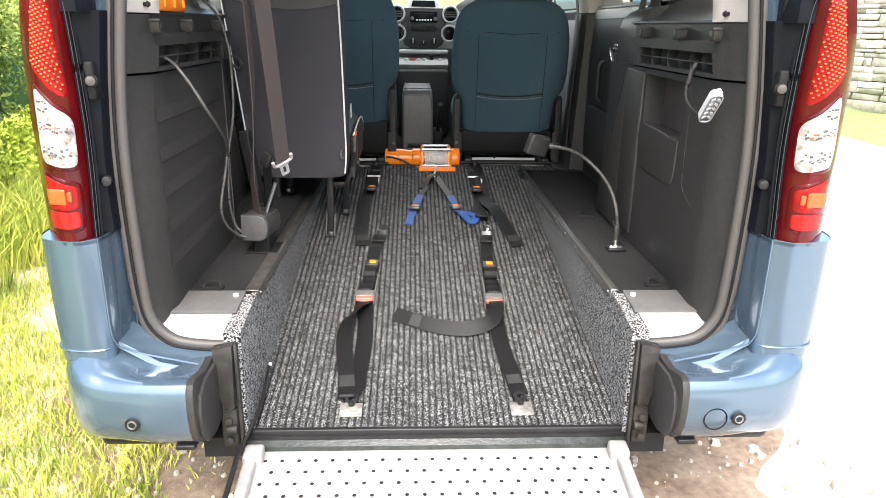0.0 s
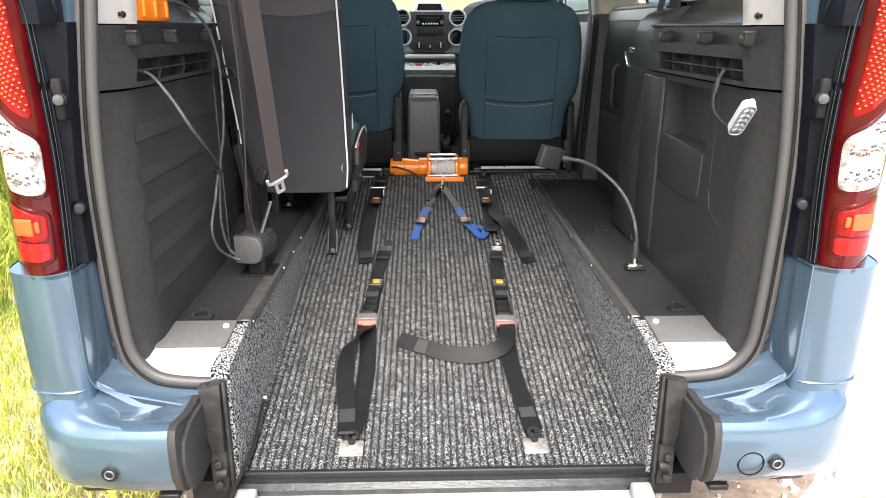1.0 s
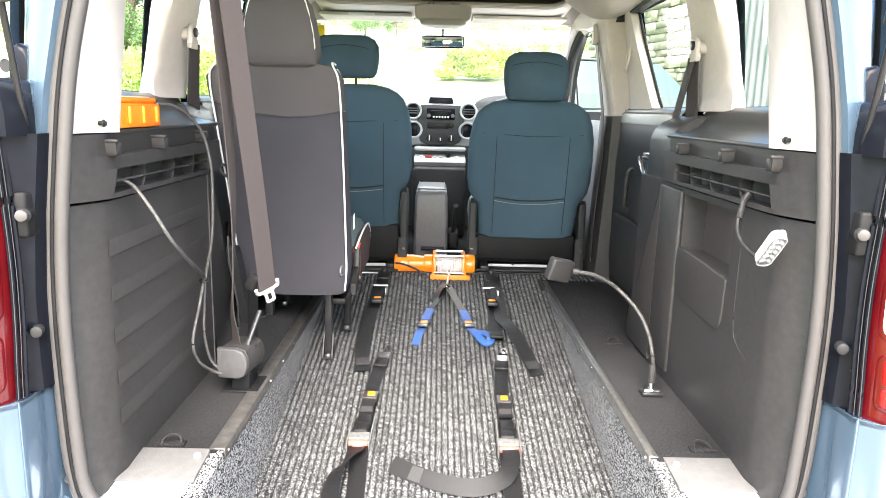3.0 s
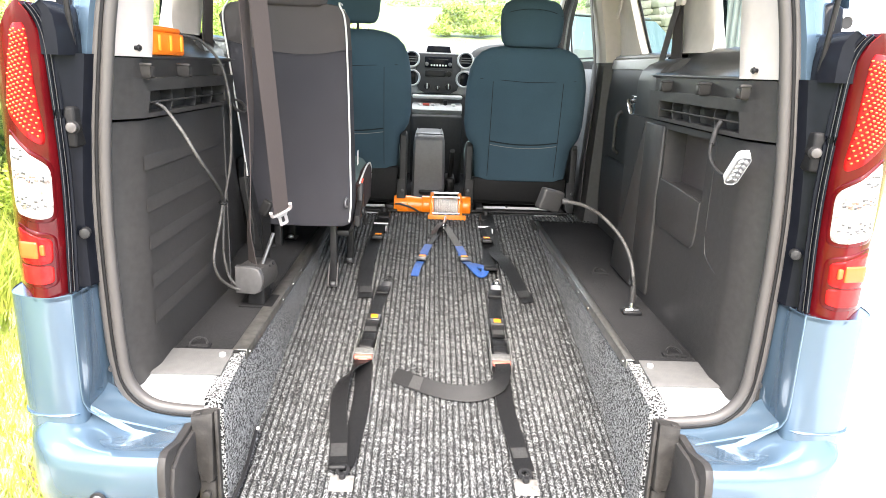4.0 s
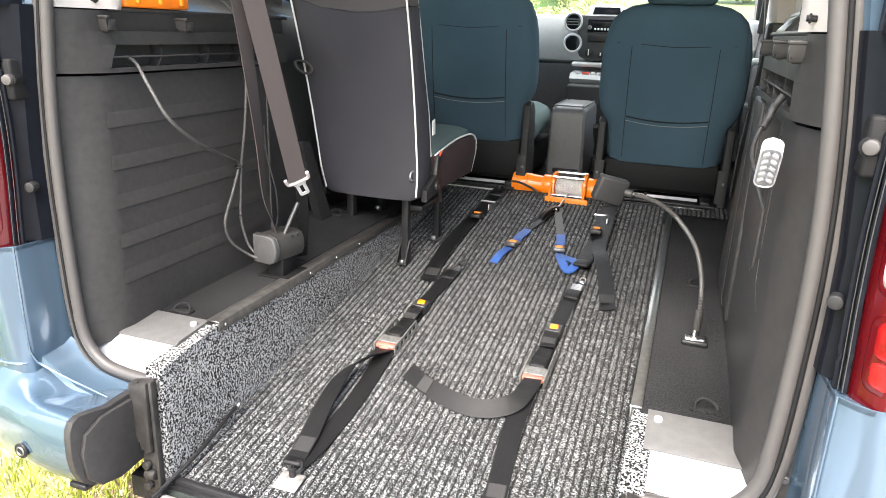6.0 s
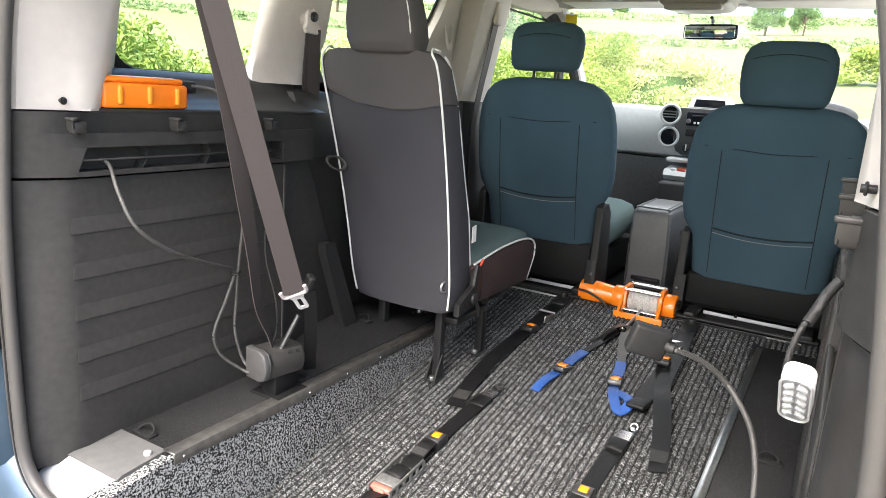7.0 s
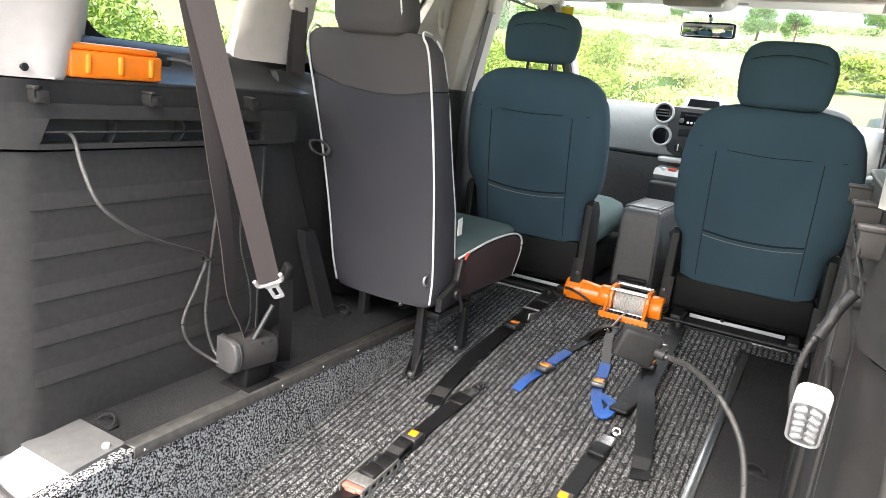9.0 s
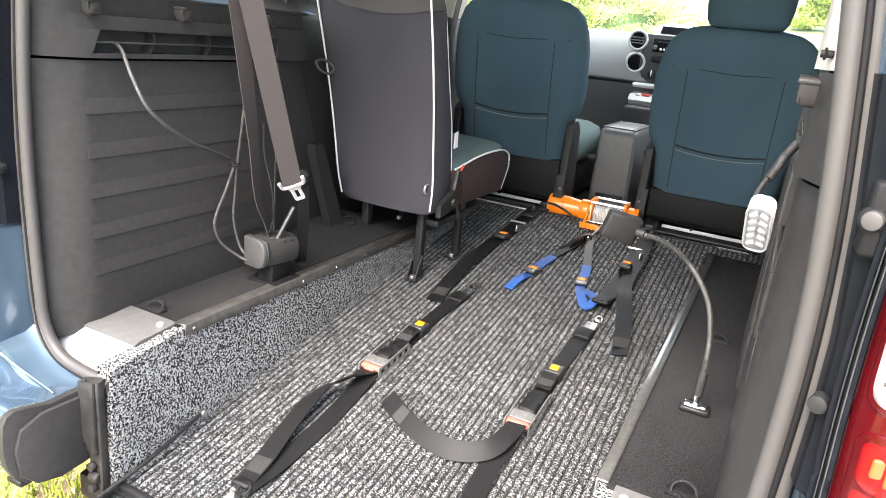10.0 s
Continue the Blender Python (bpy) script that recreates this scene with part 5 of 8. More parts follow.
# ---- outside of the tail ----
for s in (-1, 1):
    # bumper end: section carried round the corner
    path = spline([(0.566, 0.045, 0), (0.66, 0.046, 0), (0.74, 0.058, 0), (0.812, 0.074, 0), (0.870, 0.116, 0), (0.905, 0.20, 0), (0.916, 0.35, 0), (0.916, 0.60, 0), (0.906, 1.0, 0)], 5)
    sec = [(0.19, 0.602), (0.15, 0.600), (0.10, 0.588), (0.055, 0.575), (0.028, 0.566), (0.012, 0.556), (0.003, 0.540), (0.0, 0.515), (-0.001, 0.48), (0.004, 0.445), (0.018, 0.412), (0.04, 0.392), (0.07, 0.384), (0.14, 0.382)]
    rings = []
    for i, q in enumerate(path):
        d = (path[min(i + 1, len(path) - 1)] - path[max(i - 1, 0)]).normalized()
        n = Vector((-d.y, d.x, 0))
        k = min(1.0, max(0.0, (q.x - 0.76) / 0.1))
        dip = 1.0 - min(1.0, max(0.0, (q.x - 0.66) / 0.14))
        dip = dip * dip * (3 - 2 * dip)
        rings.append([q + n * (a * (1 - 0.55 * k)) + Vector((0, 0, z + 0.010 * k - 0.054 * dip * min(1.0, max(0.0, (a - 0.02) / 0.10)) * (z > 0.55))) for a, z in sec])
    bm = loft(rings, closed=False)
    bp = part("bumper", bm if s > 0 else mirrored(bm), BLUE, van, "blue metallic bumper end")
    b = join(prism([(q.y + (0.004 if i == 0 else 0.0), q.z) for i, q in enumerate(rings[0])] + [(0.235, 0.40)], "x", 0.550, 0.567, 0.002), prism([(0.235, 0.535), (0.12, 0.538), (0.075, 0.52), (0.062, 0.48), (0.068, 0.42), (0.10, 0.385), (0.15, 0.372), (0.235, 0.380)], "x", 0.540, 0.552, 0.004))
    part("bumper_end_plate", b if s > 0 else mirrored(b), PLASTIC, bp, "black plate closing the cut bumper")
    b = join(cyl(0.0145, (0.688, 0.058, 0.466), (0.688, 0.041, 0.466), 20, 0.003), torus(0.015, 0.002, pose(0.688, 0.043, 0.466, 90, 0, 0), 20, 6))
    sn = part("parking_sensor", b if s > 0 else mirrored(b), BLACK_STEEL, bp, "round black parking sensor")
    b = torus(0.009, 0.0018, pose(0.688, 0.0405, 0.466, 90, 0, 0), 18, 6)
    part("sensor_ring", b if s > 0 else mirrored(b), STEEL, sn)
    if s > 0:
        part("towing_cover", join(torus(0.027, 0.0016, pose(0.634, 0.0445, 0.465, 90, 0, 0), 26, 6)), GLOSS_BLACK, bp, "round towing-eye cover")
    b = join(box(0.57, 0.615, 0.08, 0.14, 0.372, 0.386, 0.004), box(0.60, 0.84, 0.16, 0.5, 0.33, 0.385, 0.02))
    part("under_lip", b if s > 0 else mirrored(b), BLACK_STEEL, bp)
    # painted gutter below the seal
    b = loft([[(x, 0.245, z), (x, 0.225, z - 0.012), (x, 0.20, z - 0.016), (x, 0.17, z - 0.02), (x, 0.165, z - 0.035)] for x, z in ((0.553, 0.560), (0.60, 0.562), (0.66, 0.575), (0.70, 0.600), (0.735, 0.622), (0.75, 0.63))], closed=False)
    part("gutter", b if s > 0 else mirrored(b), BLUE, van)
    b = sweep(spline([(0.7535, 0.146, 0.868), (0.7535, 0.145, 0.75), (0.7535, 0.145, 0.66), (0.748, 0.148, 0.62), (0.72, 0.16, 0.590), (0.57, 0.165, 0.552)], 5), circle(0.0024, 6), (0, 1, 0.02))
    part("shut_line", b if s > 0 else mirrored(b), BLUE, van)
    for z in (0.765, 0.66):
        b = join(cyl(0.0080, (0.734, 0.262, z), (0.734, 0.243, z), 16, 0.003), cyl(0.004, (0.734, 0.245, z), (0.734, 0.240, z), 6))
        part("bump_stop", b if s > 0 else mirrored(b), DARK_METAL, van)
    b = join(box(0.727, 0.785, 0.180, 0.235, 1.160, 1.240, 0.006), cyl(0.014, (0.745, 0.225, 1.20), (0.733, 0.180, 1.20), 14, 0.003))
    ks = part("door_catch", b if s > 0 else mirrored(b), UNDER_BLACK, van, "black tailgate catch bracket")
    b = cyl(0.0105, (0.741, 0.20, 1.20), (0.732, 0.172, 1.20), 14, 0.003)
    part("catch_knob", b if s > 0 else mirrored(b), RUBBER, ks)
    b = join(cyl(0.011, (0.742, 0.21, 0.985), (0.735, 0.188, 0.985), 14, 0.003))
    part("buffer", b if s > 0 else mirrored(b), PLASTIC_BLACK, van)
    # gas strut of the tailgate
    b = join(cyl(0.0055, (0.734, 0.226, 1.29), (0.706, 0.132, 1.56), 10), cyl(0.010, (0.735, 0.230, 1.278), (0.732, 0.222, 1.312), 12, 0.003), box(0.718, 0.752, 0.205, 0.245, 1.262, 1.282, 0.004))
    gs = part("gas_strut", b if s > 0 else mirrored(b), BLACK_STEEL, van, "black gas strut of the tailgate")
    b = cyl(0.017, (0.707, 0.136, 1.549), (0.625, -0.145, 2.36), 16, 0.003)
    part("strut_cylinder", b if s > 0 else mirrored(b), PLASTIC, gs)
    # moulded arm with a round hole behind the lamp tip
    b = join(prism([(0.752, 1.36), (0.778, 1.43), (0.784, 1.470), (0.800, 1.484), (0.822, 1.484), (0.838, 1.466), (0.836, 1.440), (0.806, 1.35)], "y", 0.285, 0.300, 0.005), torus(0.0165, 0.005, pose(0.810, 0.285, 1.456, 90, 0, 0), 20, 8))
    hbk = part("hinge_bracket", b if s > 0 else mirrored(b), PLATE, van, "pale grey moulded hinge arm")
    b = cyl(0.014, (0.810, 0.2835, 1.456), (0.810, 0.302, 1.456), 18)
    part("bolt_hole", b if s > 0 else mirrored(b), PLASTIC_BLACK, hbk)
    b = prism([(0.735, 1.37), (0.742, 1.46), (0.756, 1.488), (0.776, 1.496), (0.796, 1.484), (0.80, 1.44), (0.785, 1.35)], "y", 0.270, 0.305, 0.012, 3)
    part("arm_cover", b if s > 0 else mirrored(b), GLOSS_BLACK, hbk)

    # tail lamp: one red shell, with the lamps of each function under its face
    def lamp_y(x):
        k = max(0.0, (x - 0.80) / 0.11)
        return 0.122 + 0.10 * k ** 2.2 + 0.045 * (max(0.0, 0.80 - x) / 0.04) ** 1.5

    def outward(x):
        return x + 0.024 * max(0.0, 0.880 - x) / 0.14 + 0.026 * max(0.0, x - 0.78) / 0.10

    SHELL = ((0.866, 0.745, 0.884), (0.90, 0.744, 0.885), (1.0, 0.740, 0.882), (1.10, 0.738, 0.874), (1.17, 0.738, 0.864), (1.25, 0.741, 0.852), (1.32, 0.742, 0.834), (1.38, 0.746, 0.814), (1.41, 0.757, 0.794), (1.428, 0.769, 0.777))

    def lamp_x(f, z):
        """Across the shell at height z: 0 at its inner edge, 1 at its outer one."""
        zs_ = [q[0] for q in SHELL]
        a, b_ = outward(np.interp(z, zs_, [q[1] for q in SHELL])), outward(np.interp(z, zs_, [q[2] for q in SHELL]))
        return a + (b_ - a) * f

    def set_in(quad):
        return [(0.06 + (f - 0.13) * 0.86, z) for f, z in quad]

    rowsl = []
    for z in (0.866, 0.88, 0.90, 0.95, 1.0, 1.05, 1.10, 1.135, 1.17, 1.21, 1.25, 1.285, 1.32, 1.35, 1.38, 1.395, 1.41, 1.42, 1.428):
        front = [(lamp_x(t, z), lamp_y(lamp_x(t, z)), z) for t in np.linspace(0, 1, 21)]
        rowsl.append(front + [(lamp_x(1, z), 0.26, z), (lamp_x(0, z), 0.26, z)])
    b = loft(rowsl)
    tl = part("tail_lamp", b if s > 0 else mirrored(b), TAIL_RED, van, "tall red tail lamp cluster")

    def edge_line(f, lift, r):
        return tube([(lamp_x(0, z) + f, lamp_y(lamp_x(0, z)) + lift, z) for z in (0.870, 0.92, 1.0, 1.10, 1.20, 1.30, 1.36, 1.39, 1.41, 1.424)], r, 7)

    b = join(edge_line(-0.006, 0.004, 0.0048), edge_line(-0.015, 0.016, 0.0046))
    st_ = part("lamp_strip", b if s > 0 else mirrored(b), GLOSS_BLACK, tl, "black moulded strip")
    # thin metal lines drawn as the highlights along the glossy strip
    for f, lift in ((-0.0085, -0.0003), (-0.0125, 0.0085)):
        b = edge_line(f, lift, 0.0008)
        part("bright_line", b if s > 0 else mirrored(b), DARK_METAL, st_)
    b = edge_line(0.003, -0.0012, 0.0016)
    part("red_line", b if s > 0 else mirrored(b), TAIL_AMBER, tl, "bright red moulded edge")

    def lens(quad, lift, n=14):
        """A rounded four-cornered lens on the shell; corners as (across, height), inner bottom first."""
        rings_ = []
        for sc, lf in ((1.03, -0.003), (1.0, lift), (0.97, lift + 0.0008)):
            ring = []
            for k in range(8 * n):
                a = 2 * math.pi * k / (8 * n)
                u, v = math.cos(a), math.sin(a)
                q = (abs(u) ** 7 + abs(v) ** 7) ** (-1 / 7) * sc
                u, v = (u * q + 1) / 2, (v * q + 1) / 2
                f = quad[0][0] * (1 - u) * (1 - v) + quad[1][0] * u * (1 - v) + quad[2][0] * u * v + quad[3][0] * (1 - u) * v
                z = quad[0][1] * (1 - u) * (1 - v) + quad[1][1] * u * (1 - v) + quad[2][1] * u * v + quad[3][1] * (1 - u) * v
                ring.append((f, z, lf))
            rings_.append(ring)
        cf, cz = (sum(q[k] for q in quad) / 4 for k in (0, 1))
        for sc in (0.8, 0.6, 0.4, 0.2, 0.02):
            rings_.append([(cf + (f - cf) * sc, cz + (z - cz) * sc, lift + 0.0008) for f, z, _ in rings_[2]])
        return loft([[(lamp_x(f, z), lamp_y(lamp_x(f, z)) - lf, z) for f, z, lf in ring] for ring in rings_])

    for nm, quad, mt, lf, lb in (("lamp_bezel", ((0.115, 0.888), (0.86, 0.888), (0.87, 1.021), (0.125, 0.995)), TAIL_RED, 0.0012, "dark red lamp field"),
                                 ("indicator", ((0.17, 0.896), (0.79, 0.896), (0.80, 0.934), (0.17, 0.932)), TAIL_AMBER, 0.0030, "orange-red indicator lens"),
                                 ("fog_lamp", ((0.17, 0.936), (0.80, 0.938), (0.81, 1.012), (0.17, 0.986)), TAIL_RED2, 0.0030, "bright red fog lamp lens"),
                                 ("lamp_bezel", ((0.105, 1.016), (0.845, 1.031), (0.885, 1.206), (0.105, 1.138)), TAIL_RED, 0.0012, "dark red lamp field"),
                                 ("reversing_lamp", ((0.135, 1.024), (0.80, 1.039), (0.845, 1.196), (0.135, 1.130)), TAIL_CLEAR, 0.0030, "clear faceted reversing lamp"),
                                 ("brake_field", ((0.14, 1.160), (0.86, 1.232), (0.72, 1.388), (0.30, 1.390)), TAIL_RED2, 0.0015, "red brake lamp field")):
        b = lens(set_in(quad), lf)
        fl_ = part(nm, b if s > 0 else mirrored(b), mt, tl, lb)
        if nm == "reversing_lamp":
            rnd = random.Random(21)
            for z0, n_ in ((1.048, 9), (1.062, 5), (1.098, 10), (1.108, 7), (1.138, 5), (1.15, 4)):
                for k in range(n_):
                    f = 0.20 + 0.56 * (k + rnd.uniform(0.1, 0.9)) / n_ if z0 < 1.13 else 0.48 + 0.28 * (k + rnd.uniform(0.1, 0.9)) / n_
                    z = z0 + 0.018 * f + rnd.uniform(-0.004, 0.004)
                    x = lamp_x(0.06 + (f - 0.13) * 0.86, z)
                    b = box(-rnd.uniform(0.002, 0.006), 0.002, -0.0012, 0.0012, -rnd.uniform(0.0012, 0.0040), 0.001, 0.0004, 1, pose(x, lamp_y(x) - 0.0044, z, 0, rnd.uniform(-30, 30), 0))
                    part("facet", b if s > 0 else mirrored(b), RED_FADED if rnd.random() < 0.3 and z0 > 1.09 else DARK_METAL, fl_)
        if nm == "fog_lamp":
            for f, w, h_ in ((0.40, 0.046, 0.034), (0.20, 0.014, 0.022), (0.56, 0.012, 0.016)):
                x = lamp_x(f, 0.968)
                b = cushion(w, 0.006, h_, 0.0028, m=pose(x, lamp_y(x) - 0.0032, 0.966, 0, 0, 12))
                part("bulb_glow", b if s > 0 else mirrored(b), TAIL_DOT, fl_)
    dots = []
    for j in range(17):
        for i in range(12):
            f = 0.17 + i * 0.062 + (0.031 if j % 2 else 0)
            z = 1.177 + j * 0.0122 + 0.068 * (f - 0.14) / 0.68
            k = (z - 1.168 - 0.068 * (f - 0.14) / 0.68) / 0.21
            if k < 0.97 and 0.165 + 0.15 * k < f < 0.80 - 0.12 * k and z < 1.380:
                x = lamp_x(0.06 + (f - 0.13) * 0.86, z)
                dots.append(cushion(0.0056, 0.004, 0.0040, 0.0014, m=pose(x, lamp_y(x) - 0.0030, z, 0, -14, 0)))
    b = join(*dots)
    d = part("led_dots", b if s > 0 else mirrored(b), TAIL_DOT, tl, "rows of orange-red lamp dots")
    d["kind"] = "stuff"

# brackets, hinge bar and ramp
rp = thing("ramp", "folding aluminium wheelchair ramp with punched grip holes", "ramp")
part("hinge_bar", prism([(0.243, 0.300), (0.235, 0.302), (0.216, 0.288), (0.212, 0.268), (0.243, 0.258)], "x", -0.495, 0.495, 0.003), HINGE, rp, "worn dark hinge bar")
part("carpet_edge_strip", box(-0.487, 0.487, 0.236, 0.252, 0.300, 0.324, 0.004), BLACK_STEEL, rp)
Y0, Z0, Y1, Z1 = 0.214, 0.276, -1.18, 0.035
LEN = math.hypot(Y0 - Y1, Z0 - Z1)
RM = Matrix.Translation((0, Y0, Z0)) @ Matrix.Rotation(math.atan2(Z0 - Z1, Y0 - Y1), 4, "X")
plate = part("ramp_plate", box(-0.455, 0.455, -LEN, 0, -0.004, 0.0, m=RM), RAMP_PLATE, rp)
hb, db = [], []
vs, fs = [], []
for j in range(34):
    for i in range(22):
        x, y = -0.435 + i * 0.042 + (0.021 if j % 2 else 0), -0.035 - j * 0.038
        if x > 0.445:
            continue
        k = len(vs)
        for r, h in ((0.0100, 0.0002), (0.0068, 0.0026), (0.0050, 0.0020)):
            vs += [tuple(RM @ Vector((x + r * math.cos(a * 1.0472), y + r * math.sin(a * 1.0472), h))) for a in range(6)]
        for rr in (0, 6):
            fs += [(k + rr + a, k + rr + (a + 1) % 6, k + rr + 6 + (a + 1) % 6, k + rr + 6 + a) for a in range(6)]
        db.append([tuple(RM @ Vector((x + 0.0056 * math.cos(a * 1.0472), y + 0.0056 * math.sin(a * 1.0472), 0.0021))) for a in range(6)])
me = bpy.data.meshes.new("grip_dimple")
me.from_pydata(vs, [], fs)
me.materials.append(RAMP_PLATE)
o = new("grip_dimple", me)
o.parent = rp
o["kind"] = "stuff"
me = bpy.data.meshes.new("punched_hole")
me.from_pydata([v for d in db for v in d], [], [tuple(range(6 * i, 6 * i + 6)) for i in range(len(db))])
me.materials.append(BLACK_STEEL)
o = new("punched_hole", me)
o.parent = rp
o["kind"] = "stuff"
for s in (-1, 1):
    b = join(box(0.455, 0.485, -LEN, -0.01, -0.03, 0.022, 0.006, m=RM), box(0.44, 0.49, -0.05, 0.0, -0.01, 0.03, 0.008, m=RM))
    part("side_rail", b if s > 0 else mirrored(b), RAMP_PLATE, rp, "raised aluminium side rail")
    b = join(box(0.4905, 0.4985, 0.205, 0.222, 0.285, 0.582, 0.002), box(0.505, 0.545, 0.215, 0.30, 0.29, 0.40, 0.005), prism([(0.512, 0.41), (0.536, 0.405), (0.546, 0.47), (0.534, 0.53), (0.540, 0.575), (0.528, 0.578), (0.517, 0.53), (0.522, 0.47)], "y", 0.205, 0.211, 0.001, 1), prism([(0.20, 0.43), (0.232, 0.42), (0.236, 0.55), (0.222, 0.565), (0.212, 0.50)], "x", 0.534, 0.539, 0.001, 1), cyl(0.012, (0.505, 0.21, 0.345), (0.532, 0.21, 0.345), 14, 0.003),
             cyl(0.010, (0.525, 0.212, 0.315), (0.525, 0.20, 0.315), 12, 0.002), cyl(0.010, (0.525, 0.212, 0.37), (0.525, 0.20, 0.37), 12, 0.002))
    part("hinge_bracket", b if s > 0 else mirrored(b), RUSTY, rp, "worn black steel bracket")
    b = join(box(0.505, 0.552, 0.235, 0.262, 0.30, 0.57, 0.004), prism([(0.50, 0.58), (0.55, 0.57), (0.548, 0.45), (0.52, 0.40), (0.505, 0.41)], "y", 0.20, 0.236, 0.006), box(0.512, 0.55, 0.232, 0.5, 0.30, 0.56))
    part("frame_end", b if s > 0 else mirrored(b), RUSTY, van, "bare sealed steel edge")
rod = part("support_rod", join(tube([(-0.476, 0.474, 0.389), (-0.47, 0.30, 0.35), (-0.495, 0.12, 0.30), (-0.50, -0.25, 0.225)], 0.005, 8), tube([(-0.505, 0.25, 0.30), (-0.508, 0.0, 0.24), (-0.508, -0.5, 0.16)], 0.007, 8)), BLACK_STEEL, rp)
part("rod_knob", join(cyl(0.010, (-0.486, 0.474, 0.389), (-0.466, 0.474, 0.389), 14, 0.004)), CHROME, rod)

# wheels under the body
for x, y in ((-0.80, 1.0), (0.80, 1.0), (-0.80, 3.75), (0.80, 3.75)):
    wh = part("wheel", join(cyl(0.31, (x - 0.09, y, 0.31), (x + 0.03, y, 0.31), 32, 0.03)), TYRE, van)
    part("rim", cyl(0.20, (x + (0.032 if x > 0 else -0.092), y, 0.31), (x + (0.036 if x > 0 else -0.096), y, 0.31), 24), SILVER, wh)


# ---- seats ----
def sround(w, d, n=24, p=3.2):
    """A rounded-box ring of half sizes w and d."""
    out = []
    for i in range(n):
        a = 2 * math.pi * i / n
        c, s = math.cos(a), math.sin(a)
        out.append((math.copysign(abs(c) ** (2 / p), c) * w, math.copysign(abs(s) ** (2 / p), s) * d))
    return out


def padded(levels, n=28, p=3.2):
    """A padded upright form: levels of (z, centre x, centre y, half width, half depth)."""
    return loft([[(cx + a, cy + b, z) for a, b in sround(w, d, n, p)] for z, cx, cy, w, d in levels])


def front_seat(xc, dz, dy, label, k=1.0, gap=0.0):
    st = thing("car_seat", label, "car seat", "front seats")

    def yc(z):
        return 2.434 - 0.10 * (z - 0.80) / 0.62

    lv = [(z, w * k, d) for z, w, d in ((0.795, 0.222, 0.05), (0.80, 0.234, 0.06), (0.83, 0.240, 0.066), (0.90, 0.246, 0.072), (0.955, 0.252, 0.075), (0.985, 0.270, 0.076), (1.02, 0.291, 0.077), (1.08, 0.302, 0.078), (1.18, 0.303, 0.078), (1.27, 0.299, 0.076), (1.34, 0.286, 0.072),
          (1.39, 0.264, 0.066), (1.42, 0.233, 0.058), (1.440, 0.192, 0.047), (1.452, 0.128, 0.03))]
    part("backrest", padded([(z + dz, xc, yc(z) + dy, w, d) for z, w, d in lv], 36, 3.0), SEAT_TEAL, st, "dark teal cloth backrest")

    def rear(x, z):
        w = np.interp(z, [l[0] for l in lv], [l[1] for l in lv])
        d = np.interp(z, [l[0] for l in lv], [l[2] for l in lv])
        u = min(0.98, abs(x) / w)
        return (xc + x, yc(z) + dy - d * (1 - u ** 3.0) ** (1 / 3.0) - 0.0005, z + dz)

    back = st.children[0]
    for x in (-0.168, 0.168):
        part("seam", tube([rear(x, z) for z in (0.82, 0.90, 1.0, 1.1, 1.2, 1.285)], 0.0016, 5), SEAM, back)
    for z in (0.985, 0.968):
        part("pocket_seam", tube([rear(x, z + 0.014 * abs(x / 0.165) ** 2) for x in (-0.165, -0.08, 0, 0.08, 0.165)], 0.0032 if z > 0.98 else 0.0016, 5), SEAM if z > 0.98 else WEB_GREY, back)
    part("yoke_seam", tube([rear(x, 1.286 + 0.010 * abs(x / 0.2)) for x in (-0.23, -0.1, 0, 0.1, 0.23)], 0.0014, 5), SEAM, back)
    hy = yc(1.55) + dy - 0.02
    hd = padded([(1.660 - (1.660 - z) * (1 - gap / 0.214) + dz, xc, hy + 0.008 * math.sin((z - 1.47) * 14), w, d) for z, w, d in ((1.446, 0.105, 0.025), (1.452, 0.125, 0.036), (1.472, 0.138, 0.046), (1.52, 0.146, 0.052), (1.57, 0.148, 0.052), (1.61, 0.143, 0.048), (1.638, 0.128, 0.04), (1.654, 0.102, 0.028), (1.660, 0.068, 0.014))], 30, 2.9)
    h = part("headrest", hd, SEAT_TEAL, st, "dark teal cloth headrest")
    part("headrest_seam", tube([(xc + x, hy - 0.046 * (1 - abs(x / 0.16) ** 3) - 0.002, 1.614 + dz - 0.03 * abs(x / 0.15) ** 2) for x in (-0.14, -0.08, 0, 0.08, 0.14)], 0.0013, 5), SEAM, h)
    for x in (-0.045, 0.045):
        part("headrest_post", cyl(0.006, (xc + x, hy + 0.005, 1.42 + dz), (xc + x, hy + 0.005, 1.50 + dz), 10), BLACK_STEEL, h)
    part("seat_cushion", cushion(0.50, 0.54, 0.15, 0.055, puff=0.02, m=pose(xc, 2.74 + dy, 0.865 + dz * 0.5, 4, 0, 0)), SEAT_GREEN, st, "grey-green cloth seat cushion")
    part("lower_shroud", box(xc - 0.24, xc + 0.24, 2.385 + dy, 2.44 + dy, 0.684, 0.81 + dz, 0.012), UNDER_BLACK, st)
    for s in (-1, 1):
        x = xc + s * 0.262
        b = join(prism([(2.350 + dy, 0.645), (2.52 + dy, 0.645), (2.50 + dy, 0.80), (2.47 + dy, 0.94 + dz), (2.43 + dy, 0.980 + dz), (2.385 + dy, 0.985 + dz), (2.362 + dy, 0.965 + dz), (2.356 + dy, 0.80)], "x", x - 0.017, x + 0.017, 0.007, 3),
                 prism([(2.346 + dy, 0.66), (2.37 + dy, 0.66), (2.37 + dy, 0.80), (2.352 + dy, 0.80)], "x", x - 0.028 if s > 0 else x - 0.016, x + 0.016 if s > 0 else x + 0.028, 0.005))
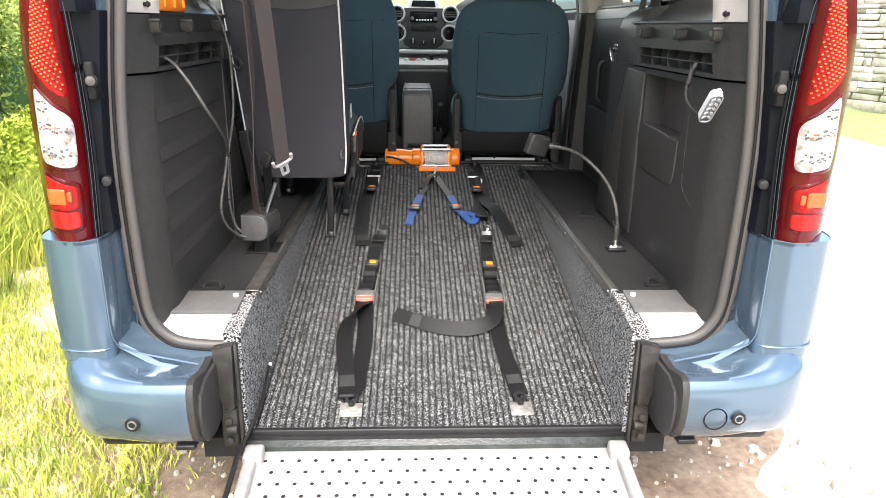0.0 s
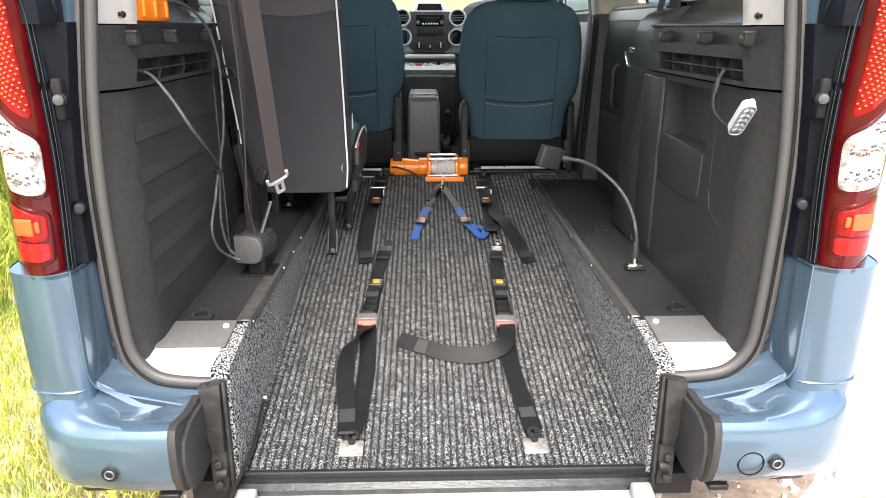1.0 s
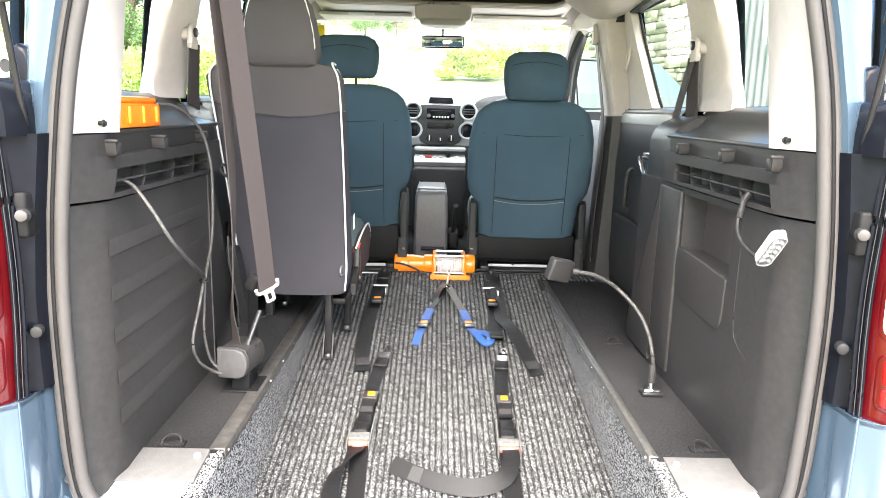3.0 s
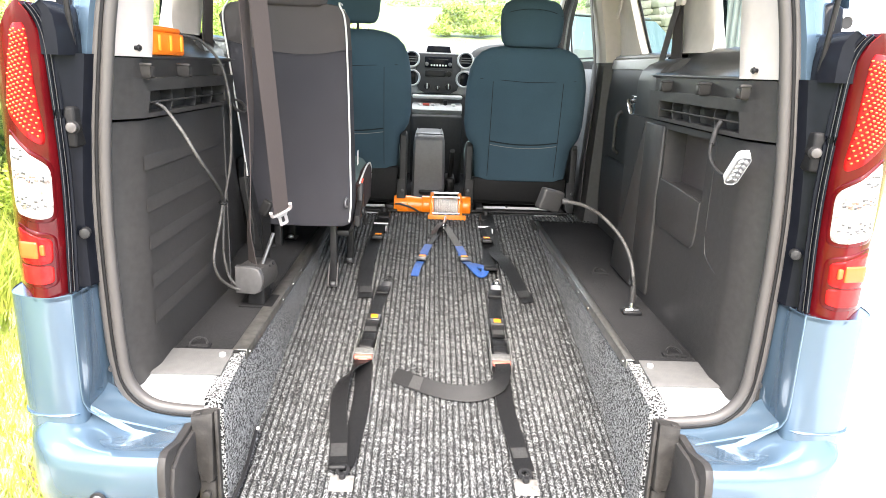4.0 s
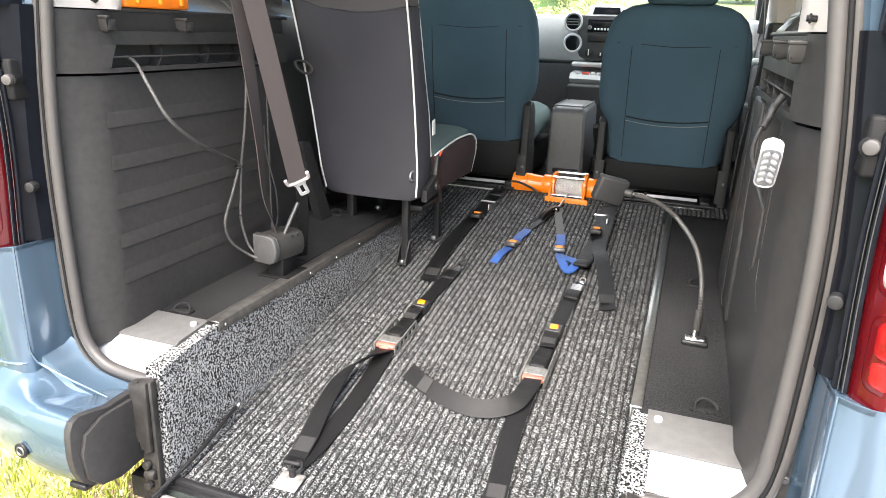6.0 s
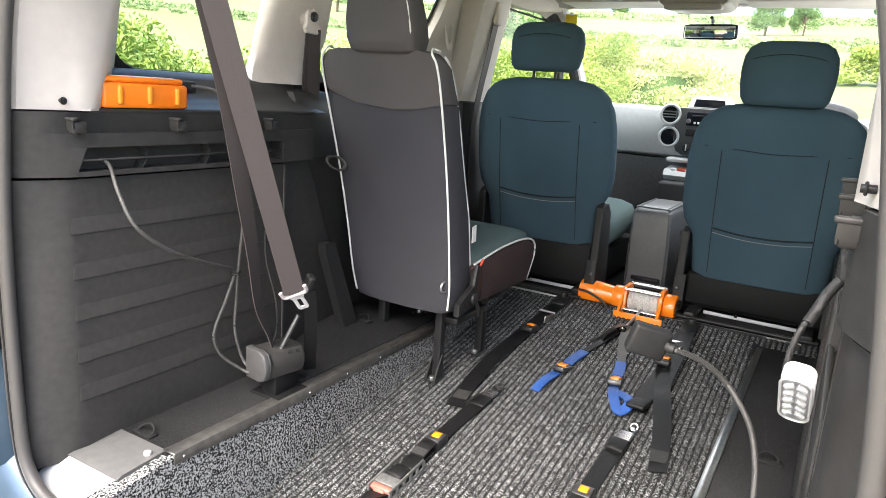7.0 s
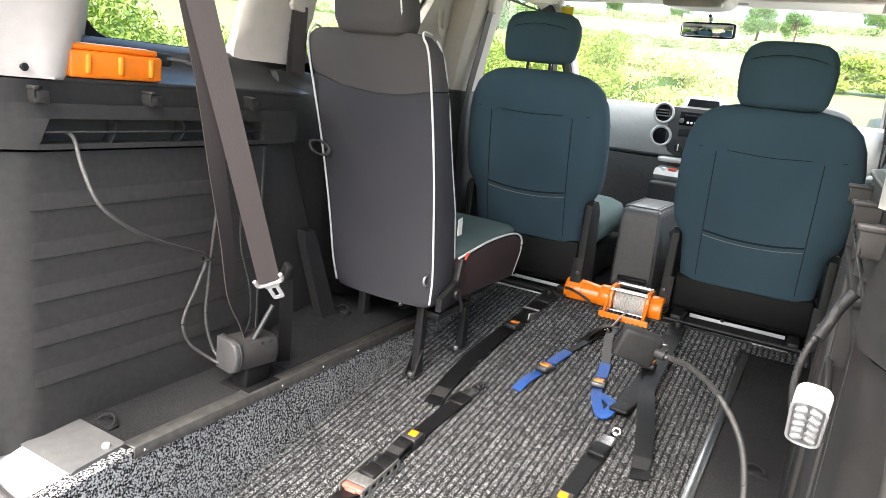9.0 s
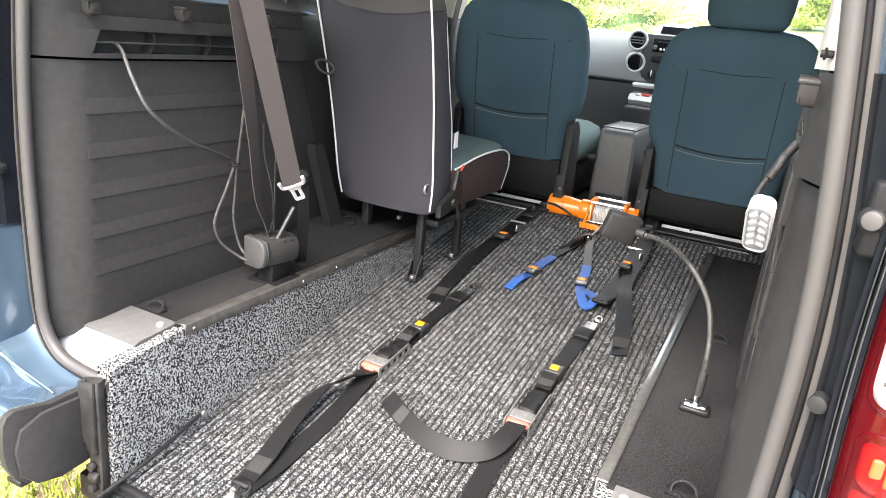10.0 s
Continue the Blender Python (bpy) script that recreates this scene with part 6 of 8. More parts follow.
        r = part("recliner_plate", b, PLASTIC_BLACK, st)
        part("recliner_bolt", cyl(0.007, (x, 2.36 + dy, 0.745), (x, 2.341 + dy, 0.745), 12, 0.002), DARK_METAL, r)
        part("seat_rail", box(xc + s * 0.20 - 0.02, xc + s * 0.20 + 0.02, 2.20, 2.95, 0.634, 0.668, 0.005), BLACK_STEEL, st)
    part("seat_frame", box(xc - 0.24, xc + 0.24, 2.42 + dy, 2.92, 0.668, 0.80, 0.01), BLACK_STEEL, st)
    part("cross_bar", cyl(0.006, (xc - 0.24, 2.31 + dy, 0.650), (xc + 0.24, 2.31 + dy, 0.650), 10), BLACK_STEEL, st)
    part("rail_plate", box(xc - 0.17, xc + 0.17, 2.462 + dy, 2.466 + dy, 0.634, 0.648, 0.001, 1), WHITE, st, "white plate under the seat")
    part("plate_bolt", cyl(0.007, (xc - 0.05, 2.464 + dy, 0.65), (xc - 0.05, 2.456 + dy, 0.65), 10, 0.001), BLACK_STEEL, st, "bolt through the plate")
    part("floor_strip", box(xc - 0.235, xc + 0.19, 2.300 + dy, 2.308 + dy, 0.634, 0.6405, 0.002, 1), ALU, st, "bright edge strip on the floor")
    return st


front_seat(0.424, 0.0, -0.12, "dark teal cloth driver's seat with headrest", 0.97)
front_seat(-0.428, 0.048, -0.165, "dark teal cloth passenger seat with headrest", 0.975, 0.03)


# folding rear seat with grey cover and white piping
rs = thing("folding_car_seat", "charcoal grey folding rear seat with white piping", "car seat")
X0, X1 = -0.655, -0.312
XC, HW = (X0 + X1) / 2, (X1 - X0) / 2


def back_y(z):
    """Rear face of the folding seat."""
    return 1.300 - 0.165 * (z - 0.765) / 0.755 + 0.02 * math.sin(math.pi * (z - 0.765) / 0.755)


def back_ring(z, grow=0.0):
    d = np.interp(z, [0.76, 0.85, 1.05, 1.2, 1.4, 1.52], [0.105, 0.125, 0.118, 0.095, 0.085, 0.06])
    y = back_y(z)
    w = np.interp(z, [0.76, 0.80, 1.3, 1.48, 1.52], [HW - 0.012, HW, HW, HW - 0.002, HW - 0.02]) + grow
    c = 0.016
    ring = [(XC - w + c, y, z), (XC - w * 0.5, y - 0.007, z), (XC, y - 0.010, z), (XC + w * 0.5, y - 0.007, z), (XC + w - c, y, z), (XC + w - 0.003, y + 0.006, z), (XC + w, y + c, z), (XC + w + 0.004, y + d * 0.5, z), (XC + w, y + d - c, z), (XC + w - 0.003, y + d - 0.004, z),
            (XC + w - c, y + d, z), (XC, y + d + 0.01, z), (XC - w + c, y + d, z), (XC - w + 0.003, y + d - 0.004, z), (XC - w, y + d - c, z), (XC - w - 0.004, y + d * 0.5, z), (XC - w, y + c, z), (XC - w + 0.003, y + 0.006, z)]
    wide = 1 + (0.03 + 0.05 * (z - 0.765) / 0.755) / HW  # the cover spreads towards the wall
    return [(x if x > XC else XC + (x - XC) * wide, yy, zz) for x, yy, zz in ring]


lower = loft([back_ring(z, g) for z, g in ((0.758, -0.02), (0.765, -0.004), (0.78, 0), (0.85, 0), (0.95, 0), (1.05, 0), (1.15, 0), (1.25, 0), (1.33, 0), (1.362, 0))])
for v in lower.verts:
    if v.co.z > 1.355:
        v.co.z += 0.022 * (abs((v.co.x - XC) / HW) ** 2)
part("backrest", lower, SEAT_GREY, rs, "charcoal cloth backrest")
top = [back_ring(z, g) for z, g in ((1.364, 0.0), (1.42, 0.0), (1.48, 0.0), (1.505, -0.004), (1.517, -0.012), (1.522, -0.03))]
tp = loft(top)
for v in tp.verts:
    if v.co.z < 1.37:
        v.co.z += 0.022 * (abs((v.co.x - XC) / HW) ** 2)
part("backrest_yoke", tp, SEAT_GREY2, rs, "warmer grey cloth top of the backrest")
part("yoke_seam", tube([(XC + t * HW * 0.96, back_y(1.363) - 0.010 * (1 - abs(t) ** 2) - 0.001, 1.363 + 0.022 * t * t) for t in np.linspace(-1, 1, 9)], 0.0016, 5), SEAT_GREY, rs)
for k, lb in ((4, "rear"), (10, "front")):
    for mir_ in (False, True):
        line = []
        for z in (0.775, 0.85, 0.95, 1.05, 1.15, 1.25, 1.35, 1.44, 1.49, 1.512):
            p = Vector(back_ring(z)[k])
            p.x += 0.010
            p.y += -0.002 if k == 4 else 0.002
            if mir_:
                q = back_ring(z)[0 if k == 4 else 12]
                p.x = q[0] - 0.010
            line.append(p)
        if k == 4:
            q = line[-1]
            line += [Vector((q.x + (-0.006 if not mir_ else 0.006), q.y + 0.012, 1.527)), Vector((q.x, q.y + 0.04, 1.524))]
        part("piping", tube(line, 0.0031, 7, 4), PIPING, rs, "white piping")
hd = padded([(z, XC - 0.006, 1.150 - 0.03 * (z - 1.55) / 0.15, w, d) for z, w, d in ((1.512, 0.085, 0.04), (1.520, 0.104, 0.052), (1.55, 0.113, 0.058), (1.60, 0.111, 0.058), (1.65, 0.102, 0.052), (1.69, 0.092, 0.042), (1.706, 0.080, 0.03), (1.711, 0.06, 0.015))], 28, 4.5)
h3 = part("headrest", hd, SEAT_GREY2, rs, "grey cloth headrest")
for s in (-1, 1):
    line = [(XC - 0.006 + s * (w - 0.005), 1.150 - 0.03 * (z - 1.55) / 0.15 + (-d * 0.72 if z < 1.70 else -d * 0.4), z) for z, w, d in ((1.54, 0.092, 0.05), (1.56, 0.107, 0.058), (1.60, 0.106, 0.058), (1.65, 0.097, 0.052), (1.69, 0.087, 0.044), (1.71, 0.074, 0.034))]
    part("headrest_piping", tube(line, 0.0030, 6, 4), PIPING, h3, "white piping")
    part("headrest_post", cyl(0.006, (XC + s * 0.05, 1.165, 1.50), (XC + s * 0.05, 1.165, 1.55), 10), CHROME, h3)
cu = cushion(0.34, 0.50, 0.16, 0.04, puff=0.015, m=pose(XC, 1.63, 0.862, 3, 0, 0))
part("seat_cushion", cu, SEAT_GREEN, rs, "grey-green cloth seat cushion")
part("cushion_side", prism([(1.40, 0.90), (1.60, 0.925), (1.80, 0.925), (1.865, 0.90), (1.87, 0.85), (1.82, 0.77), (1.42, 0.775)], "x", X1 - 0.006, X1 + 0.020, 0.008), mat("maroon_side_cloth", (0.035, 0.016, 0.016), 0.9, 0, 0.2, 300, bump=0.4, bscale=800), rs, "dark maroon cushion side")
part("cushion_piping", tube([(X1 + 0.014, 1.40, 0.906), (X1 + 0.016, 1.60, 0.931), (X1 + 0.016, 1.78, 0.931), (X1 + 0.016, 1.862, 0.908), (X1 + 0.016, 1.876, 0.86), (X1 + 0.014, 1.83, 0.775)], 0.0036, 7), PIPING, rs, "white piping")
part("care_tag", prism([(1.385, 0.975), (1.41, 0.978), (1.405, 1.03), (1.382, 1.025)], "x", X1 + 0.006, X1 + 0.0085), WHITE, rs, "white cloth care tag")
part("recliner", join(prism([(1.30, 0.76), (1.42, 0.775), (1.45, 0.82), (1.425, 0.90), (1.405, 0.905), (1.39, 0.84), (1.30, 0.80)], "x", X1 + 0.004, X1 + 0.026, 0.005), cyl(0.017, (X1 + 0.02, 1.385, 0.80), (X1 + 0.036, 1.385, 0.80), 16, 0.004),
                      tube([(X1 + 0.03, 1.39, 0.80), (X1 + 0.036, 1.41, 0.76), (X1 + 0.036, 1.415, 0.74)], 0.006, 7)), BLACK_STEEL, rs, "black recliner lever")
part("lever_tip", tube([(X1 + 0.018, 1.43, 0.895), (X1 + 0.022, 1.445, 0.915)], 0.004, 6), RED, rs)
part("back_hook", torus(0.016, 0.0035, pose(X1 - 0.022, back_y(0.85) - 0.004, 0.85, 90, 0, 80), 18, 6, a0=0.6, a1=5.4), STEEL, rs)
for x, y, zt in ((-0.395, 1.385, 0.775), (-0.60, 1.36, 0.775), (-0.355, 1.60, 0.78), (-0.60, 1.62, 0.78)):
    zf = floor_z(y) + 0.006 if x > -0.48 else SHELF_Z
    b = join(box(x - 0.013, x + 0.013, y - 0.016, y + 0.016, zf, zt, 0.003), box(x - 0.022, x + 0.022, y - 0.05, y + 0.02, zf, zf + 0.006, 0.002))
    if y < 1.5 and x > -0.5:
        b = join(b, prism([(y - 0.05, zf + 0.004), (y + 0.01, zf + 0.004), (y - 0.005, zf + 0.085)], "x", x - 0.019, x - 0.014), prism([(y - 0.05, zf + 0.004), (y + 0.01, zf + 0.004), (y - 0.005, zf + 0.085)], "x", x + 0.014, x + 0.019))
    lg = part("leg", b, BLACK_STEEL, rs)
    part("floor_bolt", cyl(0.011, (x, y - 0.034, zf + 0.004), (x, y - 0.034, zf + 0.017), 8, 0.002), STEEL, lg)
part("under_frame", join(box(-0.62, -0.335, 1.33, 1.85, 0.765, 0.785, 0.004), box(-0.41, -0.335, 1.385, 1.60, 0.70, 0.722, 0.004)), BLACK_STEEL, rs)
part("side_loop", torus(0.032, 0.006, pose(-0.685, 1.19, 1.19, 70, 20, 60), 22, 8, sx=1.0, sy=0.6), RUBBER, rs, "black release loop")

# ---- lap belt on its reel, left of the seat ----
bt = thing("seat_belt", "hanging grey-brown seat belt with metal tongue", "seat belt")
part("webbing", strap([(-0.455, 0.400, 1.90), (-0.456, 0.480, 1.68), (-0.457, 0.585, 1.40), (-0.457, 0.679, 1.15), (-0.460, 0.767, 0.921)], 0.050, 0.0025, (0.70, -0.65, -0.1)), BELT, bt)
part("rear_webbing", sweep(spline([(-0.480, 0.412, 1.90), (-0.486, 0.494, 1.68), (-0.496, 0.588, 1.40), (-0.506, 0.645, 1.18), (-0.525, 0.695, 1.02), (-0.545, 0.735, 0.88), (-0.552, 0.775, 0.80), (-0.552, 0.79, 0.755)], 8),
                           [(-0.022, -0.0013), (0.022, -0.0013), (0.022, 0.0013), (-0.022, 0.0013)], (0.75, -0.62, 0.1), twist=1.5), BELT, bt)
sd, dn = Vector((0.79, 0.48, 0.39)).normalized(), Vector((-0.14, 0.50, -0.86))
dn = (dn - sd * dn.dot(sd)).normalized()
TG = Matrix.Translation((-0.460, 0.770, 0.919)) @ Matrix((sd, -dn, sd.cross(-dn))).transposed().to_4x4()
tg_ = part("tongue", join(prism([(-0.022, -0.004), (0.022, -0.004), (0.014, -0.020), (-0.014, -0.020)], "z", -0.0015, 0.0015, 0.0008, 1, TG), prism([(-0.014, -0.020), (-0.005, -0.020), (-0.005, -0.048), (-0.014, -0.048)], "z", -0.0015, 0.0015, 0.0, 1, TG),
                          prism([(0.005, -0.020), (0.014, -0.020), (0.014, -0.048), (0.005, -0.048)], "z", -0.0015, 0.0015, 0.0, 1, TG), prism([(-0.014, -0.046), (0.014, -0.046), (0.0135, -0.053), (0.009, -0.057), (-0.009, -0.057), (-0.0135, -0.053)], "z", -0.0016, 0.0016, 0.0008, 1, TG)), SILVER, bt, "bright steel belt tongue")
part("loop", tube([tuple(TG @ Vector(p)) for p in ((-0.031, 0.016, 0), (-0.0305, 0.004, 0), (-0.027, -0.003, 0), (-0.015, -0.005, 0), (0.015, -0.005, 0), (0.027, -0.003, 0), (0.0305, 0.004, 0), (0.031, 0.016, 0))], 0.0052, 8), BELT_LOOP, tg_, "pale grey plastic belt loop")
reel = thing("belt_reel", "black plastic seat belt reel on the shelf", "belt reel")
RL = pose(-0.540, 0.792, 0.046, 0, 0, -10) @ Matrix.Translation((0, 0, SHELF_Z)) @ Matrix.Diagonal((0.93, 1, 0.86, 1)) @ Matrix.Translation((0, 0, -SHELF_Z))
dsh = [(-0.047, SHELF_Z + 0.002), (-0.047, SHELF_Z + 0.096), (0.012, SHELF_Z + 0.098), (0.032, SHELF_Z + 0.090), (0.043, SHELF_Z + 0.066), (0.043, SHELF_Z + 0.036), (0.034, SHELF_Z + 0.012), (0.016, SHELF_Z + 0.002)]
part("housing", prism([(x * 0.94, SHELF_Z + (z - SHELF_Z) * 0.96) for x, z in dsh], "y", -0.045, 0.065, 0.006, 3, RL), PLASTIC, reel)
part("front_plate", prism(dsh, "y", -0.062, -0.044, 0.005, 3, RL), PLASTIC_GREY, reel, "grey end plate")
part("rim", prism([(x * 1.03, SHELF_Z + (z - SHELF_Z) * 1.02) for x, z in dsh], "y", -0.048, -0.040, 0.002, 1, RL), PLASTIC_BLACK, reel)
for q in (0.018, 0.042):
    part("rivet", cyl(0.004, tuple(RL @ Vector((0.030, q, SHELF_Z + 0.078))), tuple(RL @ Vector((0.036, q, SHELF_Z + 0.083))), 8), BLACK_STEEL, reel)
part("arm", cyl(0.006, (-0.530, 0.79, 0.740), (-0.497, 0.825, 0.842), 8), DARK_METAL, reel, "steel rod on the reel")
# added foot and riser, near-black to pass for the shadow below the reel
part("foot_plate", join(box(-0.59, -0.49, 0.75, 0.86, SHELF_Z, SHELF_Z + 0.006, 0.002), box(-0.565, -0.515, 0.765, 0.845, SHELF_Z + 0.004, SHELF_Z + 0.062, 0.004)), UNDER_BLACK, reel)

stalk = thing("belt_buckle_stalk", "black belt buckle stalk beside the fin", "belt buckle")
part("strap", strap([(-0.565, 0.95, SHELF_Z + 0.002), (-0.545, 0.93, 0.76), (-0.54, 0.915, 0.88)], 0.035, 0.004, (0.8, -0.5, 0)), WEB, stalk)
part("buckle", cushion(0.032, 0.020, 0.05, 0.007, m=pose(-0.538, 0.91, 0.900, -8, 24, -25)), PLASTIC_BLACK, stalk)

# cables on the left panel
cb = thing("cable_loom", "black and grey cables hanging on the side panel", "cable")
part("corrugated_cable", ribbed_tube([(-0.675, 0.422, 1.240), (-0.645, 0.420, 1.228), (-0.604, 0.409, 1.179), (-0.572, 0.424, 1.112), (-0.566, 0.503, 1.050), (-0.580, 0.597, 1.008), (-0.598, 0.670, 0.980), (-0.610, 0.716, 0.955), (-0.618, 0.700, 0.892), (-0.628, 0.668, 0.805), (-0.622, 0.684, 0.745), (-0.600, 0.725, 0.702), (-0.578, 0.738, 0.690)], 0.0046), CABLE_GREY, cb, "grey-black corrugated cable")
part("lead_cable", ribbed_tube([(-0.69, 0.65, 1.395), (-0.650, 0.70, 1.387), (-0.612, 0.745, 1.335), (-0.592, 0.748, 1.262), (-0.584, 0.735, 1.19), (-0.585, 0.720, 1.07), (-0.608, 0.728, 0.962), (-0.616, 0.728, 0.88), (-0.618, 0.726, 0.80), (-0.608, 0.740, 0.725), (-0.580, 0.745, 0.695)], 0.0044), CABLE_GREY, cb)
part("thin_wire", tube([(-0.560, 0.770, 1.06), (-0.560, 0.775, 0.98), (-0.552, 0.800, 0.88), (-0.552, 0.805, 0.80), (-0.556, 0.79, 0.755), (-0.562, 0.775, 0.735)], 0.0028, 6), CABLE, cb)
part("cable_tie", torus(0.011, 0.003, pose(-0.611, 0.722, 0.952, 15, 0, 0), 14, 6), WEB, cb)

# orange junction box on the window ledge
ob_ = thing("orange_box", "bright orange plastic case on the window ledge", "plastic case")
part("case", join(box(-0.735, -0.662, 0.425, 0.63, 1.344, 1.395, 0.006), box(-0.73, -0.667, 0.432, 0.622, 1.395, 1.408, 0.005)), ORANGE_PLASTIC, ob_)
for y in (0.46, 0.53, 0.60):
    part("clip", box(-0.664, -0.656, y - 0.006, y + 0.006, 1.352, 1.390, 0.004), CLIP, ob_, "yellow-orange clip")
part("case_label", box(-0.722, -0.675, 0.455, 0.60, 1.408, 1.4095), WHITE, ob_, "white label on the lid")
part("latch_tab", box(-0.71, -0.69, 0.628, 0.655, 1.375, 1.392, 0.004), ORANGE_PLASTIC, ob_)
part("socket", box(-0.708, -0.682, 0.628, 0.672, 1.378, 1.406, 0.006), CABLE, ob_)

# lashing rings on the shelves
for x, y in ((-0.61, 0.455), (0.62, 0.475), (-0.626, 1.278), (0.60, 1.215)):
    rg = thing("lashing_ring", "black steel lashing ring in the shelf carpet", "lashing ring", "lashing rings")
    rise = 0.05 if y > 1.27 else 0.0
    part("ring", torus(0.021, 0.0032, pose(x, y, SHELF_Z + 0.005 + rise, 34, 0, 10), 20, 6, a0=-0.3, a1=3.5), BLACK_STEEL, rg)
    part("cup", box(x - 0.03, x + 0.03, y - 0.012, y + 0.012, SHELF_Z - 0.001 + rise, SHELF_Z + 0.006 + rise, 0.001, 1), CARPET_BLACK, rg)
for x, y in ((-0.535, 0.405), (0.535, 0.405)):
    solid("fixing_screw", join(cyl(0.008, (x, y, SHELF_Z - 0.008), (x, y, SHELF_Z + 0.006), 14, 0.003)), PLATE, "pale screw cap in the load sill", "screw", "screw caps")

# ---- winch ----
wi = thing("winch", "orange electric winch with steel rope", "winch")
wi.scale = (1.06, 1.06, 1.10)
wi.location = (-0.004, -0.186, -0.076)
WY, WZ = 2.262, 0.676
mo = part("motor", join(cyl(0.043, (-0.192, WY, WZ), (-0.125, WY, WZ), 28, 0.006), cyl(0.043, (-0.125, WY, WZ), (-0.055, WY, WZ), 28, 0.0, 0.035), cyl(0.044, (-0.06, WY, WZ), (-0.02, WY, WZ), 28, 0.004)), ORANGE, wi, "glossy orange motor")
part("lead", tube([(-0.185, WY - 0.05, WZ + 0.012), (-0.15, WY - 0.055, WZ + 0.01), (-0.09, WY - 0.06, WZ - 0.01), (-0.05, WY - 0.075, WZ - 0.04), (-0.03, WY - 0.09, 0.632)], 0.0045, 7), CABLE, mo)
for x in (-0.012, 0.118):
    part("side_plate", prism([(WY - 0.055, 0.634), (WY + 0.055, 0.634), (WY + 0.052, WZ + 0.03), (WY + 0.03, WZ + 0.056), (WY - 0.03, WZ + 0.056), (WY - 0.052, WZ + 0.03)], "x", x - 0.008, x + 0.008, 0.003), ORANGE, wi)
part("gear_case", join(cyl(0.046, (0.125, WY, WZ), (0.170, WY, WZ), 28, 0.006)), ORANGE, wi)
for i in range(6):
    part("cooling_fin", box(0.170, 0.180, WY - 0.03, WY + 0.03, WZ - 0.03 + i * 0.011, WZ - 0.027 + i * 0.011), BLACK_STEEL, wi)
part("drum", cyl(0.030, (-0.004, WY, WZ), (0.110, WY, WZ), 24), STEEL, wi)
rope = [(0.0 + 0.106 * ((i % 150) / 150 if (i // 150) % 2 == 0 else 1 - (i % 150) / 150), WY + 0.039 * math.cos(i * 0.5236), WZ + 0.039 * math.sin(i * 0.5236)) for i in range(0, 280)]
part("wire_rope", sweep([Vector(p) for p in rope], circle(0.0052, 6), (1, 0.01, 0)), ROPE, wi, "wound steel wire rope")
for y, z in ((WY - 0.050, WZ + 0.047), (WY + 0.046, WZ + 0.050), (WY - 0.05, WZ - 0.026)):
    part("tie_rod", cyl(0.006, (-0.012, y, z), (0.118, y, z), 10), CHROME, wi)
part("base_plate", box(-0.03, 0.145, WY - 0.105, WY + 0.06, 0.626, 0.634, 0.002), ORANGE, wi)
part("front_flange", join(box(-0.03, 0.145, WY - 0.112, WY - 0.104, 0.612, 0.655, 0.003), prism([(WY - 0.104, 0.632), (WY - 0.05, 0.632), (WY - 0.05, 0.70), (WY - 0.104, 0.645)], "x", -0.022, -0.012, 0.001), prism([(WY - 0.104, 0.632), (WY - 0.05, 0.632), (WY - 0.05, 0.70), (WY - 0.104, 0.645)], "x", 0.118, 0.128, 0.001)), ORANGE, wi, "orange mounting flange")
part("rope_end", tube([(0.055, WY - 0.035, WZ - 0.02), (0.053, WY - 0.09, WZ - 0.025), (0.046, WY - 0.17, 0.636), (0.042, WY - 0.22, 0.632)], 0.005, 7), STEEL, wi)
part("hook", torus(0.013, 0.004, pose(0.042, WY - 0.235, 0.630, 20, 0, 0), 18, 6), CHROME, wi)


def on_floor(x, y, h=0.012):
    return (x, y, floor_z(y) + h)


def floor_strap(name, pts, width, material, parent, thick=0.003, label=""):
    return part(name, strap([on_floor(*p) for p in pts], width, thick, (0, -SLOPE, 1)), material, parent, label)


def block(x0, y0, x1, y1, w, h0, h1, bev=0.004):
    """A block lying on the floor between two points."""
    a, b = Vector((x0, y0, 0)), Vector((x1, y1, 0))
    d = b - a
    m = pose((x0 + x1) / 2, (y0 + y1) / 2, floor_z((y0 + y1) / 2), 0, 0, math.degrees(math.atan2(-d.x, d.y))) @ Matrix.Rotation(math.atan(SLOPE), 4, "X")
    return box(-w / 2, w / 2, -d.length / 2, d.length / 2, h0, h1, bev, 2, m)


def ribbon(rows, width, thick=0.003):
    """Webbing over the floor through (x, y, height, tilt in degrees), tilted about its own line."""
    line = spline([on_floor(x, y, h) for x, y, h, _ in rows], 6)
    tilts = [v.x for v in spline([(a, 0, 0) for _, _, _, a in rows], 6)]
    bm, rings = bmesh.new(), []
    for i, p in enumerate(line):
        d = (line[min(i + 1, len(line) - 1)] - line[max(i - 1, 0)]).normalized()
        side = (Matrix.Rotation(radians(tilts[i]), 3, d) @ d.cross(Vector((0, -SLOPE, 1))).normalized())
        up_ = side.cross(d)
        rings.append([bm.verts.new(p + side * a * width / 2 + up_ * b * thick / 2) for a, b in ((-1, -1), (1, -1), (1, 1), (-1, 1))])
    for a, b in zip(rings, rings[1:]):
        for n in range(4):
            bm.faces.new((a[n], a[(n + 1) % 4], b[(n + 1) % 4], b[n]))
    bm.faces.new(rings[0][::-1])
    bm.faces.new(rings[-1])
    return smooth(bm, 60)


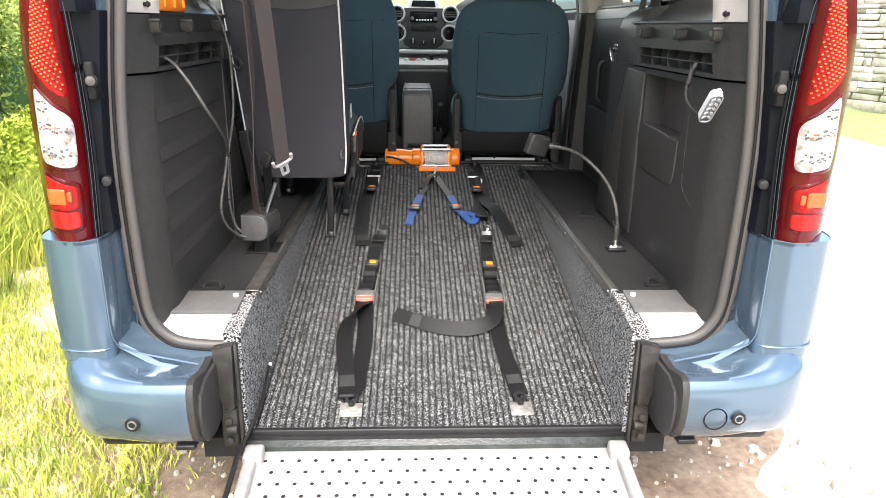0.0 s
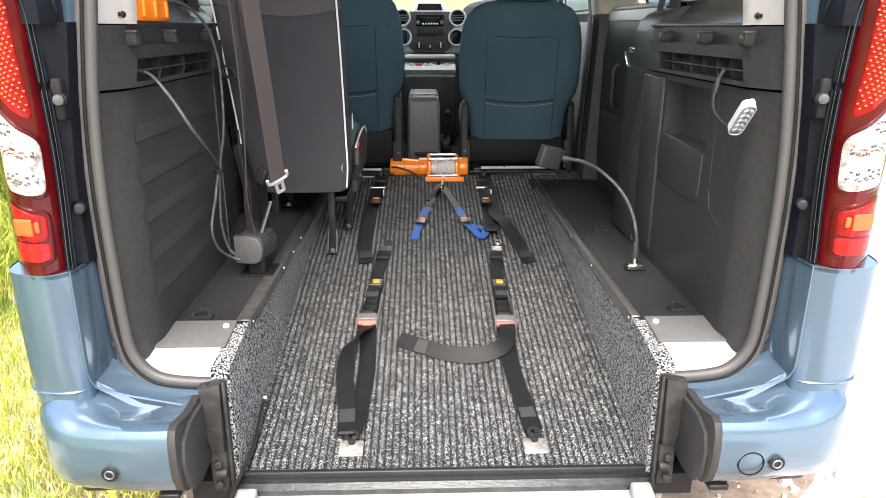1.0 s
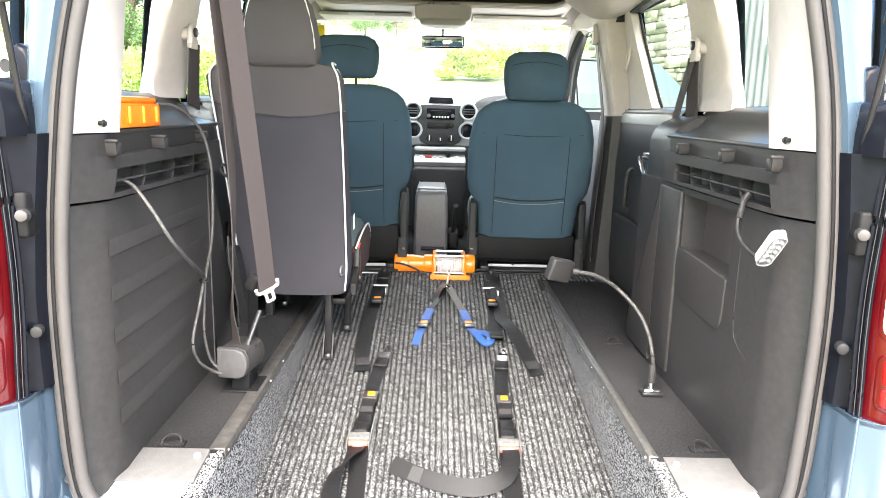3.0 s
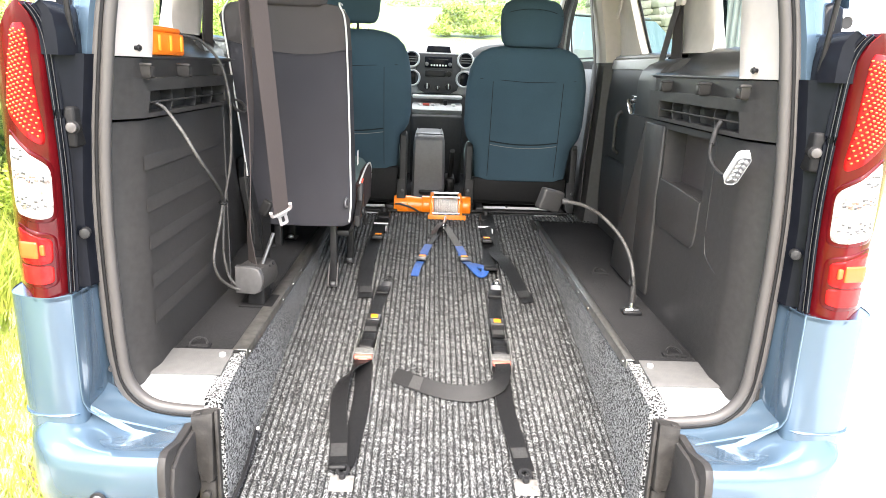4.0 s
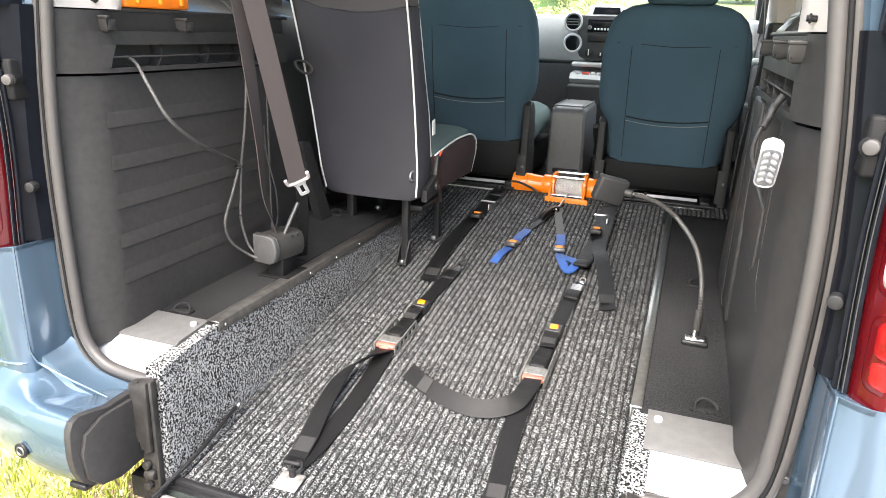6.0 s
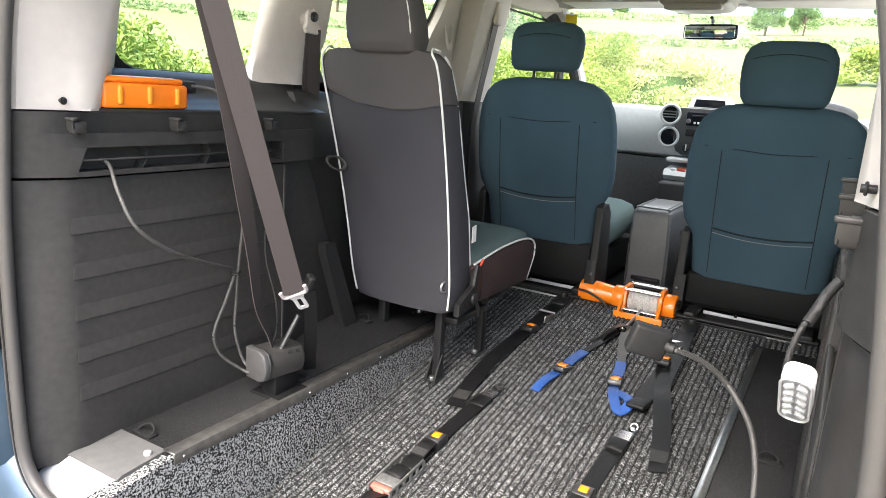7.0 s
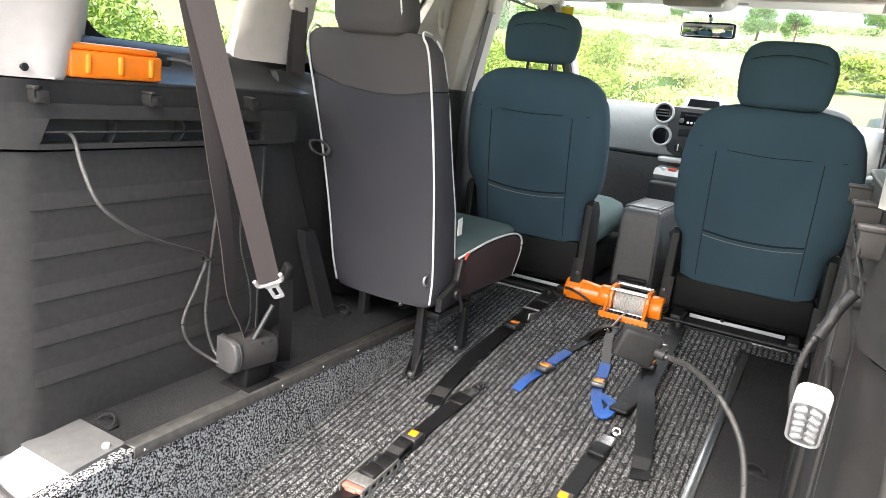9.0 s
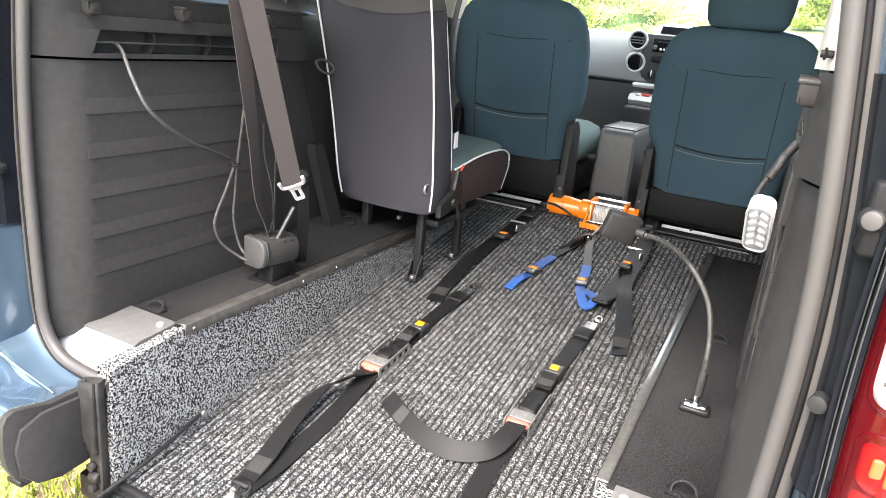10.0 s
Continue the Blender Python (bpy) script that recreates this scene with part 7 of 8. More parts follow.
# winch harness: grey lines with blue hook ends
for nm, pts, buckle, tail in (("left", [(0.040, 2.02, 0.012), (0.02, 1.90, 0.02), (-0.028, 1.76, 0.014), (-0.046, 1.68, 0.014)], (-0.046, 1.655, -0.060, 1.585), [(-0.06, 1.59, 0.012), (-0.072, 1.52, 0.02), (-0.082, 1.46, 0.012)]),
                              ("right", [(0.045, 2.02, 0.012), (0.065, 1.90, 0.022), (0.105, 1.75, 0.014), (0.118, 1.68, 0.014)], (0.118, 1.66, 0.130, 1.59), [(0.130, 1.60, 0.012), (0.145, 1.53, 0.03), (0.185, 1.46, 0.02), (0.205, 1.49, 0.03), (0.19, 1.54, 0.02), (0.15, 1.55, 0.024)])):
    hs = thing("winch_strap", "grey and blue harness strap with orange release buckle", "strap", "winch straps")
    floor_strap("grey_line", pts[:3], 0.022 if nm == "left" else 0.030, WEB if nm == "left" else WEB_DULL, hs)
    floor_strap("blue_cover", [pts[2], pts[3], (buckle[0], buckle[1], 0.016)], 0.034, WEB_BLUE, hs, 0.006, "blue webbing sleeve")
    bk = part("buckle", block(*buckle, 0.044, 0.008, 0.024), DARK_METAL, hs, "worn steel release buckle")
    cx, cy = (buckle[0] + buckle[2]) / 2, (buckle[1] + buckle[3]) / 2
    part("button", block(cx, cy + 0.020, cx, cy - 0.018, 0.028, 0.022, 0.028, 0.002), YELLOW, bk, "orange release button")
    if nm == "left":
        part("black_flap", ribbon([(0.044, 2.00, 0.022, 0), (0.020, 1.94, 0.034, 25), (-0.004, 1.88, 0.022, 30), (-0.016, 1.84, 0.012, 0)], 0.040), WEB, hs, "loose black webbing flap")
    floor_strap("blue_tail", tail, 0.030, WEB_BLUE, hs, 0.005, "blue webbing end")

# floor restraint straps, one each side
for s, nm in ((-1, "left"), (1, "right")):
    fsb = thing("restraint_strap", "black wheelchair restraint strap with red and orange buckles", "strap", "restraint straps")
    pf = part("floor_plate", box(-0.030, 0.030, -0.042, 0.012, 0.004, 0.009, 0.002, 1, pose(s * 0.231, 0.335, floor_z(0.335), 9.4, 0, 0)), WORN_PLATE, fsb, "worn pale floor plate")
    part("ring_bolt", join(torus(0.014, 0.005, pose(s * 0.231, 0.352, floor_z(0.352) + 0.018, 20, 0, 0), 16, 6), cyl(0.009, (s * 0.231, 0.335, floor_z(0.335) + 0.008), (s * 0.231, 0.335, floor_z(0.335) + 0.022), 10, 0.002)), BLACK_STEEL, pf)
    if s < 0:
        floor_strap("webbing", [(-0.231, 0.36, 0.02), (-0.224, 0.44, 0.010), (-0.214, 0.60, 0.009), (-0.218, 0.74, 0.010), (-0.226, 0.85, 0.02)], 0.05, WEB, fsb)
        part("loose_webbing", ribbon([(-0.226, 0.842, 0.022, 0), (-0.234, 0.795, 0.032, 22), (-0.248, 0.745, 0.042, 48), (-0.268, 0.700, 0.046, 34), (-0.275, 0.62, 0.038, 12), (-0.265, 0.52, 0.028, 5), (-0.252, 0.44, 0.021, 0), (-0.247, 0.375, 0.018, 0)], 0.048), WEB, fsb)
        part("stitching", ribbon([(-0.2525, 0.443, 0.0238, 0), (-0.250, 0.420, 0.0222, 0), (-0.248, 0.398, 0.0212, 0)], 0.042, 0.001), STITCH, fsb, "grey stitched patch")
        part("folded_end", block(-0.250, 0.405, -0.246, 0.350, 0.048, 0.006, 0.020, 0.006), WEB, fsb)
        rx, bx, tx = -0.228, -0.220, -0.212
        up = [(-0.222, 0.90, 0.016), (-0.219, 1.07, 0.014), (-0.212, 1.20, 0.012), (-0.203, 1.28, 0.012), (-0.195, 1.34, 0.012)]
    else:
        floor_strap("webbing", [(0.231, 0.36, 0.02), (0.222, 0.47, 0.014), (0.208, 0.62, 0.012), (0.207, 0.76, 0.016), (0.210, 0.85, 0.02)], 0.05, WEB, fsb)
        floor_strap("stitching", [(0.227, 0.41, 0.0185), (0.223, 0.45, 0.0175)], 0.040, STITCH, fsb, 0.001, "grey stitched patch")
        part("loose_webbing", sweep(spline([(0.212, 0.85, floor_z(0.85) + 0.026), (0.212, 0.77, floor_z(0.77) + 0.04), (0.188, 0.70, floor_z(0.70) + 0.035), (0.12, 0.665, floor_z(0.665) + 0.030), (0.04, 0.675, floor_z(0.675) + 0.026), (-0.05, 0.715, floor_z(0.715) + 0.024), (-0.125, 0.765, floor_z(0.765) + 0.02)], 6),
                                    [(-0.024, -0.0015), (0.024, -0.0015), (0.024, 0.0015), (-0.024, 0.0015)], (0, -0.75, 0.66)), WEB, fsb)
        part("stitching", sweep(spline([(-0.040, 0.7085, floor_z(0.71) + 0.0275), (-0.055, 0.7155, floor_z(0.718) + 0.0265), (-0.072, 0.7255, floor_z(0.728) + 0.0255)], 6),
                                [(-0.020, -0.0005), (0.020, -0.0005), (0.020, 0.0005), (-0.020, 0.0005)], (0, -0.75, 0.66)), STITCH, fsb, "grey stitched patch")
        rx, bx, tx = 0.212, 0.216, 0.218
        up = [(0.213, 0.90, 0.016), (0.217, 1.09, 0.014), (0.221, 1.20, 0.012), (0.228, 1.28, 0.012), (0.233, 1.335, 0.012)]
    floor_strap("upper_webbing", up, 0.046, WEB, fsb)
    # tensioner: steel side rails, webbing roll, cross plate and red bar
    tn = part("tensioner", join(block(rx, 0.896, bx, 0.945, 0.050, 0.010, 0.036, 0.009), block(bx, 0.940, bx, 0.995, 0.047, 0.010, 0.030, 0.007)), WEB, fsb, "black webbing roll between steel rails")
    part("cross_plate", block(rx, 0.858, rx, 0.892, 0.060, 0.030, 0.035, 0.0015), RAIL, tn, "grey steel cross plate")
    part("red_bar", join(block(rx, 0.838, rx, 0.858, 0.060, 0.020, 0.035, 0.006), block(rx, 0.832, rx, 0.846, 0.034, 0.022, 0.033, 0.005)), RED_FADED, tn, "faded red release bar")
    for q in (-1, 1):
        def rail(y0, y1, h0, h1, w=0.004):
            k0, k1 = (y0 - 0.835) / 0.165, (y1 - 0.835) / 0.165
            return block(rx + (bx - rx) * k0 + q * 0.032, y0, rx + (bx - rx) * k1 + q * 0.032, y1, w, h0, h1, 0.001)
        part("side_rail", join(rail(0.835, 1.000, 0.005, 0.013), rail(0.835, 0.985, 0.029, 0.038), *[rail(0.835 + 0.0285 * k, 0.847 + 0.0285 * k, 0.012, 0.030) for k in range(6)]), RAIL, tn, "perforated steel side rail")
    floor_strap("tongue_webbing", [(bx, 0.985, 0.026), (bx, 1.02, 0.030), ((bx + tx) / 2, 1.045, 0.036), (tx, 1.075, 0.030)], 0.044, WEB, fsb)
    floor_strap("stitching", [(bx, 0.998, 0.0295), (bx, 1.022, 0.0325)], 0.038, STITCH, fsb, 0.001, "grey stitched patch")
    ct = part("catch", block((bx + tx) / 2, 1.062, tx, 1.110, 0.052, 0.008, 0.036, 0.004), BLACK_STEEL, fsb, "raised black catch")
    part("catch_rim", block((bx + tx) / 2, 1.066, tx, 1.106, 0.045, 0.034, 0.0375, 0.001), DARK_METAL, ct, "worn metal rim")
    part("catch_button", block(tx, 1.078, tx, 1.101, 0.024, 0.035, 0.0400, 0.002), YELLOW_BUTTON, ct, "yellow release button")
    if s > 0:
        tn.location, ct.location = (0, -0.018, -0.003), (0, -0.010, -0.0017)
    ex, ey, _ = up[-1]
    part("folded_end", block(ex - 0.006, ey - 0.045, ex, ey + 0.01, 0.052, 0.008, 0.022, 0.005), WEB, fsb)
    part("end_buckle", join(block(ex + 0.002, ey + 0.004, ex + 0.008, ey + 0.050, 0.040, 0.012, 0.020, 0.004), *[block(ex + 0.003, ey + 0.010 + 0.009 * q, ex + 0.004, ey + 0.014 + 0.009 * q, 0.036, 0.018, 0.023, 0.001) for q in range(4)]), DARK_METAL if s < 0 else STEEL, fsb, "ribbed metal end buckle")
    part("end_hook", join(torus(0.013, 0.004, pose(ex + 0.010, ey + 0.060, floor_z(ey + 0.060) + 0.016, 10, 0, 30), 16, 6), torus(0.010, 0.004, pose(ex + 0.014, ey + 0.076, floor_z(ey + 0.076) + 0.018, 50, 0, 0), 16, 6)), BLACK_STEEL if s < 0 else CHROME, fsb, "steel hook")

    # front straps, anchored near the seats
    ft = thing("front_strap", "black front tie-down strap with orange buckle", "strap", "front straps")
    if s < 0:
        floor_strap("webbing", [(-0.245, 2.10, 0.014), (-0.258, 1.95, 0.014), (-0.270, 1.75, 0.018), (-0.278, 1.55, 0.024), (-0.275, 1.40, 0.016), (-0.262, 1.265, 0.012)], 0.054, WEB, ft)
        floor_strap("stitching", [(-0.268, 1.345, 0.0185), (-0.263, 1.30, 0.0165)], 0.046, STITCH, ft, 0.001, "grey stitched patch")
        fx, fy = -0.256, 1.815
    else:
        floor_strap("webbing", [(0.245, 2.10, 0.014), (0.243, 1.95, 0.02), (0.240, 1.75, 0.012), (0.228, 1.60, 0.014), (0.226, 1.50, 0.014)], 0.054, WEB, ft)
        part("tail_webbing", strap([on_floor(0.255, 2.05, 0.024), on_floor(0.262, 1.85, 0.03), on_floor(0.262, 1.68, 0.02), on_floor(0.285, 1.56, 0.04), on_floor(0.312, 1.46, 0.03), on_floor(0.335, 1.36, 0.016), on_floor(0.352, 1.26, 0.012)], 0.05, 0.003, (-0.15, -0.15, 0.9)), WEB, ft)
        floor_strap("stitching", [(0.338, 1.34, 0.020), (0.346, 1.295, 0.0165)], 0.044, STITCH, ft, 0.001, "grey stitched patch")
        part("strap_pad", block(0.232, 1.62, 0.226, 1.47, 0.055, 0.010, 0.024, 0.006), WEB, ft)
        fx, fy = 0.232, 1.81
    bk = part("buckle", block(fx, fy + 0.035, fx, fy - 0.045, 0.046, 0.014, 0.032, 0.004), BLACK_STEEL, ft, "black release buckle")
    part("button", block(fx, fy + 0.018, fx, fy - 0.012, 0.028, 0.030, 0.036, 0.002), YELLOW, bk, "orange release button")
    part("side_ratchet", join(block(fx + s * -0.0 + 0.03, fy + 0.16, fx + 0.03, fy + 0.05, 0.005, 0.008, 0.034, 0.001), cyl(0.005, on_floor(fx - 0.03, fy + 0.15, 0.024), on_floor(fx + 0.034, fy + 0.15, 0.024), 8)), STEEL, ft)
    part("floor_anchor", join(block(s * 0.25, 2.06, s * 0.25, 2.15, 0.06, 0.004, 0.022, 0.006), cyl(0.016, (s * 0.25, 2.13, 0.63), (s * 0.25, 2.13, 0.665), 12, 0.004)), BLACK_STEEL, ft)

# steel strip across the front edge of the floor
solid("trim_floor_front", join(box(-0.50, 0.50, 2.165, 2.19, 0.630, 0.640, 0.003), cyl(0.006, (-0.5, 2.21, 0.640), (0.5, 2.21, 0.640), 8)), BLACK_STEEL, "black strip at the front edge of the carpet", "trim", kind="structure")

# ---- gooseneck with its control box ----
gn = thing("gooseneck_control", "black control box on a bendy gooseneck stalk", "control")
part("stalk", ribbed_tube([(0.596, 0.797, 0.668), (0.597, 0.80, 0.72), (0.590, 0.835, 0.79), (0.565, 0.885, 0.85), (0.51, 0.925, 0.905), (0.45, 0.94, 0.935), (0.392, 0.935, 0.945)], 0.0064, 0.003, 10), CABLE_GREY, gn)
part("sleeve", tube([(0.596, 0.797, 0.655), (0.597, 0.798, 0.69), (0.597, 0.802, 0.715)], 0.009, 10), PLASTIC, gn)
part("foot", join(cyl(0.012, (0.573, 0.79, 0.640), (0.619, 0.79, 0.640), 12, 0.004), cyl(0.008, (0.596, 0.79, 0.632), (0.596, 0.795, 0.665), 12), torus(0.011, 0.003, pose(0.596, 0.79, 0.648, 0, 0, 0), 14, 6)), CHROME, gn, "chrome clamp")
part("foot_block", box(0.566, 0.626, 0.772, 0.808, SHELF_Z, SHELF_Z + 0.014, 0.005), BLACK_STEEL, gn)
bxp = part("control_box", box(-0.042, 0.040, -0.014, 0.016, -0.036, 0.032, 0.008, 3, pose(0.350, 0.945, 0.949, 10, 14, 28)), PLASTIC_BLACK, gn, "black plastic box")
part("socket", cyl(0.010, (0.385, 0.938, 0.946), (0.405, 0.935, 0.944), 12, 0.002), CABLE, bxp)

# ---- work lamp on the right panel ----
wl = thing("led_lamp", "white LED work lamp on a short cable", "lamp")
up_axis, face = Vector((-0.03, -0.72, 0.69)).normalized(), Vector((-0.08, -1.0, 0.0))
face = (face - up_axis * face.dot(up_axis)).normalized()
LM = Matrix.Translation((0.632, 0.290, 1.144)) @ Matrix((up_axis.cross(face), up_axis, face)).transposed().to_4x4() @ Matrix.Diagonal((0.60, 0.80, 0.80, 1))
def capsule(w, l, r, n=6):
    """A rounded long outline."""
    out = []
    for cx, cy, a0 in ((w - r, l - r, 0), (-w + r, l - r, 90), (-w + r, -l + r, 180), (w - r, -l + r, 270)):
        out += [(cx + r * math.cos(radians(a0 + 90 * i / n)), cy + r * math.sin(radians(a0 + 90 * i / n))) for i in range(n + 1)]
    return out


part("body", prism(capsule(0.025, 0.063, 0.019), "z", -0.024, -0.002, 0.005, 3, LM), WHITE, wl, "white lamp body")
part("reflector", prism(capsule(0.0225, 0.060, 0.017), "z", -0.003, 0.0005, 0.001, 1, LM), STEEL, wl, "grey reflector behind the cells")
rim_ = [LM @ Vector((x, y, 0.001)) for x, y in capsule(0.0235, 0.0615, 0.018)]
part("lens_rim", sweep(rim_, circle(0.0014, 6), tuple(face), True), SILVER, wl)
for j in range(5):
    y = -0.040 + j * 0.020
    for q in (-1, 1):
        part("led", prism([(q * 0.001, y + 0.004), (q * 0.016, y - 0.006), (q * 0.018, y + 0.002), (q * 0.013, y + 0.008), (q * 0.004, y + 0.011)], "z", -0.001, 0.005, 0.002, 2, LM), SILVER, wl, "white LED cell")
part("hook", tube([tuple(LM @ Vector((0.004, 0.058, -0.012))), tuple(LM @ Vector((0.004, 0.072, -0.010))), tuple(LM @ Vector((-0.006, 0.074, -0.010))), tuple(LM @ Vector((-0.008, 0.060, -0.012)))], 0.003, 6), WHITE, wl)
part("cable", ribbed_tube([(0.634, 0.448, 1.200), (0.621, 0.425, 1.170), (0.617, 0.390, 1.145), (0.622, 0.345, 1.128), (0.632, 0.312, 1.125)], 0.0043), CABLE, wl, "black corrugated cable")
part("sleeve", tube([(0.655, 0.462, 1.238), (0.645, 0.460, 1.222), (0.636, 0.450, 1.200), (0.629, 0.438, 1.185)], 0.0066, 9), PLASTIC_BLACK, wl)

# ---- dashboard and console ----
ds = thing("dashboard", "light and dark grey van dashboard", "dashboard")
top = [[(x, y + 0.10 * (x / 0.8) ** 4, z) for y, z in ((3.98, 1.30), (3.75, 1.39), (3.50, 1.425), (3.40, 1.425), (3.365, 1.41), (3.352, 1.36), (3.36, 1.25), (3.40, 1.18), (3.46, 1.16), (3.98, 1.16))] for x in np.linspace(-0.80, 0.80, 17)]
part("upper_dash", loft(top), DASH_GREY, ds, "light grey upper dashboard")
low = [[(x, y + 0.06 * (x / 0.8) ** 4, z) for y, z in ((3.40, 1.158), (3.43, 1.05), (3.50, 0.90), (3.60, 0.64), (3.95, 0.64), (3.95, 1.158))] for x in np.linspace(-0.80, 0.80, 17)]
part("lower_dash", loft(low), DASH_DARK, ds, "charcoal lower dashboard")
CX = 0.002
stack = prism([(CX - 0.155, 1.425), (CX + 0.155, 1.425), (CX + 0.15, 1.25), (CX + 0.13, 1.205), (CX + 0.09, 1.185), (CX - 0.09, 1.185), (CX - 0.13, 1.205), (CX - 0.15, 1.25)], "y", 3.325, 3.40, 0.008)
sk = part("centre_panel", stack, STACK, ds, "charcoal centre stack")
part("stack_lip", join(box(CX - 0.17, CX + 0.17, 3.305, 3.44, 1.150, 1.175, 0.012, 3)), DASH_GREY, ds)
part("hood", prism([(CX - 0.12, 1.425), (CX + 0.12, 1.425), (CX + 0.10, 1.475), (CX + 0.05, 1.487), (CX - 0.05, 1.487), (CX - 0.10, 1.475)], "y", 3.42, 3.56, 0.008), DASH_GREY, ds)
part("display", prism([(CX - 0.085, 1.432), (CX + 0.085, 1.432), (CX + 0.075, 1.470), (CX - 0.075, 1.470)], "y", 3.414, 3.43, 0.003), GLOSS_BLACK, ds, "dark display")
for x in (-0.167, 0.167):
    for z in (1.387, 1.274):
        cx = CX + x * (1.0 if z > 1.3 else 0.97)
        vn = part("air_vent", join(torus(0.047, 0.007, pose(cx, 3.325, z, 90, 0, 0), 28, 8)), SILVER, ds, "round vent with silver ring")
        part("vent_disc", cyl(0.044, (cx, 3.333, z), (cx, 3.37, z), 24, 0.004), GLOSS_BLACK, vn)
        if z > 1.3:
            for k in (-0.014, 0.0, 0.014):
                part("vane", box(cx - 0.038, cx + 0.038, 3.325, 3.34, z + k - 0.003, z + k + 0.003, 0.001, 1, None), DASH_DARK, vn)
rd = part("radio", box(CX - 0.092, CX + 0.092, 3.316, 3.33, 1.338, 1.405, 0.004), GLOSS_BLACK, sk, "car radio")
part("disc_slot", box(CX - 0.065, CX + 0.065, 3.313, 3.317, 1.385, 1.391, 0.001, 1), BLACK_STEEL, rd)
for i in range(6):
    part("button", box(CX - 0.052 + i * 0.019, CX - 0.040 + i * 0.019, 3.312, 3.317, 1.347, 1.358, 0.002, 1), WHITE, rd)
for x in (-0.078, 0.078):
    part("knob", cyl(0.012, (CX + x, 3.316, 1.36), (CX + x, 3.302, 1.36), 16, 0.003), DASH_DARK, rd)
part("lower_slot", box(CX - 0.088, CX + 0.05, 3.315, 3.33, 1.285, 1.322, 0.004), BLACK_STEEL, sk)
part("hazard_knob", cyl(0.018, (CX + 0.074, 3.326, 1.303), (CX + 0.074, 3.312, 1.303), 18, 0.004), BLACK_STEEL, sk)
for x in (-0.072, 0.0, 0.072):
    kb = part("heater_knob", cyl(0.022 if x else 0.016, (CX + x, 3.326, 1.225 if x else 1.215), (CX + x, 3.305, 1.225 if x else 1.215), 20, 0.004), BLACK_STEEL, sk, "heater control knob")
    part("pointer", box(CX + x - 0.003, CX + x + 0.003, 3.301, 3.306, 1.212, 1.245 if x else 1.228, 0.001, 1), WHITE, kb)
sp = part("switch_panel", prism([(3.27, 1.085), (3.29, 1.115), (3.42, 1.125), (3.42, 1.06), (3.30, 1.06)], "x", CX - 0.17, CX + 0.17, 0.008), DASH_GREY, ds, "grey switch shelf")
for x, mt, w in ((-0.12, WHITE, 0.012), (-0.075, RED, 0.022), (-0.03, WHITE, 0.012), (0.005, WHITE, 0.012), (0.11, WHITE, 0.014)):
    part("switch", box(CX + x - w, CX + x + w, 3.285, 3.33, 1.108, 1.122, 0.003), mt, sp)
part("socket_knob", cyl(0.014, (CX + 0.055, 3.30, 1.115), (CX + 0.055, 3.295, 1.145), 16, 0.003), BLACK_STEEL, sp)
part("console_tunnel", box(CX - 0.16, CX + 0.16, 3.20, 3.50, 0.64, 1.06, 0.02), PLASTIC_BLACK, ds)
part("door_vent", join(torus(0.05, 0.008, pose(0.66, 3.40, 1.36, 90, 0, 0), 26, 8), cyl(0.046, (0.66, 3.41, 1.36), (0.66, 3.44, 1.36), 22)), SILVER, ds)
part("instrument_hood", loft([[(0.43 + 0.23 * math.cos(a), y, zb + h * math.sin(a) ** 0.7) for a in np.linspace(math.pi, 0, 17)] for y, zb, h in ((3.34, 1.41, 0.075), (3.345, 1.41, 0.085), (3.36, 1.41, 0.09), (3.62, 1.40, 0.055))]), DASH_DARK, ds)
for o in (sk, sp, *(q for q in ds.children if q.name.split(".")[0] in ("stack_lip", "hood", "display"))):
    o.scale.x = 0.92
ds.location.y = -0.12
sw = thing("steering_wheel", "black steering wheel behind the driver's seat", "steering wheel")
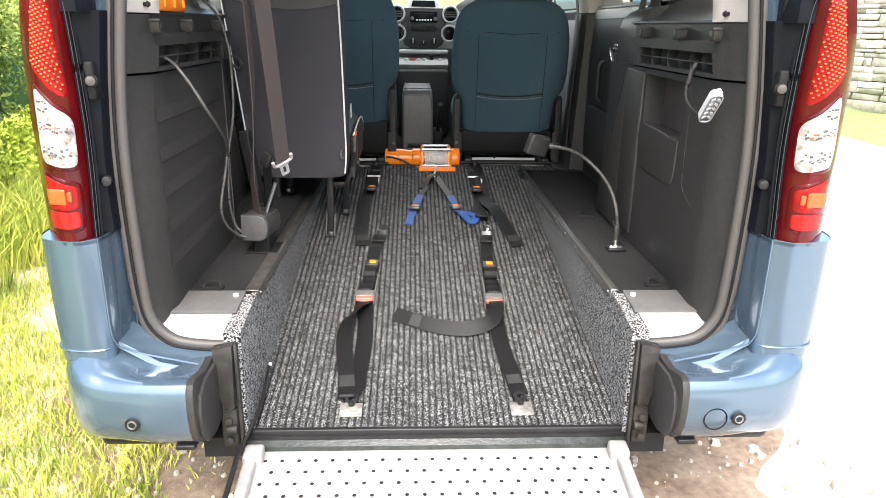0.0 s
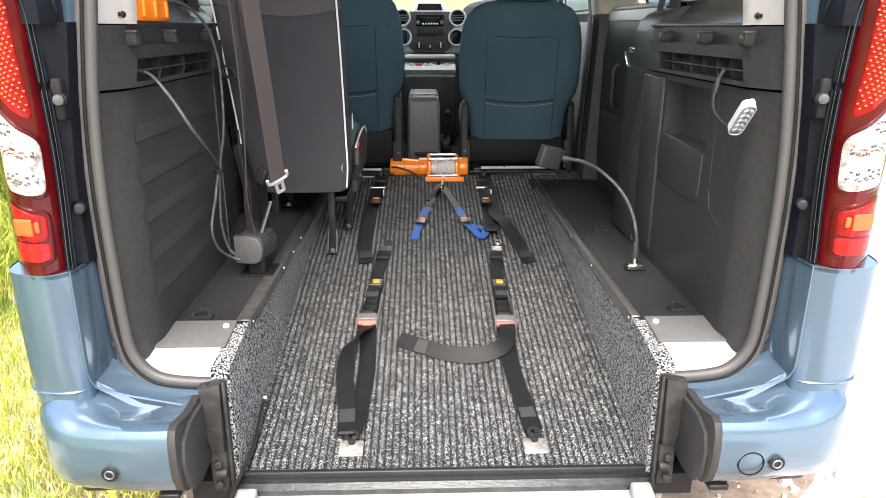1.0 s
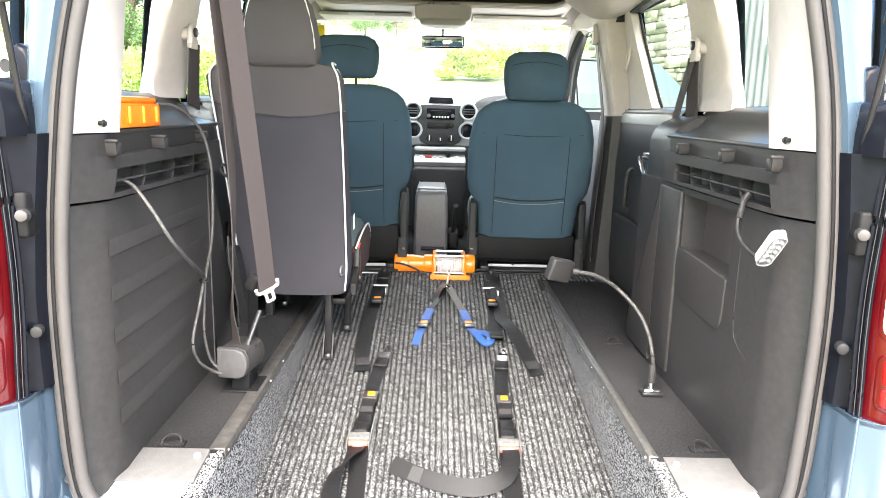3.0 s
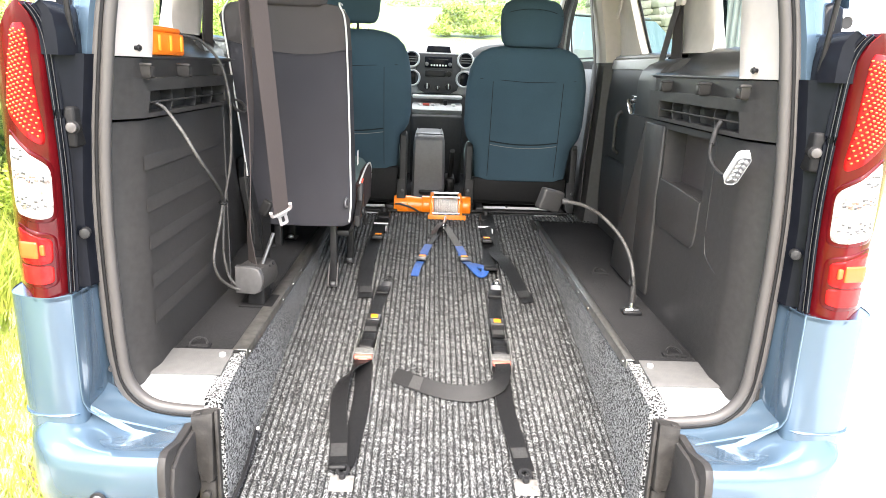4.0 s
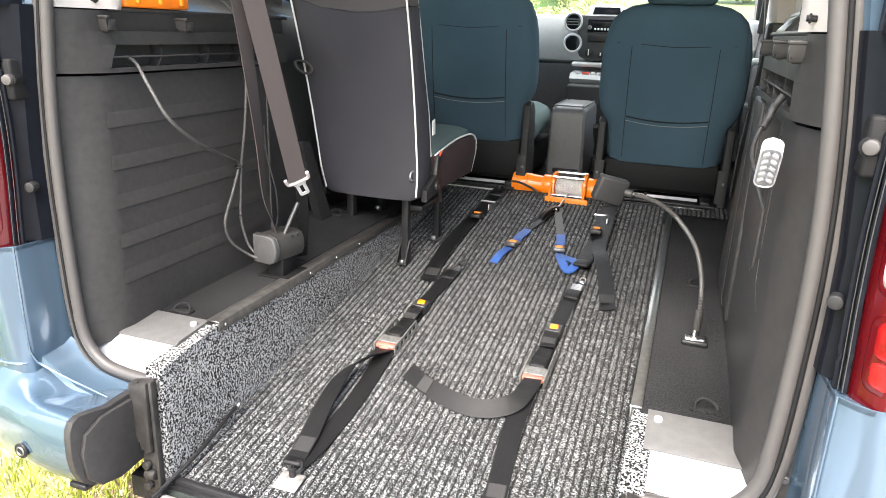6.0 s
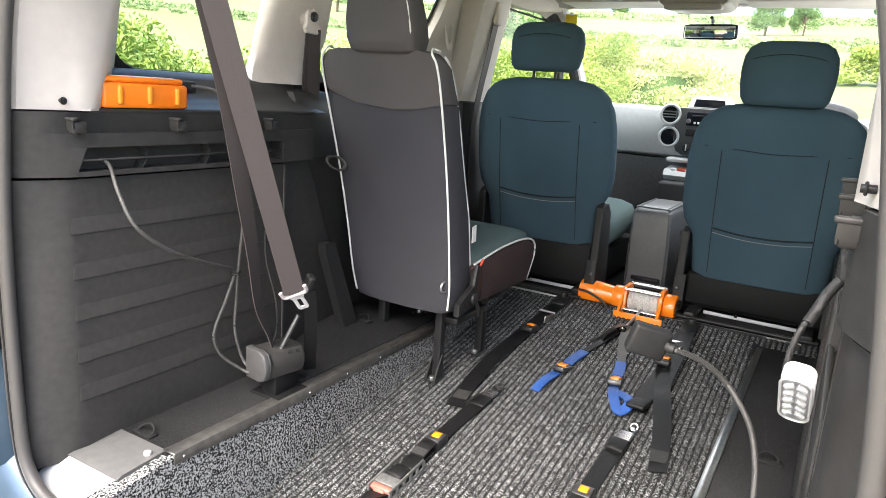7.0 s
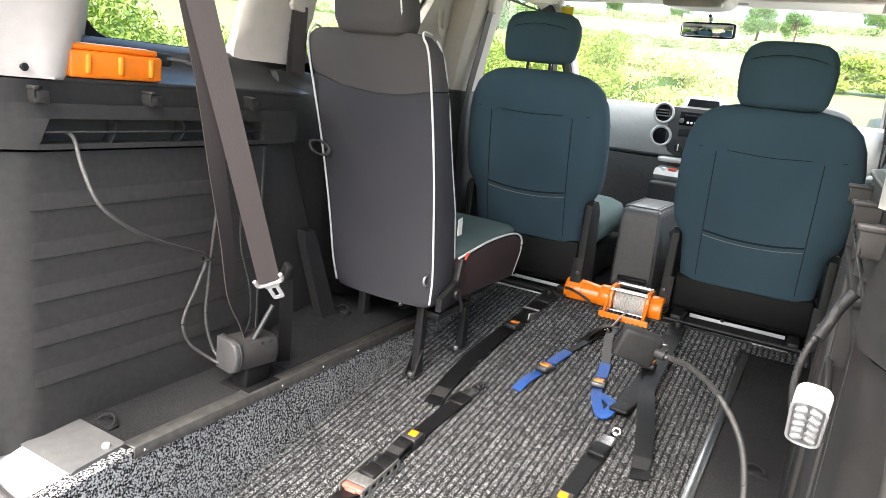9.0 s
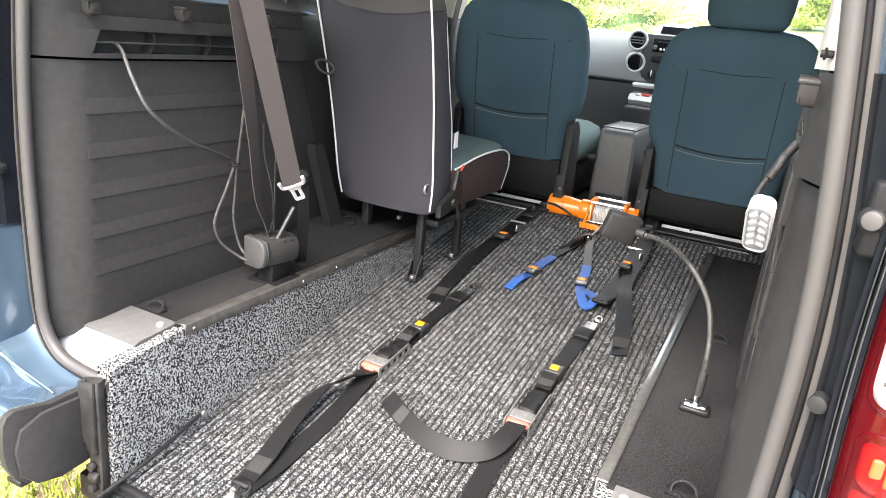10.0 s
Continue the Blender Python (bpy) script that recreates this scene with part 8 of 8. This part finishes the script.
SM = pose(0.43, 3.16, 1.30, 66, 0, 0)
part("rim", torus(0.185, 0.016, SM, 40, 8), PLASTIC_GREY, sw)
part("hub", cushion(0.15, 0.12, 0.05, 0.02, m=SM @ pose(0, 0, -0.03)), PLASTIC, sw)
for a in (0, 180, 270):
    part("spoke", box(0.05, 0.18, -0.018, 0.018, -0.022, -0.008, 0.004, 2, SM @ pose(0, 0, 0, 0, 0, a)), PLASTIC_GREY, sw)
part("column", cyl(0.04, tuple(SM @ Vector((0, 0, -0.04))), tuple(SM @ Vector((0, 0, -0.34))), 16), PLASTIC, sw)

sw.location.y = -0.12

ac = thing("centre_console_box", "black plastic centre console storage box", "console")
part("box", smooth(loft([[(x0 + 0.012, y0, z), (x1 - 0.012, y0, z), (x1, y0 + 0.014, z), (x1, y1, z), (x0, y1, z), (x0, y0 + 0.014, z)] for z, x0, x1, y0, y1 in ((0.634, -0.130, 0.050, 2.590, 2.98), (0.80, -0.128, 0.048, 2.583, 2.98), (0.950, -0.124, 0.044, 2.575, 2.98), (0.975, -0.120, 0.040, 2.582, 2.97), (0.988, -0.108, 0.028, 2.600, 2.96))]), 40), CONSOLE, ac)
part("lid", join(box(-0.096, 0.016, 2.612, 2.94, 0.984, 0.9925, 0.004), tube([(-0.110, 2.95, 0.990), (-0.110, 2.62, 0.990), (-0.100, 2.606, 0.990), (0.020, 2.606, 0.990), (0.030, 2.62, 0.990), (0.030, 2.95, 0.990)], 0.0035, 6, 3)), CONSOLE, ac, "black hinged lid")
part("rear_catch", box(-0.09, 0.032, 2.555, 2.58, 0.672, 0.69, 0.004), BLACK_STEEL, ac)
hb_ = thing("handbrake", "black handbrake lever beside the console", "handbrake")
part("lever", tube([(0.085, 2.95, 0.70), (0.088, 2.80, 0.78), (0.09, 2.66, 0.90)], 0.014, 9), PLASTIC, hb_)
part("base", box(0.06, 0.115, 2.85, 3.05, 0.632, 0.72, 0.012), PLASTIC, hb_)
ac.location.y = -0.04
hb_.location.y = -0.06
